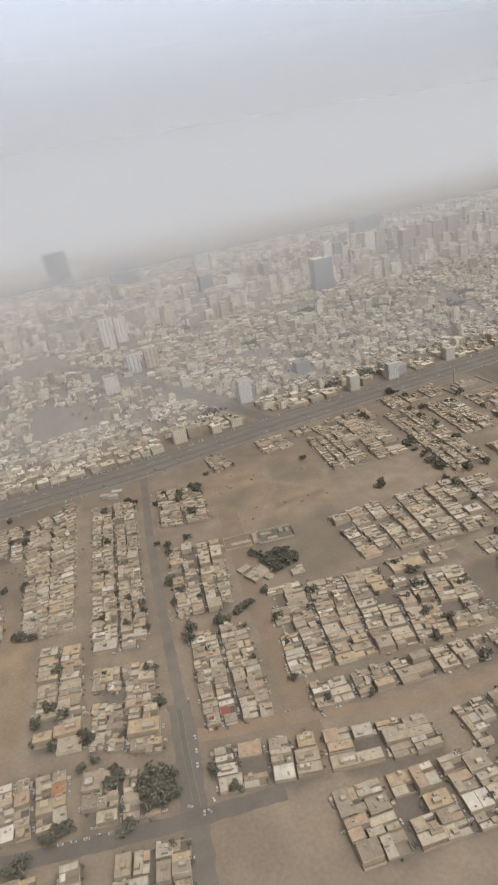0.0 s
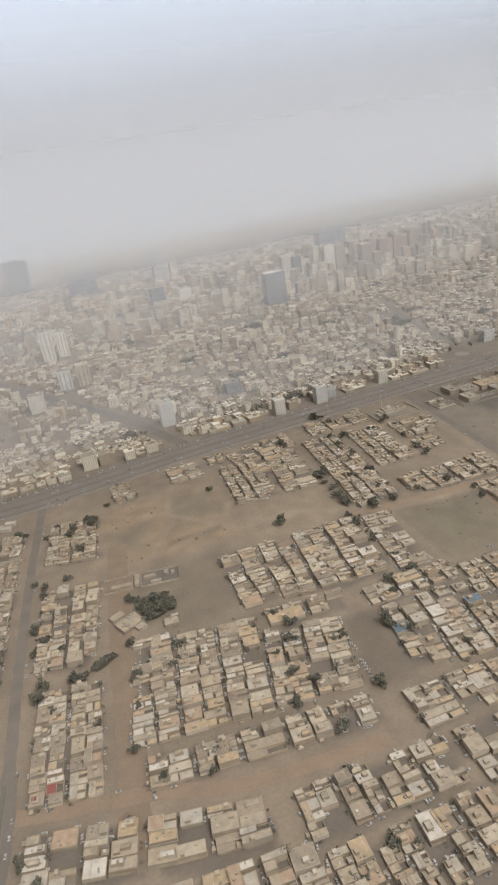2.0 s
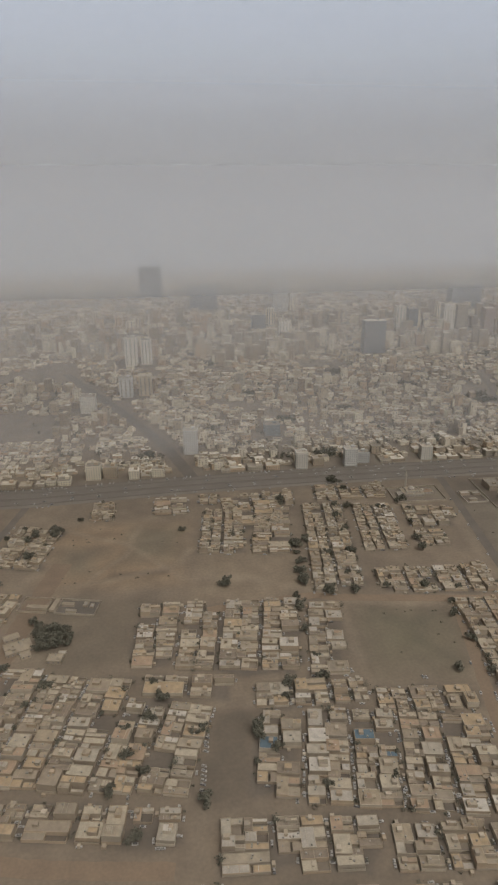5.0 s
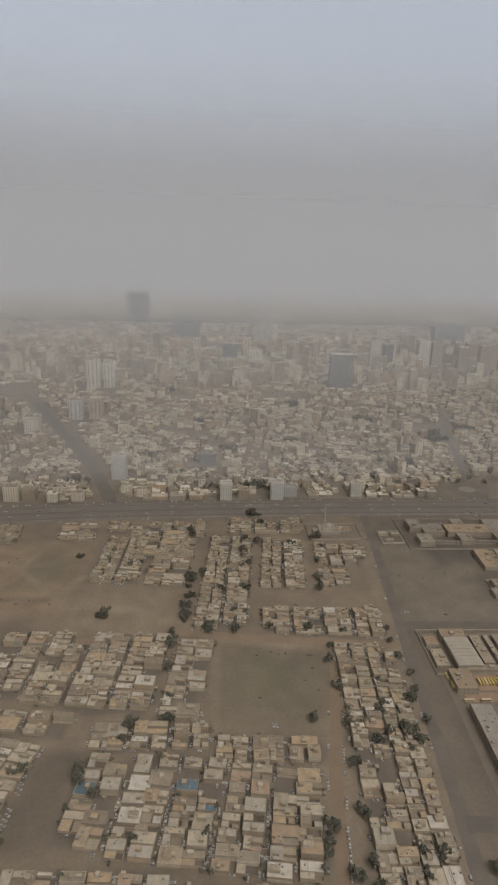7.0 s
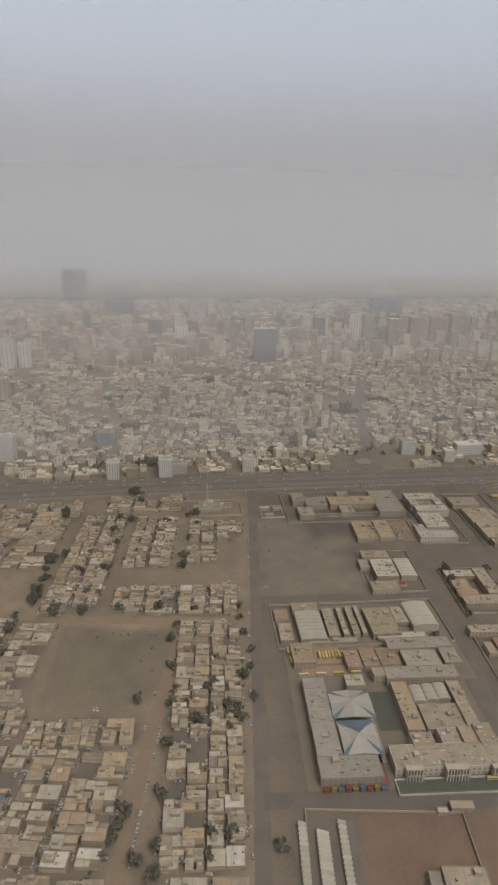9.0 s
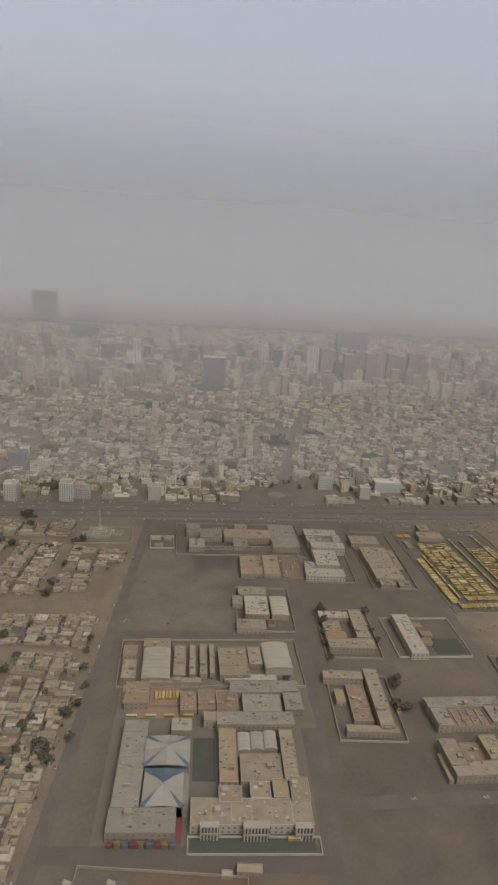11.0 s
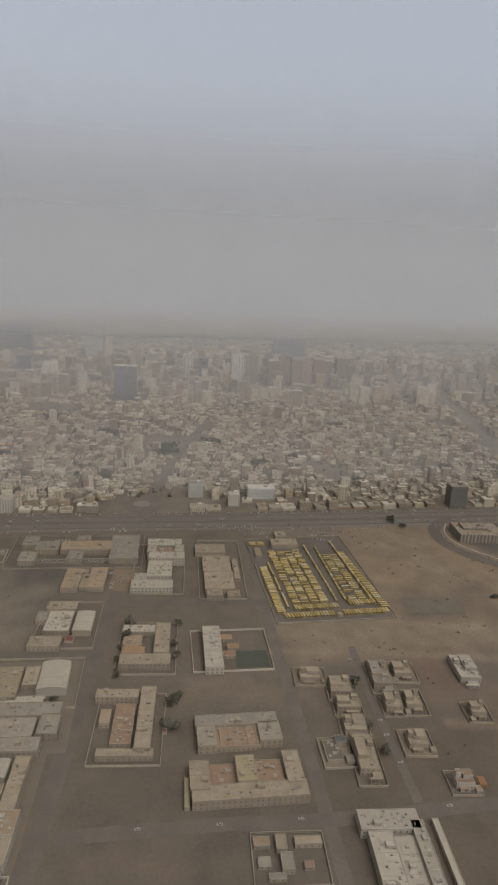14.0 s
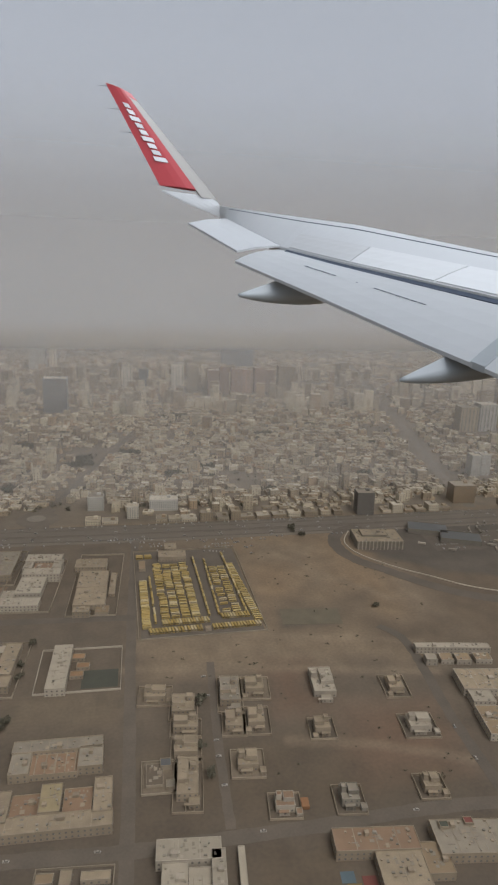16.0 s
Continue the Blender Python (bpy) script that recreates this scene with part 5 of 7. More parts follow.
slab("dark grey ground of the storage yard", 250, 659, 44, 26, -14, M_ASPHALT)
building("shed", "low pale sheds in the storage yard", "shed", -14, [(239, 665, 14, 5, 3.2, M_CREAMROOF), (243, 652, 12, 4, 3.0, M_WHITEROOF), (259, 663, 5, 9, 2.6, M_GREYROOF), (266, 659, 4, 7, 2.2, M_UNIT)], M_CREAM, windows=False)
building("hall", "low cream-roofed hall among trees", "hall", 20, [(196, 594, 27, 20, 4, M_CREAMROOF), (205, 582, 10, 10, 3.2, M_CREAMROOF), (186, 612, 16, 10, 3.4, M_CREAMROOF)], M_CREAM, seed=39)
building("house", "small pale house among trees", "house", -10, [(236, 570, 15, 12, 4, M_CREAMROOF), (242, 578, 8, 6, 3.2, M_WHITEROOF)], M_CREAM, seed=40)
for x, y in ((82, 912), (92, 903), (100, 914)):
    building("forecourt_canopy", "white flat canopy of the filling station", "canopy", -25, [(x, y, 15, 9, 5, M_WHITEROOF)], M_WHITE, windows=False, units=False, group="filling station canopies")


# ---- flats and shops along the far side of the main road, and towers behind ----
def flats(label, x, y, w, d, h, turn, wall, roof, name="apartment_building", category="apartment building", strips=False):
    e = thing(name, label, category, x, y, 0, turn)
    q, r = Solid(), Solid()
    q.shell(0, 0, w, d, -0.3, h, 0.45, 0.8)
    part("shell", q, wall, e)
    r.box(0, 0, w - 1, d - 1, h - 0.8, h - 0.6)
    part("roof", r, roof, e)
    q = Solid()
    q.box(w * 0.18, d * 0.1, min(6, w * 0.4), min(6, d * 0.4), h - 0.65, h + 3)
    part("lift_head", q, wall, e)
    if strips:
        for length, face in ((w, 0), (d, 1), (d, 2)):
            n = max(2, int(length / 9))
            for i in range(n):
                a = (i + 0.5) / n * length - length / 2
                q = Solid()
                for st in range(int((h - 4) / 3.4)):
                    z = 2.5 + 3.4 * st
                    if face == 0:
                        q.box(a, -d / 2 - 0.05, 3.2, 0.4, z, z + 1.7)
                    else:
                        q.box((w / 2 + 0.05) * (1 if face == 1 else -1), a, 0.4, 3.2, z, z + 1.7)
                tagged(part("glazing", q, M_HAZEPANE, e), kind="stuff")
    else:
        for st in range(max(1, int(h / 3.4))):
            z = 1.0 + 3.4 * st
            q = Solid()
            for length, face in ((w, 0), (d, 1), (d, 2)):
                n = max(2, int(length / 3.6))
                for i in range(n):
                    a = (i + 0.5) / n * length - length / 2
                    if face == 0:
                        q.box(a, -d / 2 - 0.05, 1.7, 0.3, z, z + 1.6)
                    else:
                        q.box((w / 2 + 0.05) * (1 if face == 1 else -1), a, 0.3, 1.7, z, z + 1.6)
            tagged(part("glazing", q, M_HAZEPANE, e), kind="stuff")
    return e


for label, x, y, w, d, h, wall in (
        ("white seven-storey flats by the main road", 679, 1020, 22, 18, 32, M_PALEFLATS), ("cream flats by the main road", 819, 1026, 20, 18, 25, M_CREAMFLATS),
        ("cream flats by the main road", 593, 1022, 20, 18, 30, M_CREAMFLATS), ("tall pale flats above the low town", 410, 1125, 26, 22, 46, M_PALEFLATS),
        ("grey flats beside the diagonal road", 243, 1034, 24, 20, 25, M_FLATS), ("grey flats beside the diagonal road", 270, 1036, 22, 18, 20, M_FLATS),
        ("white flats behind the main road", 1126, 1075, 26, 20, 26, M_PALEFLATS), ("broad white flats behind the main road", 1240, 1064, 48, 22, 20, M_PALEFLATS),
        ("pale flats by the main road", 1186, 1030, 19, 16, 22, M_CREAMFLATS), ("pale tall flats in the low town", 206, 1410, 32, 26, 38, M_CREAMFLATS),
        ("dark grey flats by the main road", 1582, 1000, 30, 24, 40, M_SHADEGREY), ("orange-yellow flats near the avenue", 1789, 1035, 42, 30, 34, M_TANROOF),
        ("white twin slab block near the avenue", 1900, 1180, 20, 26, 46, M_PALEFLATS), ("white twin slab block near the avenue", 1924, 1182, 20, 26, 46, M_PALEFLATS),
        ("blue-grey flats in the low town", 574, 1200, 30, 24, 22, M_BLUEWALL), ("white flats in the low town", 700, 1030, 30, 16, 20, M_PALEFLATS)):
    flats(label, x, y, w, d, h, -5, wall, M_FLATROOF)
for label, x, y, w, d, h, wall in (
        ("blue-grey office tower in dust haze", 361, 3235, 105, 40, 141, M_TOWERGREY), ("dark broad office tower in dust haze", 577, 2815, 118, 45, 100, M_TOWERGREY),
        ("tall white ribbed tower in dust haze", 887, 2700, 62, 45, 147, M_PALEFLATS), ("pale tower beside the ribbed tower", 945, 2715, 26, 30, 108, M_FLATS),
        ("blue-grey glass tower in dust haze", 1010, 1875, 64, 40, 96, M_TOWERGREY), ("pale twin tower in dust haze", 292, 1840, 34, 30, 80, M_CREAMFLATS),
        ("pale twin tower in dust haze", 334, 1850, 28, 30, 70, M_CREAMFLATS), ("red-brown tower of a close row in dust haze", 1494, 2100, 36, 36, 84, M_TOWERRED), ("red-brown tower of a close row in dust haze", 1534, 2122, 32, 36, 92, M_TOWERRED),
        ("red-brown tower of a close row in dust haze", 1574, 2104, 38, 34, 88, M_TOWERRED), ("red-brown tower of a close row in dust haze", 1618, 2140, 34, 36, 80, M_TOWERRED),
        ("red-brown tower of a close row in dust haze", 1658, 2136, 36, 36, 86, M_TOWERRED), ("red-brown tower of a close row in dust haze", 1700, 2160, 34, 34, 76, M_TOWERRED), ("grey tower beside the red block", 1760, 2160, 60, 40, 88, M_FLATS),
        ("pale tower group in dust haze", 1385, 2180, 40, 36, 92, M_CREAMFLATS), ("pale tower group in dust haze", 1438, 2190, 38, 36, 84, M_FLATS),
        ("blue-roofed tall block in dust haze", 1690, 2680, 130, 60, 96, M_TOWERGREY), ("grey slab flats beyond the avenue", 2100, 1555, 50, 40, 68, M_FLATS),
        ("grey slab flats beyond the avenue", 2160, 1560, 50, 40, 74, M_PALEFLATS), ("grey flats on the diagonal road", 285, 1520, 30, 26, 48, M_PALEFLATS),
        ("grey flats on the diagonal road", 330, 1525, 30, 26, 50, M_FLATS), ("grey tower in dust haze", 700, 2120, 46, 36, 84, M_TOWERGREY),
        ("pale tower in dust haze", 780, 2080, 40, 34, 70, M_CREAMFLATS), ("pale tower in dust haze", 640, 2150, 36, 34, 62, M_FLATS),
        ("pale tower in dust haze", 1220, 2210, 34, 34, 82, M_CREAMFLATS), ("pale tower in dust haze", 1275, 2230, 32, 34, 70, M_TOWERGREY)):
    flats(label, x, y, w, d, h, -4, wall, M_FLATROOF, "tower_block", "tower", True)
rng = random.Random(77)
x = -330.0
TAKEN = [(679, 20), (819, 18), (593, 18), (243, 20), (270, 18), (1186, 18), (1582, 22), (1789, 34), (700, 22), (1034, 70), (406, 40), (1800, 40)]
while x < 2150:
    w = rng.uniform(14, 26)
    h = rng.choice((4.5, 4.5, 5, 5, 5, 8, 8, 11, 14)) + rng.uniform(0, 1)
    y = float(np.interp(x, [p[0] for p in MAIN], [p[1] for p in MAIN])) + 48 + rng.uniform(-2, 3)
    if not any(abs(x - a) < r + w / 2 for a, r in TAKEN):
        flats(rng.choice(("cream shop and flats block facing the main road", "pale shop block facing the main road", "grey shop and flats block facing the main road")) if h > 7 else "low flat-roofed shops facing the main road", x, y + 2, w, rng.uniform(15, 22), h, -2, M_FLATS, M_FLATROOF, "shop_building", "shop building")
    x += w + rng.uniform(1.5, 7)


# lattice screens of the grey-roofed school
def lattice(x0, x1, y, h, turn):
    e = thing("lattice_screen", "white lattice screen with crossed bars between school wings", "screen", (x0 + x1) / 2, y, 0, turn, "lattice screens")
    w = x1 - x0
    n = max(3, round(w / 5))
    for i in range(n + 1):
        q = Solid()
        q.box(-w / 2 + w * i / n, 0, 0.5, 0.5, -0.2, h)
        part("post", q, M_WHITE, e)
    for z in (0.2, h):
        q = Solid()
        q.box(0, 0, w, 0.6, z, z + 0.5)
        part("rail", q, M_WHITE, e)
    for i in range(n):
        for a in (-1, 1):
            xa, xb = -w / 2 + w * i / n, -w / 2 + w * (i + 1) / n
            za, zb = (0.4, h) if a > 0 else (h, 0.4)
            q = Solid()
            q.add([(xa, -0.1 * a - 0.12, za), (xb, -0.1 * a - 0.12, zb), (xb, -0.1 * a + 0.12, zb), (xa, -0.1 * a + 0.12, za), (xa, -0.1 * a - 0.12, za + 0.7), (xb, -0.1 * a - 0.12, zb + 0.7), (xb, -0.1 * a + 0.12, zb + 0.7), (xa, -0.1 * a + 0.12, za + 0.7)], [(0, 1, 5, 4), (1, 2, 6, 5), (2, 3, 7, 6), (3, 0, 4, 7), (4, 5, 6, 7), (0, 3, 2, 1)])
            part("cross_bar", q, M_BRIGHT, e)


# added dark walls: the shade behind each lattice is put into their colour
for x, y, w in ((905.5, 836.5, 38), (965, 833.5, 35)):
    building("arcade", "dark backing wall added for the shade behind a lattice screen", "wall", -4, [(x, y, w, 1.2, 5.4, M_GREYROOF)], M_YARD, windows=False, units=False, group="arcades of the grey-roofed school")
lattice(886, 925, 834, 5.5, -4)
lattice(947, 983, 831, 5.5, -4)
# trailers and site huts behind the slip road
rng = random.Random(61)
trailers = []
for i in range(46):
    x, y = rng.uniform(1610, 1800), rng.uniform(815, 925)
    if all(math.hypot(x - a, y - b) > 13 for a, b in trailers) and math.hypot(x - 1690, y - 862) > 46 and math.hypot(x - 1655, y - 905) > 42:
        trailers.append((x, y))
for x, y in trailers:
    e = thing("trailer", "pale dusty box trailer parked on bare ground", "trailer", x, y, 0, rng.choice((-24, -24, 66)) + rng.uniform(-6, 6), "trailers of the yard")
    q = Solid()
    q.box(0, 0, 2.6, rng.uniform(8, 13), 0.9, 3.6)
    part("box", q, rng.choice((M_TANK, M_UNIT, M_WHITE)), e)
    q = Solid()
    for a in (-0.9, 0.9):
        for b in (-3.2, -2.1, 3.0):
            q.box(a, b, 0.4, 0.9, 0.0, 0.92)
    part("running_gear", q, M_RUBBER, e)



# ---- buses ----
def rounded(s, w, d, z0, z1, k=0, c=0.3):
    """A box along y with chamfered top edges and upright corners."""
    ring = [(-w / 2, -d / 2 + c), (-w / 2 + c, -d / 2), (w / 2 - c, -d / 2), (w / 2, -d / 2 + c), (w / 2, d / 2 - c), (w / 2 - c, d / 2), (-w / 2 + c, d / 2), (-w / 2, d / 2 - c)]
    verts = [(x, y, z0) for x, y in ring] + [(x, y, z1 - c) for x, y in ring] + [(x * (1 - 2 * c / w), y * (1 - 2 * c / d), z1) for x, y in ring]
    s.add(verts, [(i, (i + 1) % 8, 8 + (i + 1) % 8, 8 + i) for i in range(8)] + [(8 + i, 8 + (i + 1) % 8, 16 + (i + 1) % 8, 16 + i) for i in range(8)] + [tuple(range(16, 24)), tuple(reversed(range(8)))], k)


def wheel(s, x, y, r, w):
    n = 8
    verts = [(x + a * w / 2, y + r * math.cos(2 * math.pi * i / n), r + r * math.sin(2 * math.pi * i / n)) for a in (-1, 1) for i in range(n)]
    s.add(verts, [(i, (i + 1) % n, n + (i + 1) % n, n + i) for i in range(n)] + [tuple(reversed(range(n))), tuple(range(n, 2 * n))])


def bus(x, y, turn):
    e = thing("school_bus", "yellow school bus with a dark window band, parked", "bus", x, y, 0.1, turn, "parked yellow buses")
    q = Solid()
    rounded(q, 2.4, 9.8, 0.5, 3.2, 0, 0.28)
    part("body", q, M_BUS, e)
    q = Solid()
    for a in (-1, 1):
        q.box(a * 1.21, 0.2, 0.06, 8.3, 1.75, 2.55)
    part("window_band", q, M_PANE, e)
    q = Solid()
    q.box(0, -4.91, 2.0, 0.06, 1.6, 2.7)
    part("windscreen", q, M_PANE, e)
    return e


first_bus = bus(1186, 676, 88)
rng = random.Random(5)
spots = []
for i in range(36):
    px = 1190 + 3.65 * i
    if not 1250 < px < 1262:
        spots.append((px, 667, 8 + rng.uniform(-5, 5)))
for i in range(33):
    spots.append((1186.5 + 0.05 * i + rng.uniform(-0.5, 0.5), 676 + 3.6 * i + rng.uniform(-0.3, 0.3), 90 + rng.uniform(-3, 3)))
for i in range(14):
    if i not in (4, 9):
        spots.append((1197.5 + rng.uniform(-0.4, 0.4), 690 + 11.2 * i * 0.75, rng.uniform(-4, 4)))
for r in range(11):
    for i in range(4):
        if rng.random() < 0.9:
            spots.append((1209.5 + 12.2 * i + rng.uniform(-0.6, 0.6) + 0.06 * r, 696 + 3.75 * r + rng.uniform(-0.4, 0.4), 90 + rng.uniform(-4, 4)))
for i in range(17):
    spots.append((1206 + 3.3 * i, 684, 6 + rng.uniform(-5, 5)))
for r in range(24):
    for i in range(4):
        if rng.random() < 0.66:
            spots.append((1209.5 + 12.2 * i + rng.uniform(-1.2, 1.2), 741 + 4.3 * r + rng.uniform(-0.5, 0.5), 90 + rng.uniform(-6, 6)))
for i in range(15):
    spots.append((1262 + 0.05 * i, 698 + 11.0 * i, rng.uniform(-5, 5)))
for i in range(13):
    spots.append((1274 + 0.3 * i, 700 + 12.0 * i, rng.uniform(-5, 8)))
for i in range(10):
    spots.append((1277 + 3.5 * i, 689, 6 + rng.uniform(-5, 5)))
for r in range(24):
    for i in range(2):
        if rng.random() < 0.78:
            spots.append((1284 + 12.2 * i + 0.05 * r + rng.uniform(-0.8, 0.8), 698 + 5.6 * r * 0.95 + rng.uniform(-0.6, 0.6), 90 + rng.uniform(-8, 8)))
for i in range(16):
    spots.append((1308 - 0.15 * i, 700 + 10.8 * i, rng.uniform(-6, 6)))
for i in range(34):
    spots.append((1318.5 - 0.25 * i + rng.uniform(-0.4, 0.4), 676 + 4.6 * i, 90 + rng.uniform(-6, 6)))
for i in range(6):
    spots.append((1188 + 12 * (i % 2), 864 + 3.6 * (i // 2), 88))
for i in range(8):
    spots.append((809 + 3.3 * i, 530 - 0.2 * i, -4))
for i in range(5):
    spots.append((779 + 3.4 * (i % 4), 541 - 14 * (i // 4), -4))
for i in range(4):
    spots.append((786 + 17 * i, 504 - 1.2 * i, 86))
spots += [(905, 364.5, 84), (758 + 20, 384, 90)]
for x, y, turn in spots[:299]:
    copy_thing(first_bus, pose(K * x, K * y, K * 0.1, 0, 0, turn))
rest = Solid()
for x, y, turn in spots[299:]:
    q = Solid()
    rounded(q, 2.4, 9.8, 0.5, 3.2, 0, 0.28)
    for a in (-1, 1):
        q.box(a * 1.21, 0.2, 0.06, 8.3, 1.75, 2.55, 0, 1)
    merge(rest, q, x, y, radians(turn))
if rest.v:
    stuff("school_buses", rest, [M_BUS, M_PANE], "further yellow school buses, parked close together", "buses")


# ---- cars ----
def car(x, y, turn):
    e = thing("car", "small dusty parked car", "car", x, y, 0.0, turn, "parked cars")
    q = Solid()
    rounded(q, 1.9, 4.6, 0.0, 0.95, 0, 0.16)
    q.box(0, 0.35, 1.4, 1.75, 1.38, 1.48)
    for a in (-0.72, 0.72):
        for b in (-0.85, 1.45):
            q.box(a, b, 0.12, 0.12, 0.9, 1.42)
    part("body", q, M_CAR, e)
    q = Solid()
    q.add([(-0.85, -1.2, 0.93), (0.85, -1.2, 0.93), (0.85, 1.7, 0.93), (-0.85, 1.7, 0.93), (-0.68, -0.5, 1.42), (0.68, -0.5, 1.42), (0.68, 1.2, 1.42), (-0.68, 1.2, 1.42)], [(0, 1, 5, 4), (1, 2, 6, 5), (2, 3, 7, 6), (3, 0, 4, 7)])
    part("cabin_glass", q, M_PANE, e)
    return e


first_car = car(1004, 790, 20)
rng = random.Random(12)
cars = []


def along(line, off, gap, chance, turn=0, spread=0.5):
    """Cars in a row beside a line."""
    pts = smooth(line, 2.0)
    run = 0.0
    for (x0, y0), (x1, y1) in zip(pts, pts[1:]):
        d = math.hypot(x1 - x0, y1 - y0)
        run += d
        if run >= gap:
            run = 0.0
            if rng.random() < chance:
                a = math.atan2(y1 - y0, x1 - x0)
                cars.append((x0 - math.sin(a) * (off + rng.uniform(-spread, spread)), y0 + math.cos(a) * (off + rng.uniform(-spread, spread)), math.degrees(a) - 90 + turn + rng.uniform(-6, 6)))


along([(370, 384), (384, 474)], 2, 4, 0.7, 70)
along([(610, 310), (632, 420), (652, 500)], -7, 6, 0.5)
along([(610, 310), (632, 420), (652, 500)], 7, 7, 0.4)
along([(150, 340), (165, 430), (185, 545)], -3, 6, 0.4, 30)
along(STREET_L, -8, 14, 0.4)
along(STREET_A, 4, 40, 0.6)
along([(444, 365), (466, 462)], 0, 6, 0.5)
along([(482, 356), (506, 452)], 0, 6, 0.5)
along([(519, 350), (545, 440)], 0, 6, 0.45)
along([(556, 340), (584, 436)], 0, 6, 0.45)
along([(-110, 384), (-13, 356)], 5, 8, 0.6)
along([(990, 760), (1002, 800)], 6, 4.5, 0.7, 75)
along([(1000, 760), (1012, 800)], 8, 4.5, 0.6, 75)
along([(1450, 300), (1460, 474)], 4, 40, 0.7)
along([(950, 392), (1159, 380), (1443, 373)], 3, 60, 0.7)
along([(163, 432), (196, 556)], 0, 7, 0.5)
along([(199, 424), (231, 548)], 0, 8, 0.5)
along([(239, 415), (272, 536)], 0, 8, 0.5)
along([(279, 406), (312, 500)], 0, 8, 0.45)
along([(120, 402), (330, 352)], 0, 16, 0.5)
cars += [(590, 488, 10), (593, 487, 10), (1288, 912, 20), (1340, 905, 30), (1346, 885, 15), (1349, 884, 12), (775, 660, 80), (780, 662, 75), (1215, 890, 0), (1212, 915, 0), (1206, 915, 0), (1220, 914, 10), (30, 356, 60), (42, 345, 30), (48, 352, 10)]
along(MAIN, -15, 40, 0.5)
along(MAIN, 12, 36, 0.5)
along(MAIN, 34, 14, 0.5, 85)
for x, y, turn in cars[:240]:
    copy_thing(first_car, pose(K * x, K * y, 0.0, 0, 0, turn))


# ---- trees ----
def crown(rng, r, h):
    """Many small leaf clumps, in uneven bunches with gaps."""
    s = Solid()
    bunches = [(rng.gauss(0, 0.45) * r, rng.gauss(0, 0.45) * r, h * rng.uniform(0.5, 0.9), r * rng.uniform(0.3, 0.55)) for _ in range(12)]
    for bx, by, bz, br in bunches:
        for _ in range(44):
            u = Vector((rng.gauss(0, 1), rng.gauss(0, 1), rng.gauss(0, 0.8))).normalized() * br * rng.uniform(0.3, 1.05)
            p = Vector((bx, by, bz)) + u
            a, b = Vector((rng.gauss(0, 1), rng.gauss(0, 1), rng.gauss(0, 0.6))).normalized(), Vector((rng.gauss(0, 1), rng.gauss(0, 1), rng.gauss(0, 1))).normalized()
            c = a.cross(b).normalized()
            k = rng.uniform(0.5, 1.15)
            s.add([tuple(p + a * k), tuple(p + c * k), tuple(p - a * k), tuple(p - c * k * 0.8 + b * 0.3)], [(0, 1, 2), (0, 2, 3)])
    return s


def tree(x, y, rng, r, h):
    e = thing("tree", "dusty dark green broad-crowned tree", "tree", x, y, 0, rng.uniform(0, 360), "trees of the town")
    q = Solid()
    q.tube(0, 0, 0.35, 0.22, -0.3, h * 0.55, 7)
    for i in range(3):
        a = 2.1 * i + rng.uniform(0, 0.8)
        n = 5
        top = Vector((math.cos(a) * r * 0.5, math.sin(a) * r * 0.5, h * 0.75))
        low = Vector((0, 0, h * 0.4))
        q.add([(low.x + 0.16 * math.cos(6.283 * j / n), low.y + 0.16 * math.sin(6.283 * j / n), low.z) for j in range(n)] + [(top.x + 0.05 * math.cos(6.283 * j / n), top.y + 0.05 * math.sin(6.283 * j / n), top.z) for j in range(n)], [(j, (j + 1) % n, n + (j + 1) % n, n + j) for j in range(n)])
    part("trunk", q, M_BARK, e, "bare trunk with rising limbs")
    part("crown", crown(rng, r, h), M_LEAF, e)
    return e


rng = random.Random(21)
models = [tree(*p, rng, r, h) for p, r, h in (((39, 466), 5.5, 8.0), ((17, 383), 7.5, 9.5), ((624, 951), 6.5, 8.5), ((-15, 417), 4.5, 7.5), ((222, 607), 6.0, 8.0))]
SPOTS = [(14, 383), (18, 390), (11, 394), (-13, 410), (-28, 436), (-40, 434), (39, 469), (-30, 460), (-55, 517), (-72, 504), (-74, 484), (-74, 382), (-59, 384), (-18, 361), (-95, 367), (66, 352), (57, 374), (-69, 641), (-57, 634), (-80, 745), (-58, 737), (61, 607), (63, 623), (123, 717), (150, 719), (109, 619), (91, 535), (136, 539), (56, 775), (116, 861), (140, 835), (177, 837), (201, 832), (-6, 850), (-39, 876), (-64, 865)]
SPOTS += [(521, 761), (540, 773), (523, 713), (513, 665), (538, 645), (595, 725), (624, 854), (625, 947), (634, 950), (743, 627), (705, 860), (376, 824), (418, 676), (205, 838), (235, 876), (367, 452), (422, 439), (307, 462), (324, 416), (317, 358), (416, 411), (434, 424), (370, 381), (235, 529)]
SPOTS += [(2, 383), (8, 378), (-23, 403), (-34, 460), (-61, 634), (-76, 644), (-68, 640), (218, 590), (206, 632), (212, 624), (246, 592), (110, 615), (539, 767), (519, 674), (333, 519), (-58, 519), (-65, 384), (208, 375), (173, 390), (67, 350), (632, 960), (640, 948), (524, 752), (521, 735), (518, 711), (516, 690)]
SPOTS += [(514, 673), (422, 438), (420, 446), (613, 363), (618, 378), (615, 370), (467, 380), (373, 453), (420, 677), (539, 646), (377, 823), (203, 843), (228, 532), (691, 493), (709, 475), (712, 468), (706, 448), (718, 455), (610, 355), (694, 347), (538, 640), (590, 727), (526, 760), (627, 491), (626, 336), (637, 919), (680, 459), (728, 510), (1046, 534), (1036, 498), (1444, 913), (1433, 937), (1471, 683)]
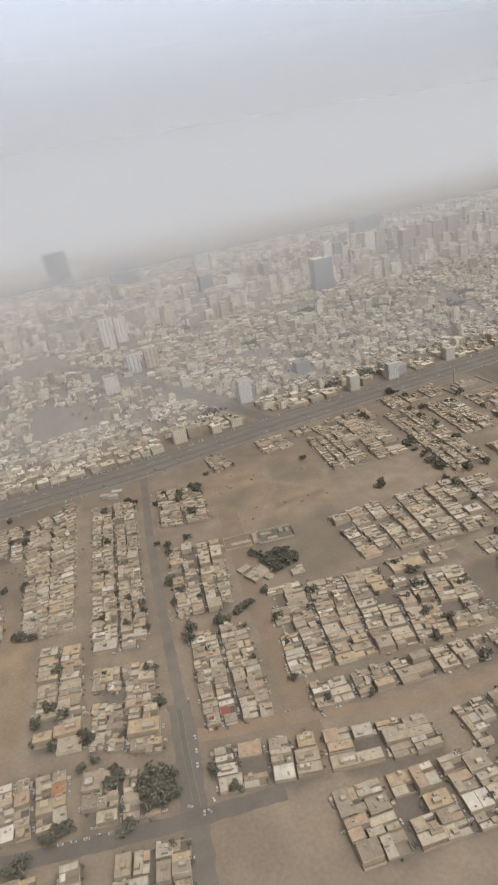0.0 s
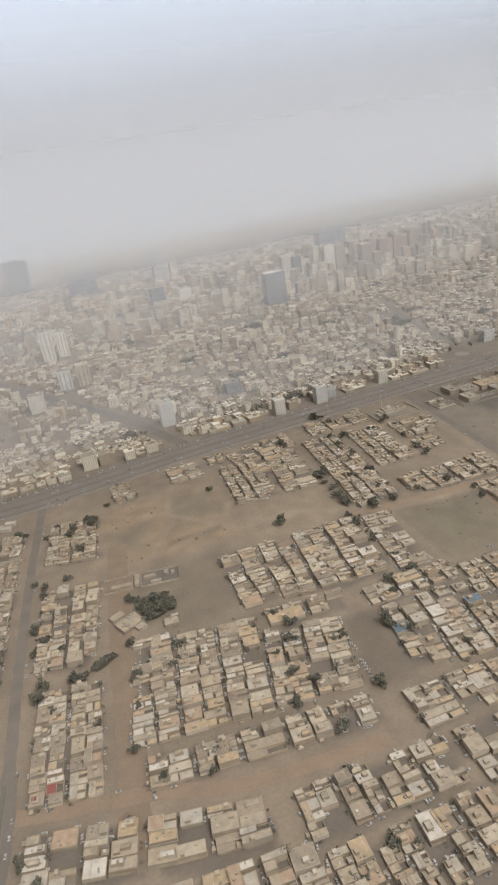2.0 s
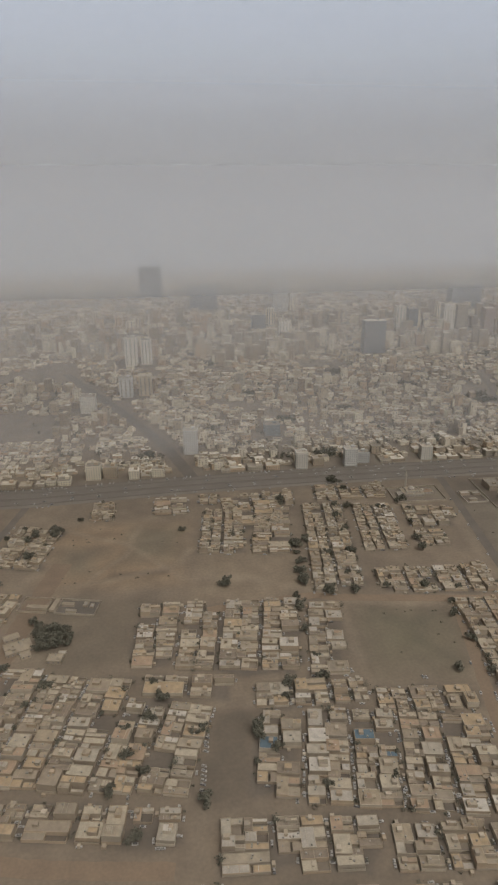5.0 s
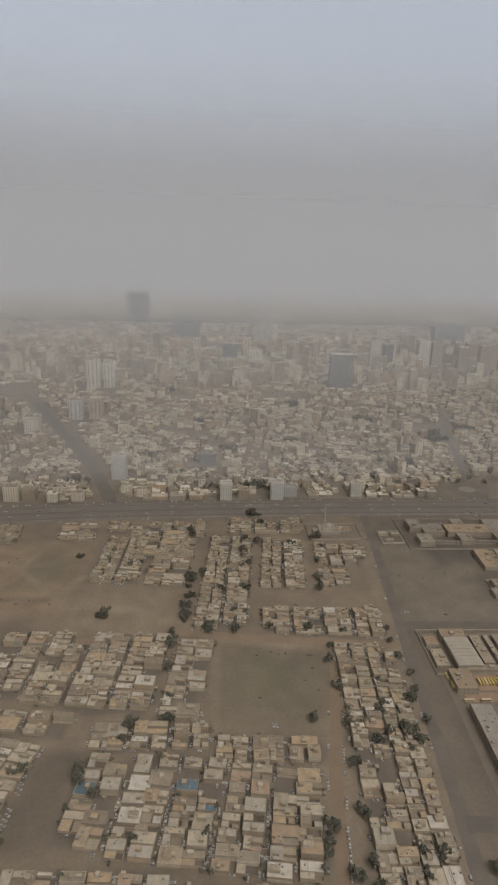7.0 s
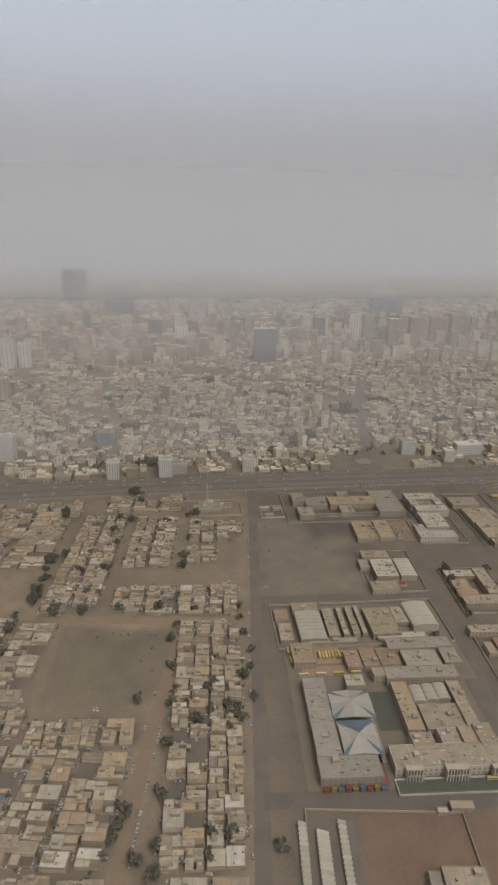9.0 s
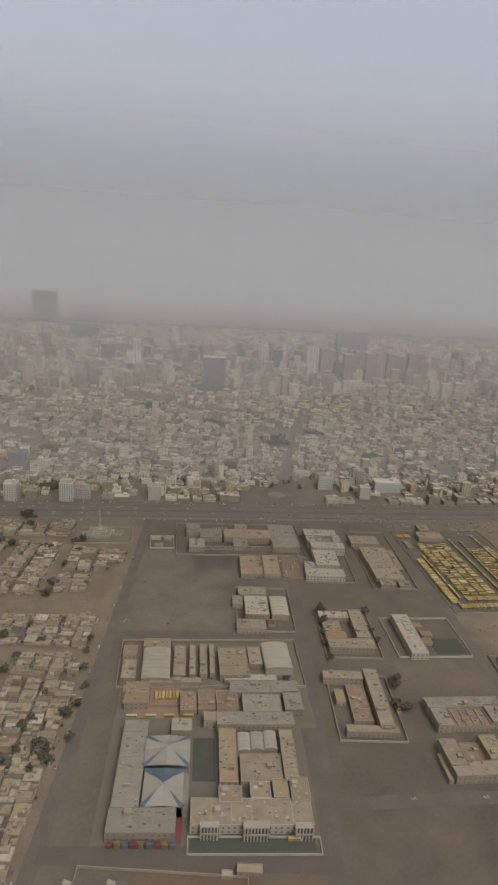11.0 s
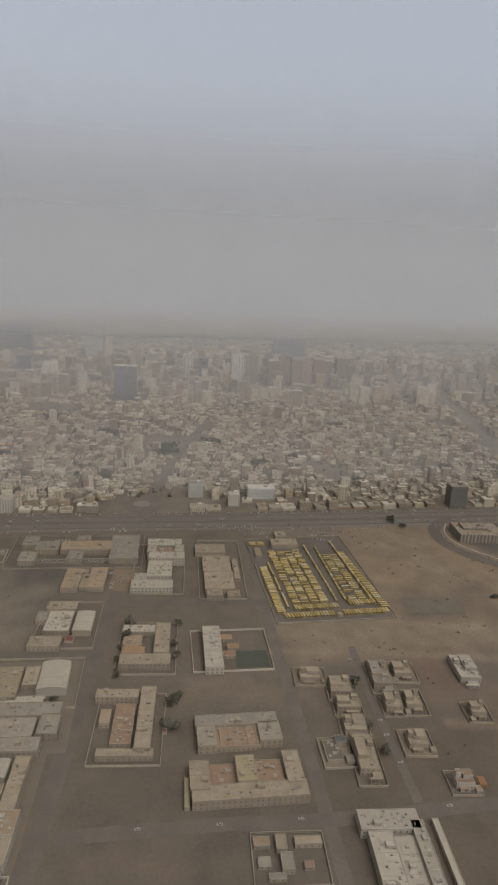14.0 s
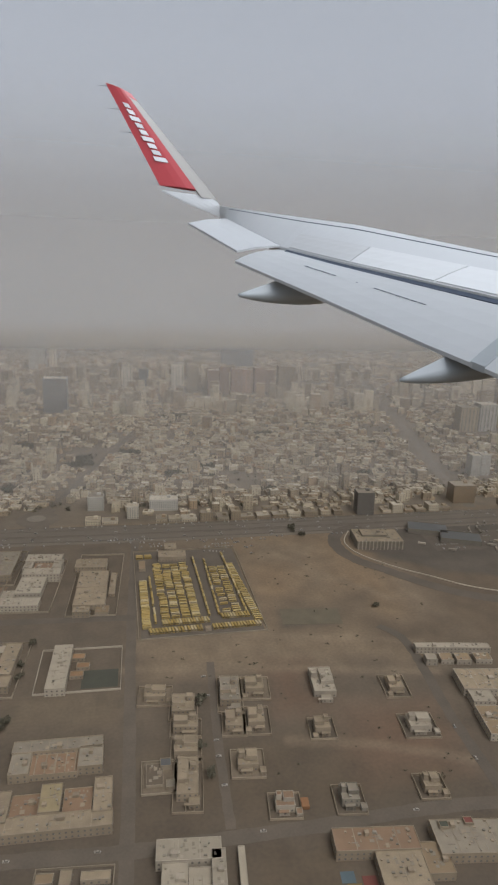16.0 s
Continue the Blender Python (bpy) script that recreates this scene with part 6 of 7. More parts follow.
SPOTS += [(96, 600), (100, 640), (38, 590), (58, 575), (120, 700), (150, 545), (128, 540), (96, 545), (90, 530), (-52, 560), (-46, 500), (-60, 470), (40, 520), (52, 640), (112, 730), (70, 860), (108, 868), (-44, 850), (-60, 930), (200, 850), (160, 860)]
SPOTS = [(212 + 7 * i + rng.uniform(-3, 3), 592 + 11 * j + rng.uniform(-4, 4)) for i in range(6) for j in range(3) if rng.random() < 0.75] + [(6 + 6 * i + rng.uniform(-2, 2), 372 + 8 * j + rng.uniform(-3, 3)) for i in range(4) for j in range(3) if rng.random() < 0.7] + [(150 + 6 * i, 545 + 2 * i) for i in range(4)] + SPOTS
for line, off, gap in (([(190, 560), (160, 430)], 0, 26), ([(500, 505), (505, 640)], -6, 30), ([(676, 330), (712, 600)], 0, 34), ([(740, 330), (752, 600)], -10, 28), ([(615, 640), (700, 622)], -6, 30), ([(690, 720), (720, 860)], -4, 34), ([(640, 320), (672, 600)], -3, 40), ([(930, 480), (945, 560)], -3, 22), ([(995, 580), (1010, 660)], -3, 18), ([(1052, 580), (1062, 660)], 0, 18), ([(1040, 470), (1050, 540)], 2, 20), ([(1214, 420), (1222, 540)], 4, 26), ([(560, 640), (600, 860)], 8, 40), ([(300, 400), (345, 500)], -2, 32)):
    pts = smooth(line, gap)
    SPOTS += [(x + off + rng.uniform(-3, 3), y + rng.uniform(-5, 5)) for x, y in pts if rng.random() < 0.75]
for hx, hy, hw, hd, turn, seed in HOUSES:
    if random.Random(seed + 1).random() < 0.03:
        SPOTS.append((hx + hw * 0.5 * math.cos(turn), hy + hd * 0.45))
for i in range(120):
    x, y = rng.uniform(-200, 2200), rng.uniform(1050, 1750)
    if not near_avenue(x, y, 2):
        SPOTS.append((x, y))
for x, y in SPOTS[:300]:
    k = rng.uniform(0.6, 1.1) * (1.35 if y < 420 and x < 60 or 225 < x < 285 and 595 < y < 630 else 1.0)
    copy_thing(rng.choice(models), pose(K * x, K * y, 0, 0, 0, rng.uniform(0, 360)) @ Matrix.Scale(k, 4))


# ---- cars and low bushes along the edges of the plots ----
plots = {}
for hx, hy, hw, hd, turn, seed in HOUSES:
    plots.setdefault((int(hx // 25), int(hy // 25)), []).append((hx, hy, max(hw, hd)))


def in_plot(x, y):
    for i in (-1, 0, 1):
        for j in (-1, 0, 1):
            for a, b, w in plots.get((int(x // 25) + i, int(y // 25) + j), ()):
                if math.hypot(x - a, y - b) < w * 0.56:
                    return True
    return False


rng = random.Random(77)
kerbside, bushes = Solid(), Solid()


def plain_car(x, y, turn):
    q = Solid()
    rounded(q, 1.9, 4.6, 0.25, 0.95, 0, 0.16)
    q.box(0, 0.25, 1.6, 2.3, 0.9, 1.4, 0, 1, 0.8)
    q.box(0, 0.25, 1.34, 1.9, 1.38, 1.46, 0, 0)
    for u in (-0.85, 0.85):
        for v in (-1.45, 1.45):
            q.box(u, v, 0.2, 0.62, 0.0, 0.62, 0, 2)
    merge(kerbside, q, x, y, radians(turn))


# traffic and parked rows along the main road and in the open lots
cars[:] = []
for off, gap, chance, turn in ((-9, 40, 0.4, 0), (-15, 46, 0.4, 0), (9, 40, 0.4, 180), (15, 44, 0.4, 180), (-28, 30, 0.4, 0), (28, 26, 0.4, 180), (34, 5, 0.35, 88), (-35, 8, 0.22, 92)):
    along(MAIN, off, gap, chance, turn)
for x0, y0, x1, y1, chance in ((1640, 835, 1790, 835, 0.5), (1640, 850, 1790, 850, 0.55), (1645, 872, 1790, 872, 0.5), (1650, 890, 1790, 890, 0.6), (1180, 905, 1240, 905, 0.6), (1290, 890, 1330, 890, 0.6), (1290, 902, 1340, 902, 0.5), (1232, 400, 1238, 590, 0.12), (1300, 900, 1345, 905, 0.4), (1345, 840, 1360, 900, 0.12), (985, 735, 985, 800, 0.5), (890, 905, 960, 905, 0.4), (1120, 938, 1215, 933, 0.75), (1180, 923, 1205, 921, 0.7), (1275, 919, 1335, 917, 0.6), (1280, 880, 1312, 872, 0.7), (1284, 894, 1320, 888, 0.6), (980, 941, 1010, 940, 0.8), (1360, 915, 1384, 910, 0.4)):
    along([(x0, y0), (x1, y1)], 0, 4.2, chance, 90)
for x, y, turn in cars:
    if -400 < x < 2300:
        plain_car(x, y, turn)
for hx, hy, hw, hd, turn, seed in HOUSES:
    c, s = math.cos(turn), math.sin(turn)
    for a, b, face in ((0, -1, 90), (0, 1, 90), (-1, 0, 0), (1, 0, 0)):
        for _ in range(2):
            slide = rng.uniform(-0.4, 0.4)
            px, py = a * (hw / 2 + 2.2) + (slide * hw if a == 0 else 0), b * (hd / 2 + 2.2) + (slide * hd if b == 0 else 0)
            x, y = hx + px * c - py * s, hy + px * s + py * c
            if in_plot(x, y):
                continue
            p = rng.random()
            q = Solid()
            if p < 0.34:
                rounded(q, 1.9, 4.6, 0.25, 0.95, 0, 0.16)
                q.box(0, 0.25, 1.6, 2.3, 0.9, 1.4, 0, 1, 0.8)
                q.box(0, 0.25, 1.34, 1.9, 1.38, 1.46, 0, 0)
                for u in (-0.85, 0.85):
                    for v in (-1.45, 1.45):
                        q.box(u, v, 0.2, 0.62, 0.0, 0.62, 0, 2)
                merge(kerbside, q, x, y, turn + radians(face + rng.uniform(-8, 8) + (90 if rng.random() < 0.25 else 0)))
            elif p < 0.54:
                r = rng.uniform(0.8, 2.2) * (1.6 if rng.random() < 0.25 else 1)
                for _ in range(int(16 + 10 * r)):
                    u = Vector((rng.gauss(0, 0.45) * r, rng.gauss(0, 0.45) * r, r * rng.uniform(0.1, 1.5)))
                    g, m = Vector((rng.gauss(0, 1), rng.gauss(0, 1), rng.gauss(0, 0.6))).normalized(), Vector((rng.gauss(0, 1), rng.gauss(0, 1), rng.gauss(0, 1))).normalized()
                    n, k = g.cross(m).normalized(), rng.uniform(0.3, 0.6)
                    q.add([tuple(u + g * k), tuple(u + n * k), tuple(u - g * k), tuple(u - n * k)], [(0, 1, 2), (0, 2, 3)])
                merge(bushes, q, x, y, 0)
            elif p < 0.6:
                q.shell(0, 0, rng.uniform(2, 3.5), rng.uniform(2, 4), -0.1, rng.uniform(2.0, 2.6), 0.15, 0.2, 0, 3)
                merge(kerbside, q, x, y, turn)
stuff("street_side_clutter", kerbside, [M_CAR, M_PANE, M_RUBBER, M_WALL], "further parked cars and small sheds along the house walls", "street clutter")
# scrub on the open plots
for x0, y0, x1, y1, count in ((1340, 640, 1560, 930, 70), (1180, 570, 1470, 650, 40), (1260, 395, 1450, 560, 60), (210, 700, 370, 850, 40), (-90, 480, 40, 900, 50), (800, 640, 930, 820, 24), (540, 490, 670, 610, 24)):
    for _ in range(count):
        x, y = rng.uniform(x0, x1), rng.uniform(y0, y1)
        if noise.noise(Vector((x * 0.02, y * 0.02, 5))) < -0.05 or in_plot(x, y):
            continue
        r = rng.uniform(0.4, 1.3) * (1.7 if rng.random() < 0.15 else 1)
        for _ in range(int(12 + 10 * r)):
            u = Vector((rng.gauss(0, 0.8) * r, rng.gauss(0, 0.6) * r, r * rng.uniform(0.05, 0.9)))
            g, m = Vector((rng.gauss(0, 1), rng.gauss(0, 1), rng.gauss(0, 0.6))).normalized(), Vector((rng.gauss(0, 1), rng.gauss(0, 1), rng.gauss(0, 1))).normalized()
            n, k = g.cross(m).normalized(), rng.uniform(0.25, 0.6)
            p = Vector((x, y, 0)) + u
            bushes.add([tuple(p + g * k), tuple(p + n * k), tuple(p - g * k), tuple(p - n * k)], [(0, 1, 2), (0, 2, 3)])
# yard trees of the low houses
for hx, hy, hw, hd, turn, seed in HOUSES:
    if rng.random() < 0.13:
        r = rng.uniform(1.6, 3.8)
        x, y = hx + rng.choice((-0.5, 0.5)) * hw + rng.uniform(-1, 1), hy + rng.uniform(-0.5, 0.5) * hd
        for _ in range(70):
            u = Vector((rng.gauss(0, 0.5) * r, rng.gauss(0, 0.5) * r, 1.2 + r * rng.uniform(0.2, 1.8)))
            g, m = Vector((rng.gauss(0, 1), rng.gauss(0, 1), rng.gauss(0, 0.6))).normalized(), Vector((rng.gauss(0, 1), rng.gauss(0, 1), rng.gauss(0, 1))).normalized()
            n, k = g.cross(m).normalized(), rng.uniform(0.4, 0.9)
            p = Vector((x, y, 0)) + u
            bushes.add([tuple(p + g * k), tuple(p + n * k), tuple(p - g * k), tuple(p - n * k)], [(0, 1, 2), (0, 2, 3)])
# trees in the lanes of the far town
for i in range(2800):
    y = 1060 + 1300 * rng.random() ** 1.3
    x = rng.uniform(-250 - 0.4 * (y - 1000), 2100 + 0.5 * (y - 1000))
    if noise.noise(Vector((x * 0.008, y * 0.008, 21))) < -0.02 or near_avenue(x, y, 2):
        continue
    r = rng.uniform(2.0, 4.5)
    for _ in range(34):
        u = Vector((rng.gauss(0, 0.5) * r, rng.gauss(0, 0.5) * r, r * rng.uniform(0.4, 2.2)))
        g, m = Vector((rng.gauss(0, 1), rng.gauss(0, 1), rng.gauss(0, 0.6))).normalized(), Vector((rng.gauss(0, 1), rng.gauss(0, 1), rng.gauss(0, 1))).normalized()
        n, k = g.cross(m).normalized(), rng.uniform(0.7, 1.5)
        p = Vector((x, y, 0)) + u
        bushes.add([tuple(p + g * k), tuple(p + n * k), tuple(p - g * k), tuple(p - n * k)], [(0, 1, 2), (0, 2, 3)])
# tree groves among the town blocks
for x, y, r in ((1080, 1335, 13), (1281, 1252, 14), (1355, 1288, 13), (1108, 1336, 10), (1198, 1419, 16), (1538, 1554, 18), (1678, 1644, 16), (646, 1071, 16), (577, 1485, 14), (969, 1490, 18), (835, 1645, 20), (614, 1274, 14), (1092, 1377, 14), (969, 1189, 12), (760, 1330, 12), (452, 1240, 12), (1450, 1130, 12), (880, 1110, 10), (330, 1120, 10), (1660, 1210, 12), (520, 1800, 22), (1330, 1780, 22), (1840, 1900, 24)):
    for _ in range(int(3.2 * r)):
        a, b, c = x + rng.gauss(0, 0.7) * r, y + rng.gauss(0, 0.5) * r, rng.uniform(2.2, 4.2)
        for _ in range(36):
            u = Vector((rng.gauss(0, 0.5) * c, rng.gauss(0, 0.5) * c, c * rng.uniform(0.5, 2.4)))
            g, m = Vector((rng.gauss(0, 1), rng.gauss(0, 1), rng.gauss(0, 0.6))).normalized(), Vector((rng.gauss(0, 1), rng.gauss(0, 1), rng.gauss(0, 1))).normalized()
            n, k = g.cross(m).normalized(), rng.uniform(0.8, 1.6)
            p = Vector((a, b, 0)) + u
            bushes.add([tuple(p + g * k), tuple(p + n * k), tuple(p - g * k), tuple(p - n * k)], [(0, 1, 2), (0, 2, 3)])
stuff("bushes", bushes, M_LEAF, "dusty bushes and small trees along walls and lanes", "bushes")



# ---- the aircraft's own wing and cabin window, standing where the flight ends; built in plain metres ----
M_WINGSKIN = surface("pale_grey_wing_paint", [(0.485, 0.495, 0.49)], rough=0.4, coarse=0.25, fine=3.0, stain=0.04, bump=0, spec=0.5, dusty=False)
M_WINGPANEL = surface("white_wing_panel", [(0.565, 0.572, 0.562)], rough=0.4, coarse=0.3, fine=4.0, stain=0.04, bump=0, spec=0.5, dusty=False)
M_FAIRING = surface("grey_fairing_paint", [(0.3, 0.32, 0.32)], rough=0.45, coarse=0.4, stain=0.1, bump=0.02, spec=0.5, dusty=False)
M_EDGE = surface("beige_grey_edge_paint", [(0.33, 0.315, 0.285)], rough=0.45, stain=0.05, bump=0, dusty=False)
M_GAP = surface("dark_gap", [(0.06, 0.075, 0.1)], rough=0.6, stain=0.2, bump=0, dusty=False)
M_TAILRED = surface("red_gloss_paint", [(0.42, 0.045, 0.05)], rough=0.3, coarse=0.5, stain=0.08, bump=0, spec=0.5, dusty=False)
M_MARK = surface("white_marking", [(0.7, 0.7, 0.7)], rough=0.4, stain=0.1, bump=0, dusty=False)
M_TRIM = surface("dark_window_trim", [(0.035, 0.04, 0.048)], rough=0.45, coarse=8.0, fine=60.0, stain=0.2, bump=0.02, dusty=False)
END = Vector((K * 1146.2, 0.0, K * 403.3))


def le(y):
    return Vector((2.6 + 0.51 * (15.2 - y), y, float(np.interp(y, [3, 9, 11.45, 15.2], [-0.75, 0.35, 0.83, 1.36]))))


def te(y):
    return Vector((7.2 - 0.3 * y, y, float(np.interp(y, [3, 7.6, 10.9, 12.7, 15.2], [-0.85, -0.23, 0.2, 0.46, 1.15]))))


def flap_te(y):
    return Vector((6.3 - 0.3 * y, y, float(np.interp(y, [3, 6.5, 7.7, 10, 12.7], [-1.7, -1.05, -0.83, -0.36, 0.17]))))


def skin_point(y, u, lift=0.0):
    """On the wing's upper skin: u 0 at the leading edge, 1 at the rear edge of the fixed wing."""
    a, b = le(y), te(y)
    return a.lerp(b, u) + Vector((0, 0, 0.1 * (a - b).length * 4 * u * (1 - u) * 0.55 + lift))


def plate(name, rows, thick, mat, parent, label="", smooth_shade=True):
    """A skin over a grid of points, closed underneath."""
    n, m = len(rows), len(rows[0])
    s = Solid()
    top = [tuple(p) for r in rows for p in r]
    low = [(p[0], p[1], p[2] - thick) for p in top]
    faces = []
    for i in range(n - 1):
        for j in range(m - 1):
            a = i * m + j
            faces += [(a, a + m, a + m + 1, a + 1), (n * m + a, n * m + a + 1, n * m + a + m + 1, n * m + a + m)]
    rim = [(0, j) for j in range(m)] + [(i, m - 1) for i in range(1, n)] + [(n - 1, j) for j in range(m - 2, -1, -1)] + [(i, 0) for i in range(n - 2, 0, -1)]
    for (a, b), (c, d) in zip(rim, rim[1:] + rim[:1]):
        p, q = a * m + b, c * m + d
        faces.append((p, q, n * m + q, n * m + p))
    s.add(top + low, faces)
    ob = part(name, s, mat, parent, label)
    return ob


def spans(y0, y1, n):
    return [y0 + (y1 - y0) * i / n for i in range(n + 1)]


wing = tagged(new("aircraft_wing"), "pale grey airliner wing with lowered flaps and red winglet", "aircraft wing")
wing.matrix_basis = Matrix.Translation(END)
plate("main_skin", [[skin_point(y, u) for u in [0.0, 0.01, 0.02, 0.04, 0.06, 0.1] + [0.14 + 0.86 * i / 22 for i in range(23)]] for y in spans(3.0, 15.2, 24)], 0.16, M_WINGSKIN, wing)
for y0, y1 in ((3.2, 7.2), (7.25, 10.4), (10.45, 12.6), (12.65, 14.9)):
    plate("slat", [[skin_point(y, u, 0.012) + Vector((0.06, 0, -0.02)) for u in (0.0, 0.03, 0.07, 0.12, 0.155)] for y in spans(y0, y1, 8)], 0.02, M_WINGPANEL, wing)
plate("slat_seam", [[skin_point(y, u, 0.008) for u in (0.16, 0.175)] for y in spans(3.2, 14.9, 20)], 0.01, M_GAP, wing)
for y0, y1 in ((4.2, 6.6), (6.64, 8.7), (8.74, 10.6), (10.64, 12.45)):
    plate("spoiler", [[skin_point(y, u, 0.02) for u in (0.6, 0.7, 0.85, 0.985)] for y in spans(y0, y1, 6)], 0.03, M_WINGPANEL, wing)
plate("rear_gap", [[te(y) + Vector((0.02, 0, -0.02)), te(y) + Vector((-0.07, 0, -0.07))] for y in spans(3.2, 12.5, 20)], 0.02, M_GAP, wing)


def flap_row(y):
    a, b = te(y) + Vector((0.0, 0, -0.06)), flap_te(y)
    return [a.lerp(b, u) + Vector((0, 0, 0.1 * 4 * u * (1 - u) * 0.7)) for u in (0, 0.12, 0.3, 0.5, 0.7, 0.88, 1.0)]


plate("flap", [flap_row(y) for y in spans(6.9, 12.7, 14)], 0.05, M_WINGSKIN, wing, "lowered outer flap")
plate("flap", [flap_row(y) for y in spans(3.2, 6.75, 8)], 0.05, M_WINGSKIN, wing, "lowered inner flap")
plate("flap_end_seal", [[p + Vector((0, 0, 0.02)) for p in flap_row(y)] for y in spans(6.72, 6.93, 1)], 0.08, M_FAIRING, wing)
plate("aileron", [[te(y) + Vector((0, 0, 0.01)), te(y).lerp(Vector((6.3 - 0.3 * y, y, te(y).z - 0.06)), 0.5), Vector((6.35 - 0.3 * y, y, te(y).z - 0.12))] for y in spans(12.75, 14.95, 6)], 0.04, M_WINGSKIN, wing)
plate("aileron_seam", [[te(y) + Vector((0.04, 0, 0.012)), te(y) + Vector((0.0, 0, 0.012))] for y in spans(12.8, 14.9, 6)], 0.01, M_GAP, wing)
for y0, y1 in ((8.3, 9.4), (10.3, 11.2), (9.75, 9.85)):
    for i in range(7 if y1 - y0 > 0.5 else 1):
        a = y0 + (y1 - y0) * (i / 7)
        b = a + (y1 - y0) / 7 * 0.72
        plate("stencil_bar", [[flap_row(y)[3] + Vector((0.05, 0, 0.012)), flap_row(y)[3] + Vector((0.0, 0, 0.012))] for y in (a, b)], 0.004, M_GAP, wing, "dark stencilled bar")


def fairing(y, length, tail):
    """A canoe-shaped flap track fairing under the wing, its rear end dropped."""
    s = Solid()
    n, m = 24, 20
    rear = flap_te(y) + Vector((-tail, 0, -0.35))
    front = te(y) + Vector((length, 0, -0.62))
    for i in range(n + 1):
        u = i / n
        c = front.lerp(rear, u)
        low = 0.02 + 0.4 * (1 - u) ** 0.8 * u ** 0.45
        high = 0.02 + 0.6 * (1 - u) * min(1.0, u * 2)
        half = 0.012 + 0.3 * (1 - u) ** 0.85 * u ** 0.4
        for j in range(m):
            a = 2 * math.pi * j / m
            sn = math.sin(a)
            s.v.append((c.x, c.y + half * math.cos(a) * (1 - 0.8 * max(0.0, sn)), c.z + (high * sn if sn > 0 else low * sn)))
    s.f.append(tuple(range(n * m, (n + 1) * m)))
    s.k.append(0)
    for i in range(n):
        for j in range(m):
            s.f.append((i * m + j, i * m + (j + 1) % m, (i + 1) * m + (j + 1) % m, (i + 1) * m + j))
            s.k.append(0)
    shell = part("flap_track_fairing", s, M_FAIRING, wing, "grey canoe-shaped fairing")
    shell.data.polygons.foreach_set("use_smooth", [True] * len(shell.data.polygons))
    q = Solid()
    q.add([tuple(rear + Vector((0.02, -0.01, 0.02))), tuple(rear + Vector((0.02, 0.01, 0.02))), tuple(rear + Vector((-0.3, 0, -0.1)))], [(0, 1, 2), (2, 1, 0)])
    part("static_wick", q, M_GAP, wing)


fairing(11.45, 0.5, 0.55)
fairing(7.35, 0.6, 0.55)
# winglet: swept upright blade with a pale leading edge
ROOT_L, ROOT_T, TOP_L, TOP_T = Vector((2.56, 15.35, 1.5)), Vector((1.39, 15.6, 1.61)), Vector((0.72, 16.25, 3.72)), Vector((0.17, 16.4, 3.93))


def blade(v, u):
    return ROOT_L.lerp(TOP_L, v).lerp(ROOT_T.lerp(TOP_T, v), u)


def upright(name, u0, u1, mat, label, off=0.0, v0=0.0, v1=1.0):
    s = Solid()
    n, m = 10, 4
    side = Vector((0, -1, 0.3)).normalized()
    for k in (1, -1):
        for i in range(n + 1):
            for j in range(m + 1):
                u = u0 + (u1 - u0) * j / m
                p = blade(v0 + (v1 - v0) * i / n, u) + side * k * (0.05 * math.sin(math.pi * min(0.97, max(0.03, u))) + off)
                s.v.append(tuple(p))
    h = (n + 1) * (m + 1)
    for i in range(n):
        for j in range(m):
            a = i * (m + 1) + j
            s.f += [(a, a + 1, a + m + 2, a + m + 1), (h + a, h + a + m + 1, h + a + m + 2, h + a + 1)]
    for i in range(n):
        for j in (0, m):
            a, b = i * (m + 1) + j, (i + 1) * (m + 1) + j
            s.f.append((a, b, h + b, h + a))
    s.k = [0] * len(s.f)
    return part(name, s, mat, wing, label)


upright("winglet_panel", 0.3, 1.0, M_TAILRED, "red painted winglet", v0=0.07)
upright("winglet_leading_edge", 0.0, 0.298, M_EDGE, "pale leading edge of the winglet", v1=0.93)
upright("winglet_tip", 0.0, 0.298, M_TAILRED, "red painted winglet tip", v0=0.932)
plate("winglet_root", [[te(15.2).lerp(le(15.2), u) * (1 - v) + ROOT_T.lerp(ROOT_L, u) * v + (blade(0.07, 1 - u * 0.7) - ROOT_T.lerp(ROOT_L, u)) * max(0, v - 0.6) for u in (0, 0.25, 0.5, 0.75, 1.0)] for v in (0, 0.3, 0.6, 1.0)], 0.03, M_WINGPANEL, wing)
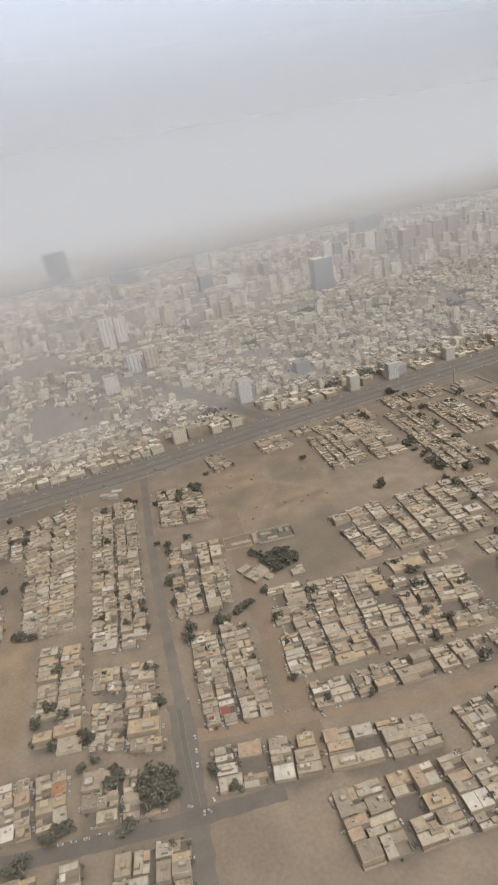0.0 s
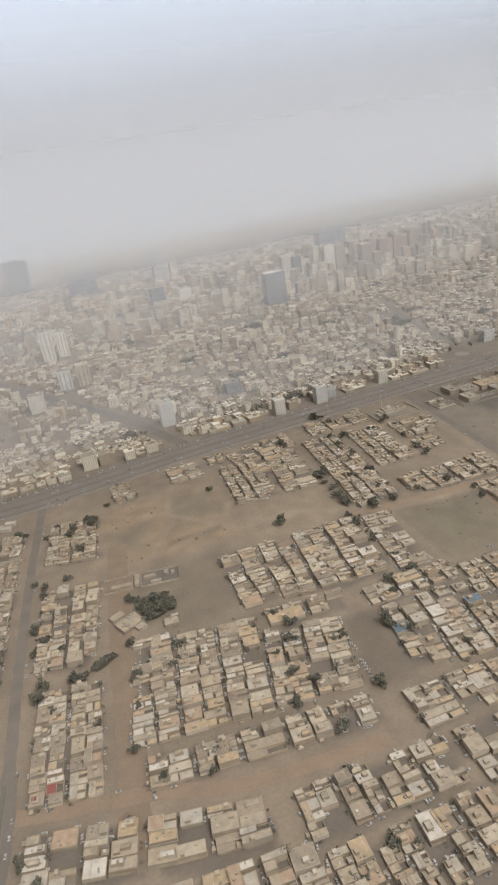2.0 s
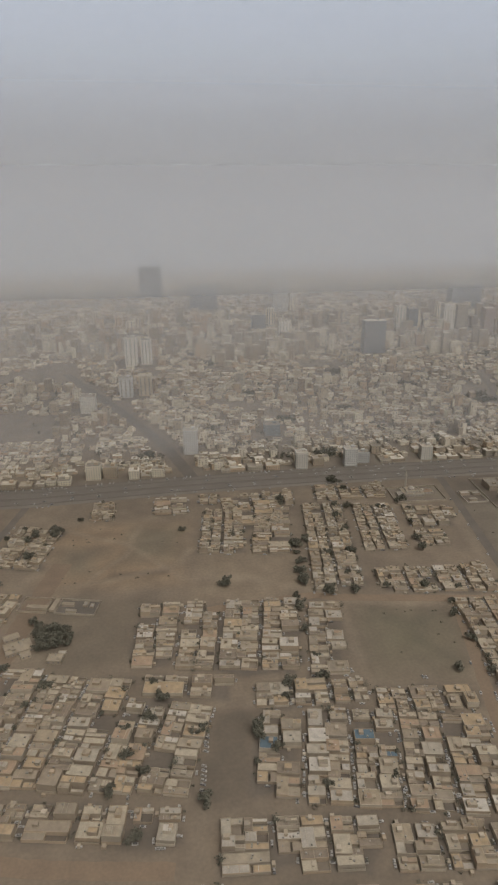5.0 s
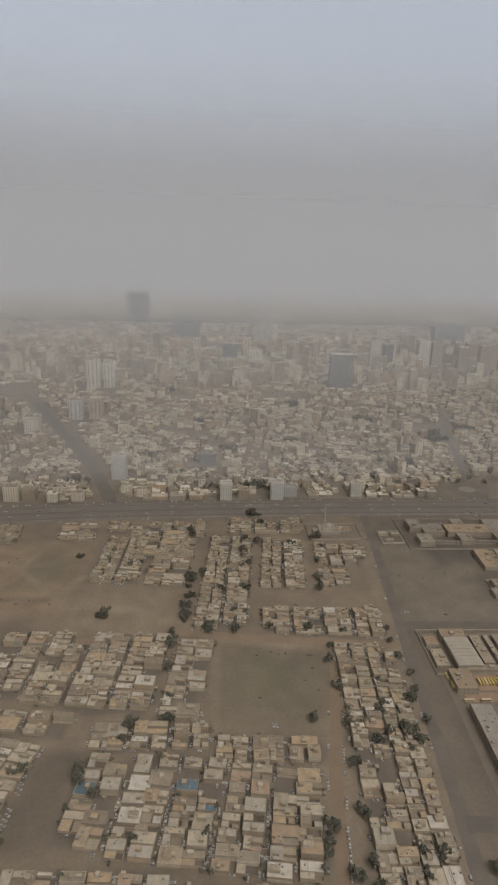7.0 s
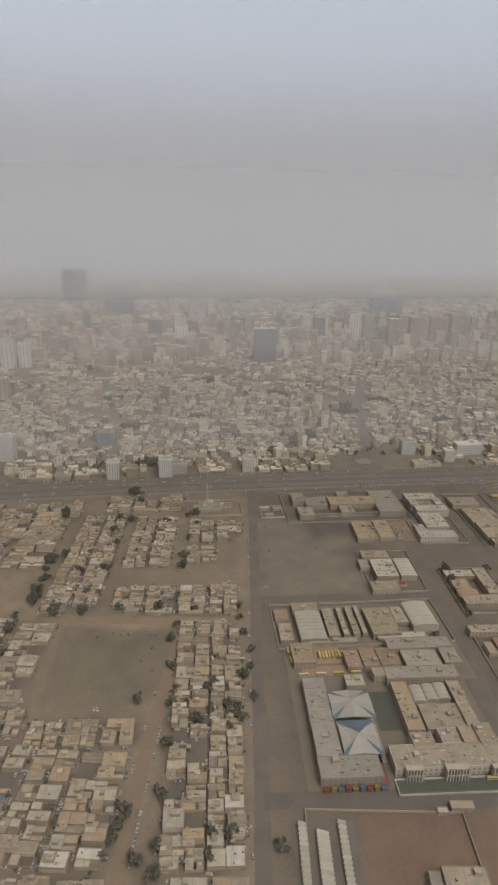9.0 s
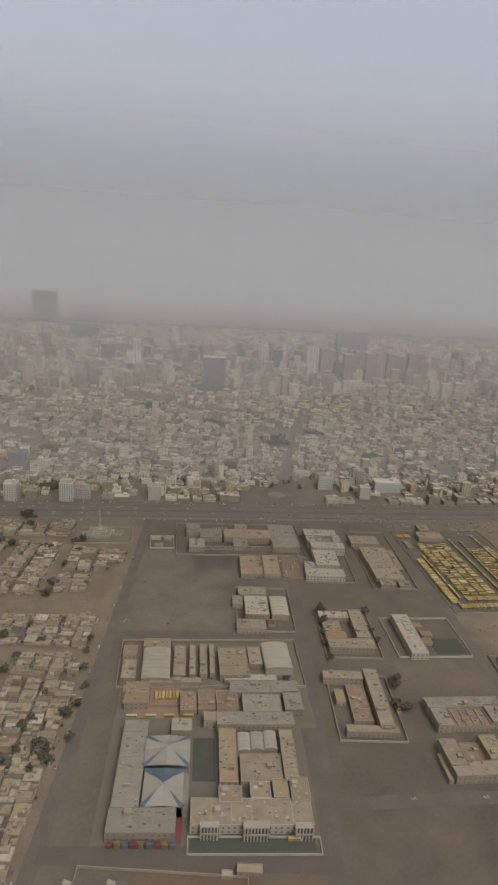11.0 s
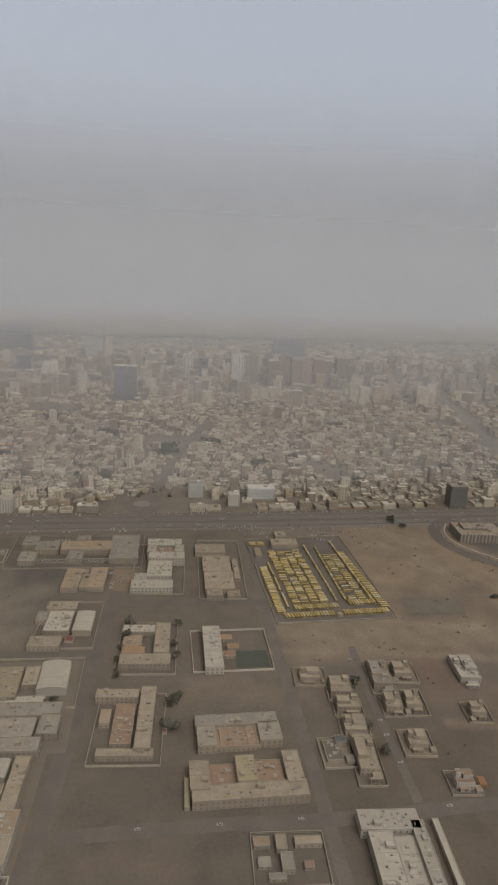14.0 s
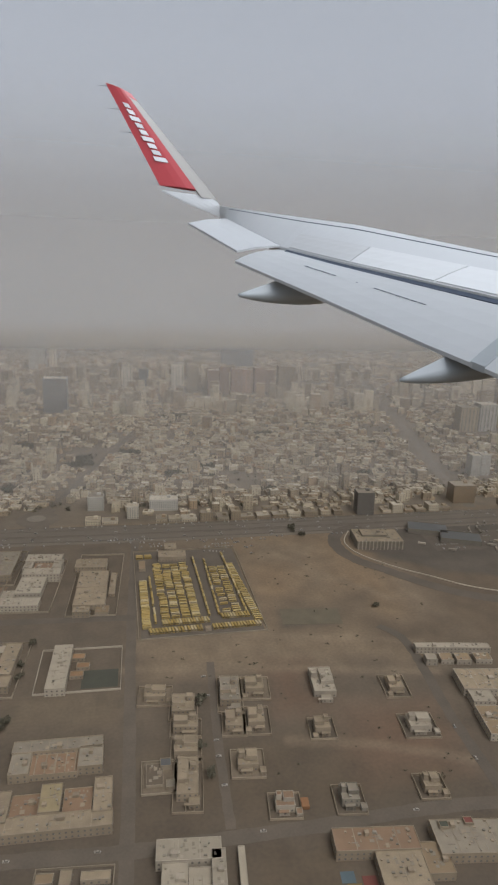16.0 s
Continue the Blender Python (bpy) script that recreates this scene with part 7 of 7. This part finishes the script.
for i in range(9):
    v = 0.3 + 0.062 * i
    c, d = blade(v, 0.66), blade(v + 0.042, 0.66)
    across = (blade(v, 0.84) - blade(v, 0.52)) * (0.9 if i % 3 == 0 else 0.6)
    side = Vector((0, -1, 0.3)).normalized() * 0.062
    q = Solid()
    pts = [c - across / 2, c + across / 2, d + across / 2, d - across / 2]
    q.add([tuple(p + side) for p in pts] + [tuple(p + side * 0.8) for p in pts], [(0, 1, 2, 3), (7, 6, 5, 4), (0, 4, 5, 1), (1, 5, 6, 2), (2, 6, 7, 3), (3, 7, 4, 0)])
    part("livery_bar", q, M_MARK, wing, "plain white livery bar")
for v in (0.97, 0.76, 0.55, 0.3, 0.08):
    a = blade(v, 1.0)
    q = Solid()
    q.add([tuple(a + Vector((0.02, 0, 0.008))), tuple(a + Vector((0.02, 0, -0.008))), tuple(a + Vector((-0.3, 0.02, 0.01)))], [(0, 1, 2), (2, 1, 0)])
    part("static_wick", q, M_GAP, wing)
for y in (13.4, 13.8, 14.2, 14.6):
    a = Vector((6.35 - 0.3 * y, y, te(y).z - 0.12))
    q = Solid()
    q.add([tuple(a + Vector((0.2, 0.015, 0.01))), tuple(a + Vector((0.2, -0.015, 0.01))), tuple(a + Vector((-0.3, 0, 0)))], [(0, 1, 2), (2, 1, 0)])
    part("static_wick", q, M_GAP, wing)
# cabin window surround, outside the view at the end of the flight
window = tagged(new("cabin_window"), "dark grey rounded cabin window surround with a thick seal", "aircraft window")
window.matrix_basis = Matrix.Translation(END + Vector((0.015, 0.09, -0.02)))


def oval(a, b, y, n=40):
    return [(a * math.copysign(abs(math.cos(t)) ** 0.75, math.cos(t)), y, b * math.copysign(abs(math.sin(t)) ** 0.75, math.sin(t))) for t in (2 * math.pi * i / n for i in range(n))]


for name, loops in (("trim_panel", [oval(0.17, 0.23, 0.0), oval(0.3, 0.38, -0.02), oval(0.3, 0.38, 0.02), oval(0.17, 0.23, 0.03)]), ("window_seal", [oval(0.15, 0.21, 0.02), oval(0.171, 0.231, 0.005), oval(0.171, 0.231, 0.045), oval(0.15, 0.21, 0.05)])):
    q = Solid()
    n = len(loops[0])
    q.v = [p for lp in loops for p in lp]
    for r in range(len(loops)):
        for i in range(n):
            a, b = r * n, ((r + 1) % len(loops)) * n
            q.f.append((a + i, a + (i + 1) % n, b + (i + 1) % n, b + i))
            q.k.append(0)
    part(name, q, M_TRIM, window)
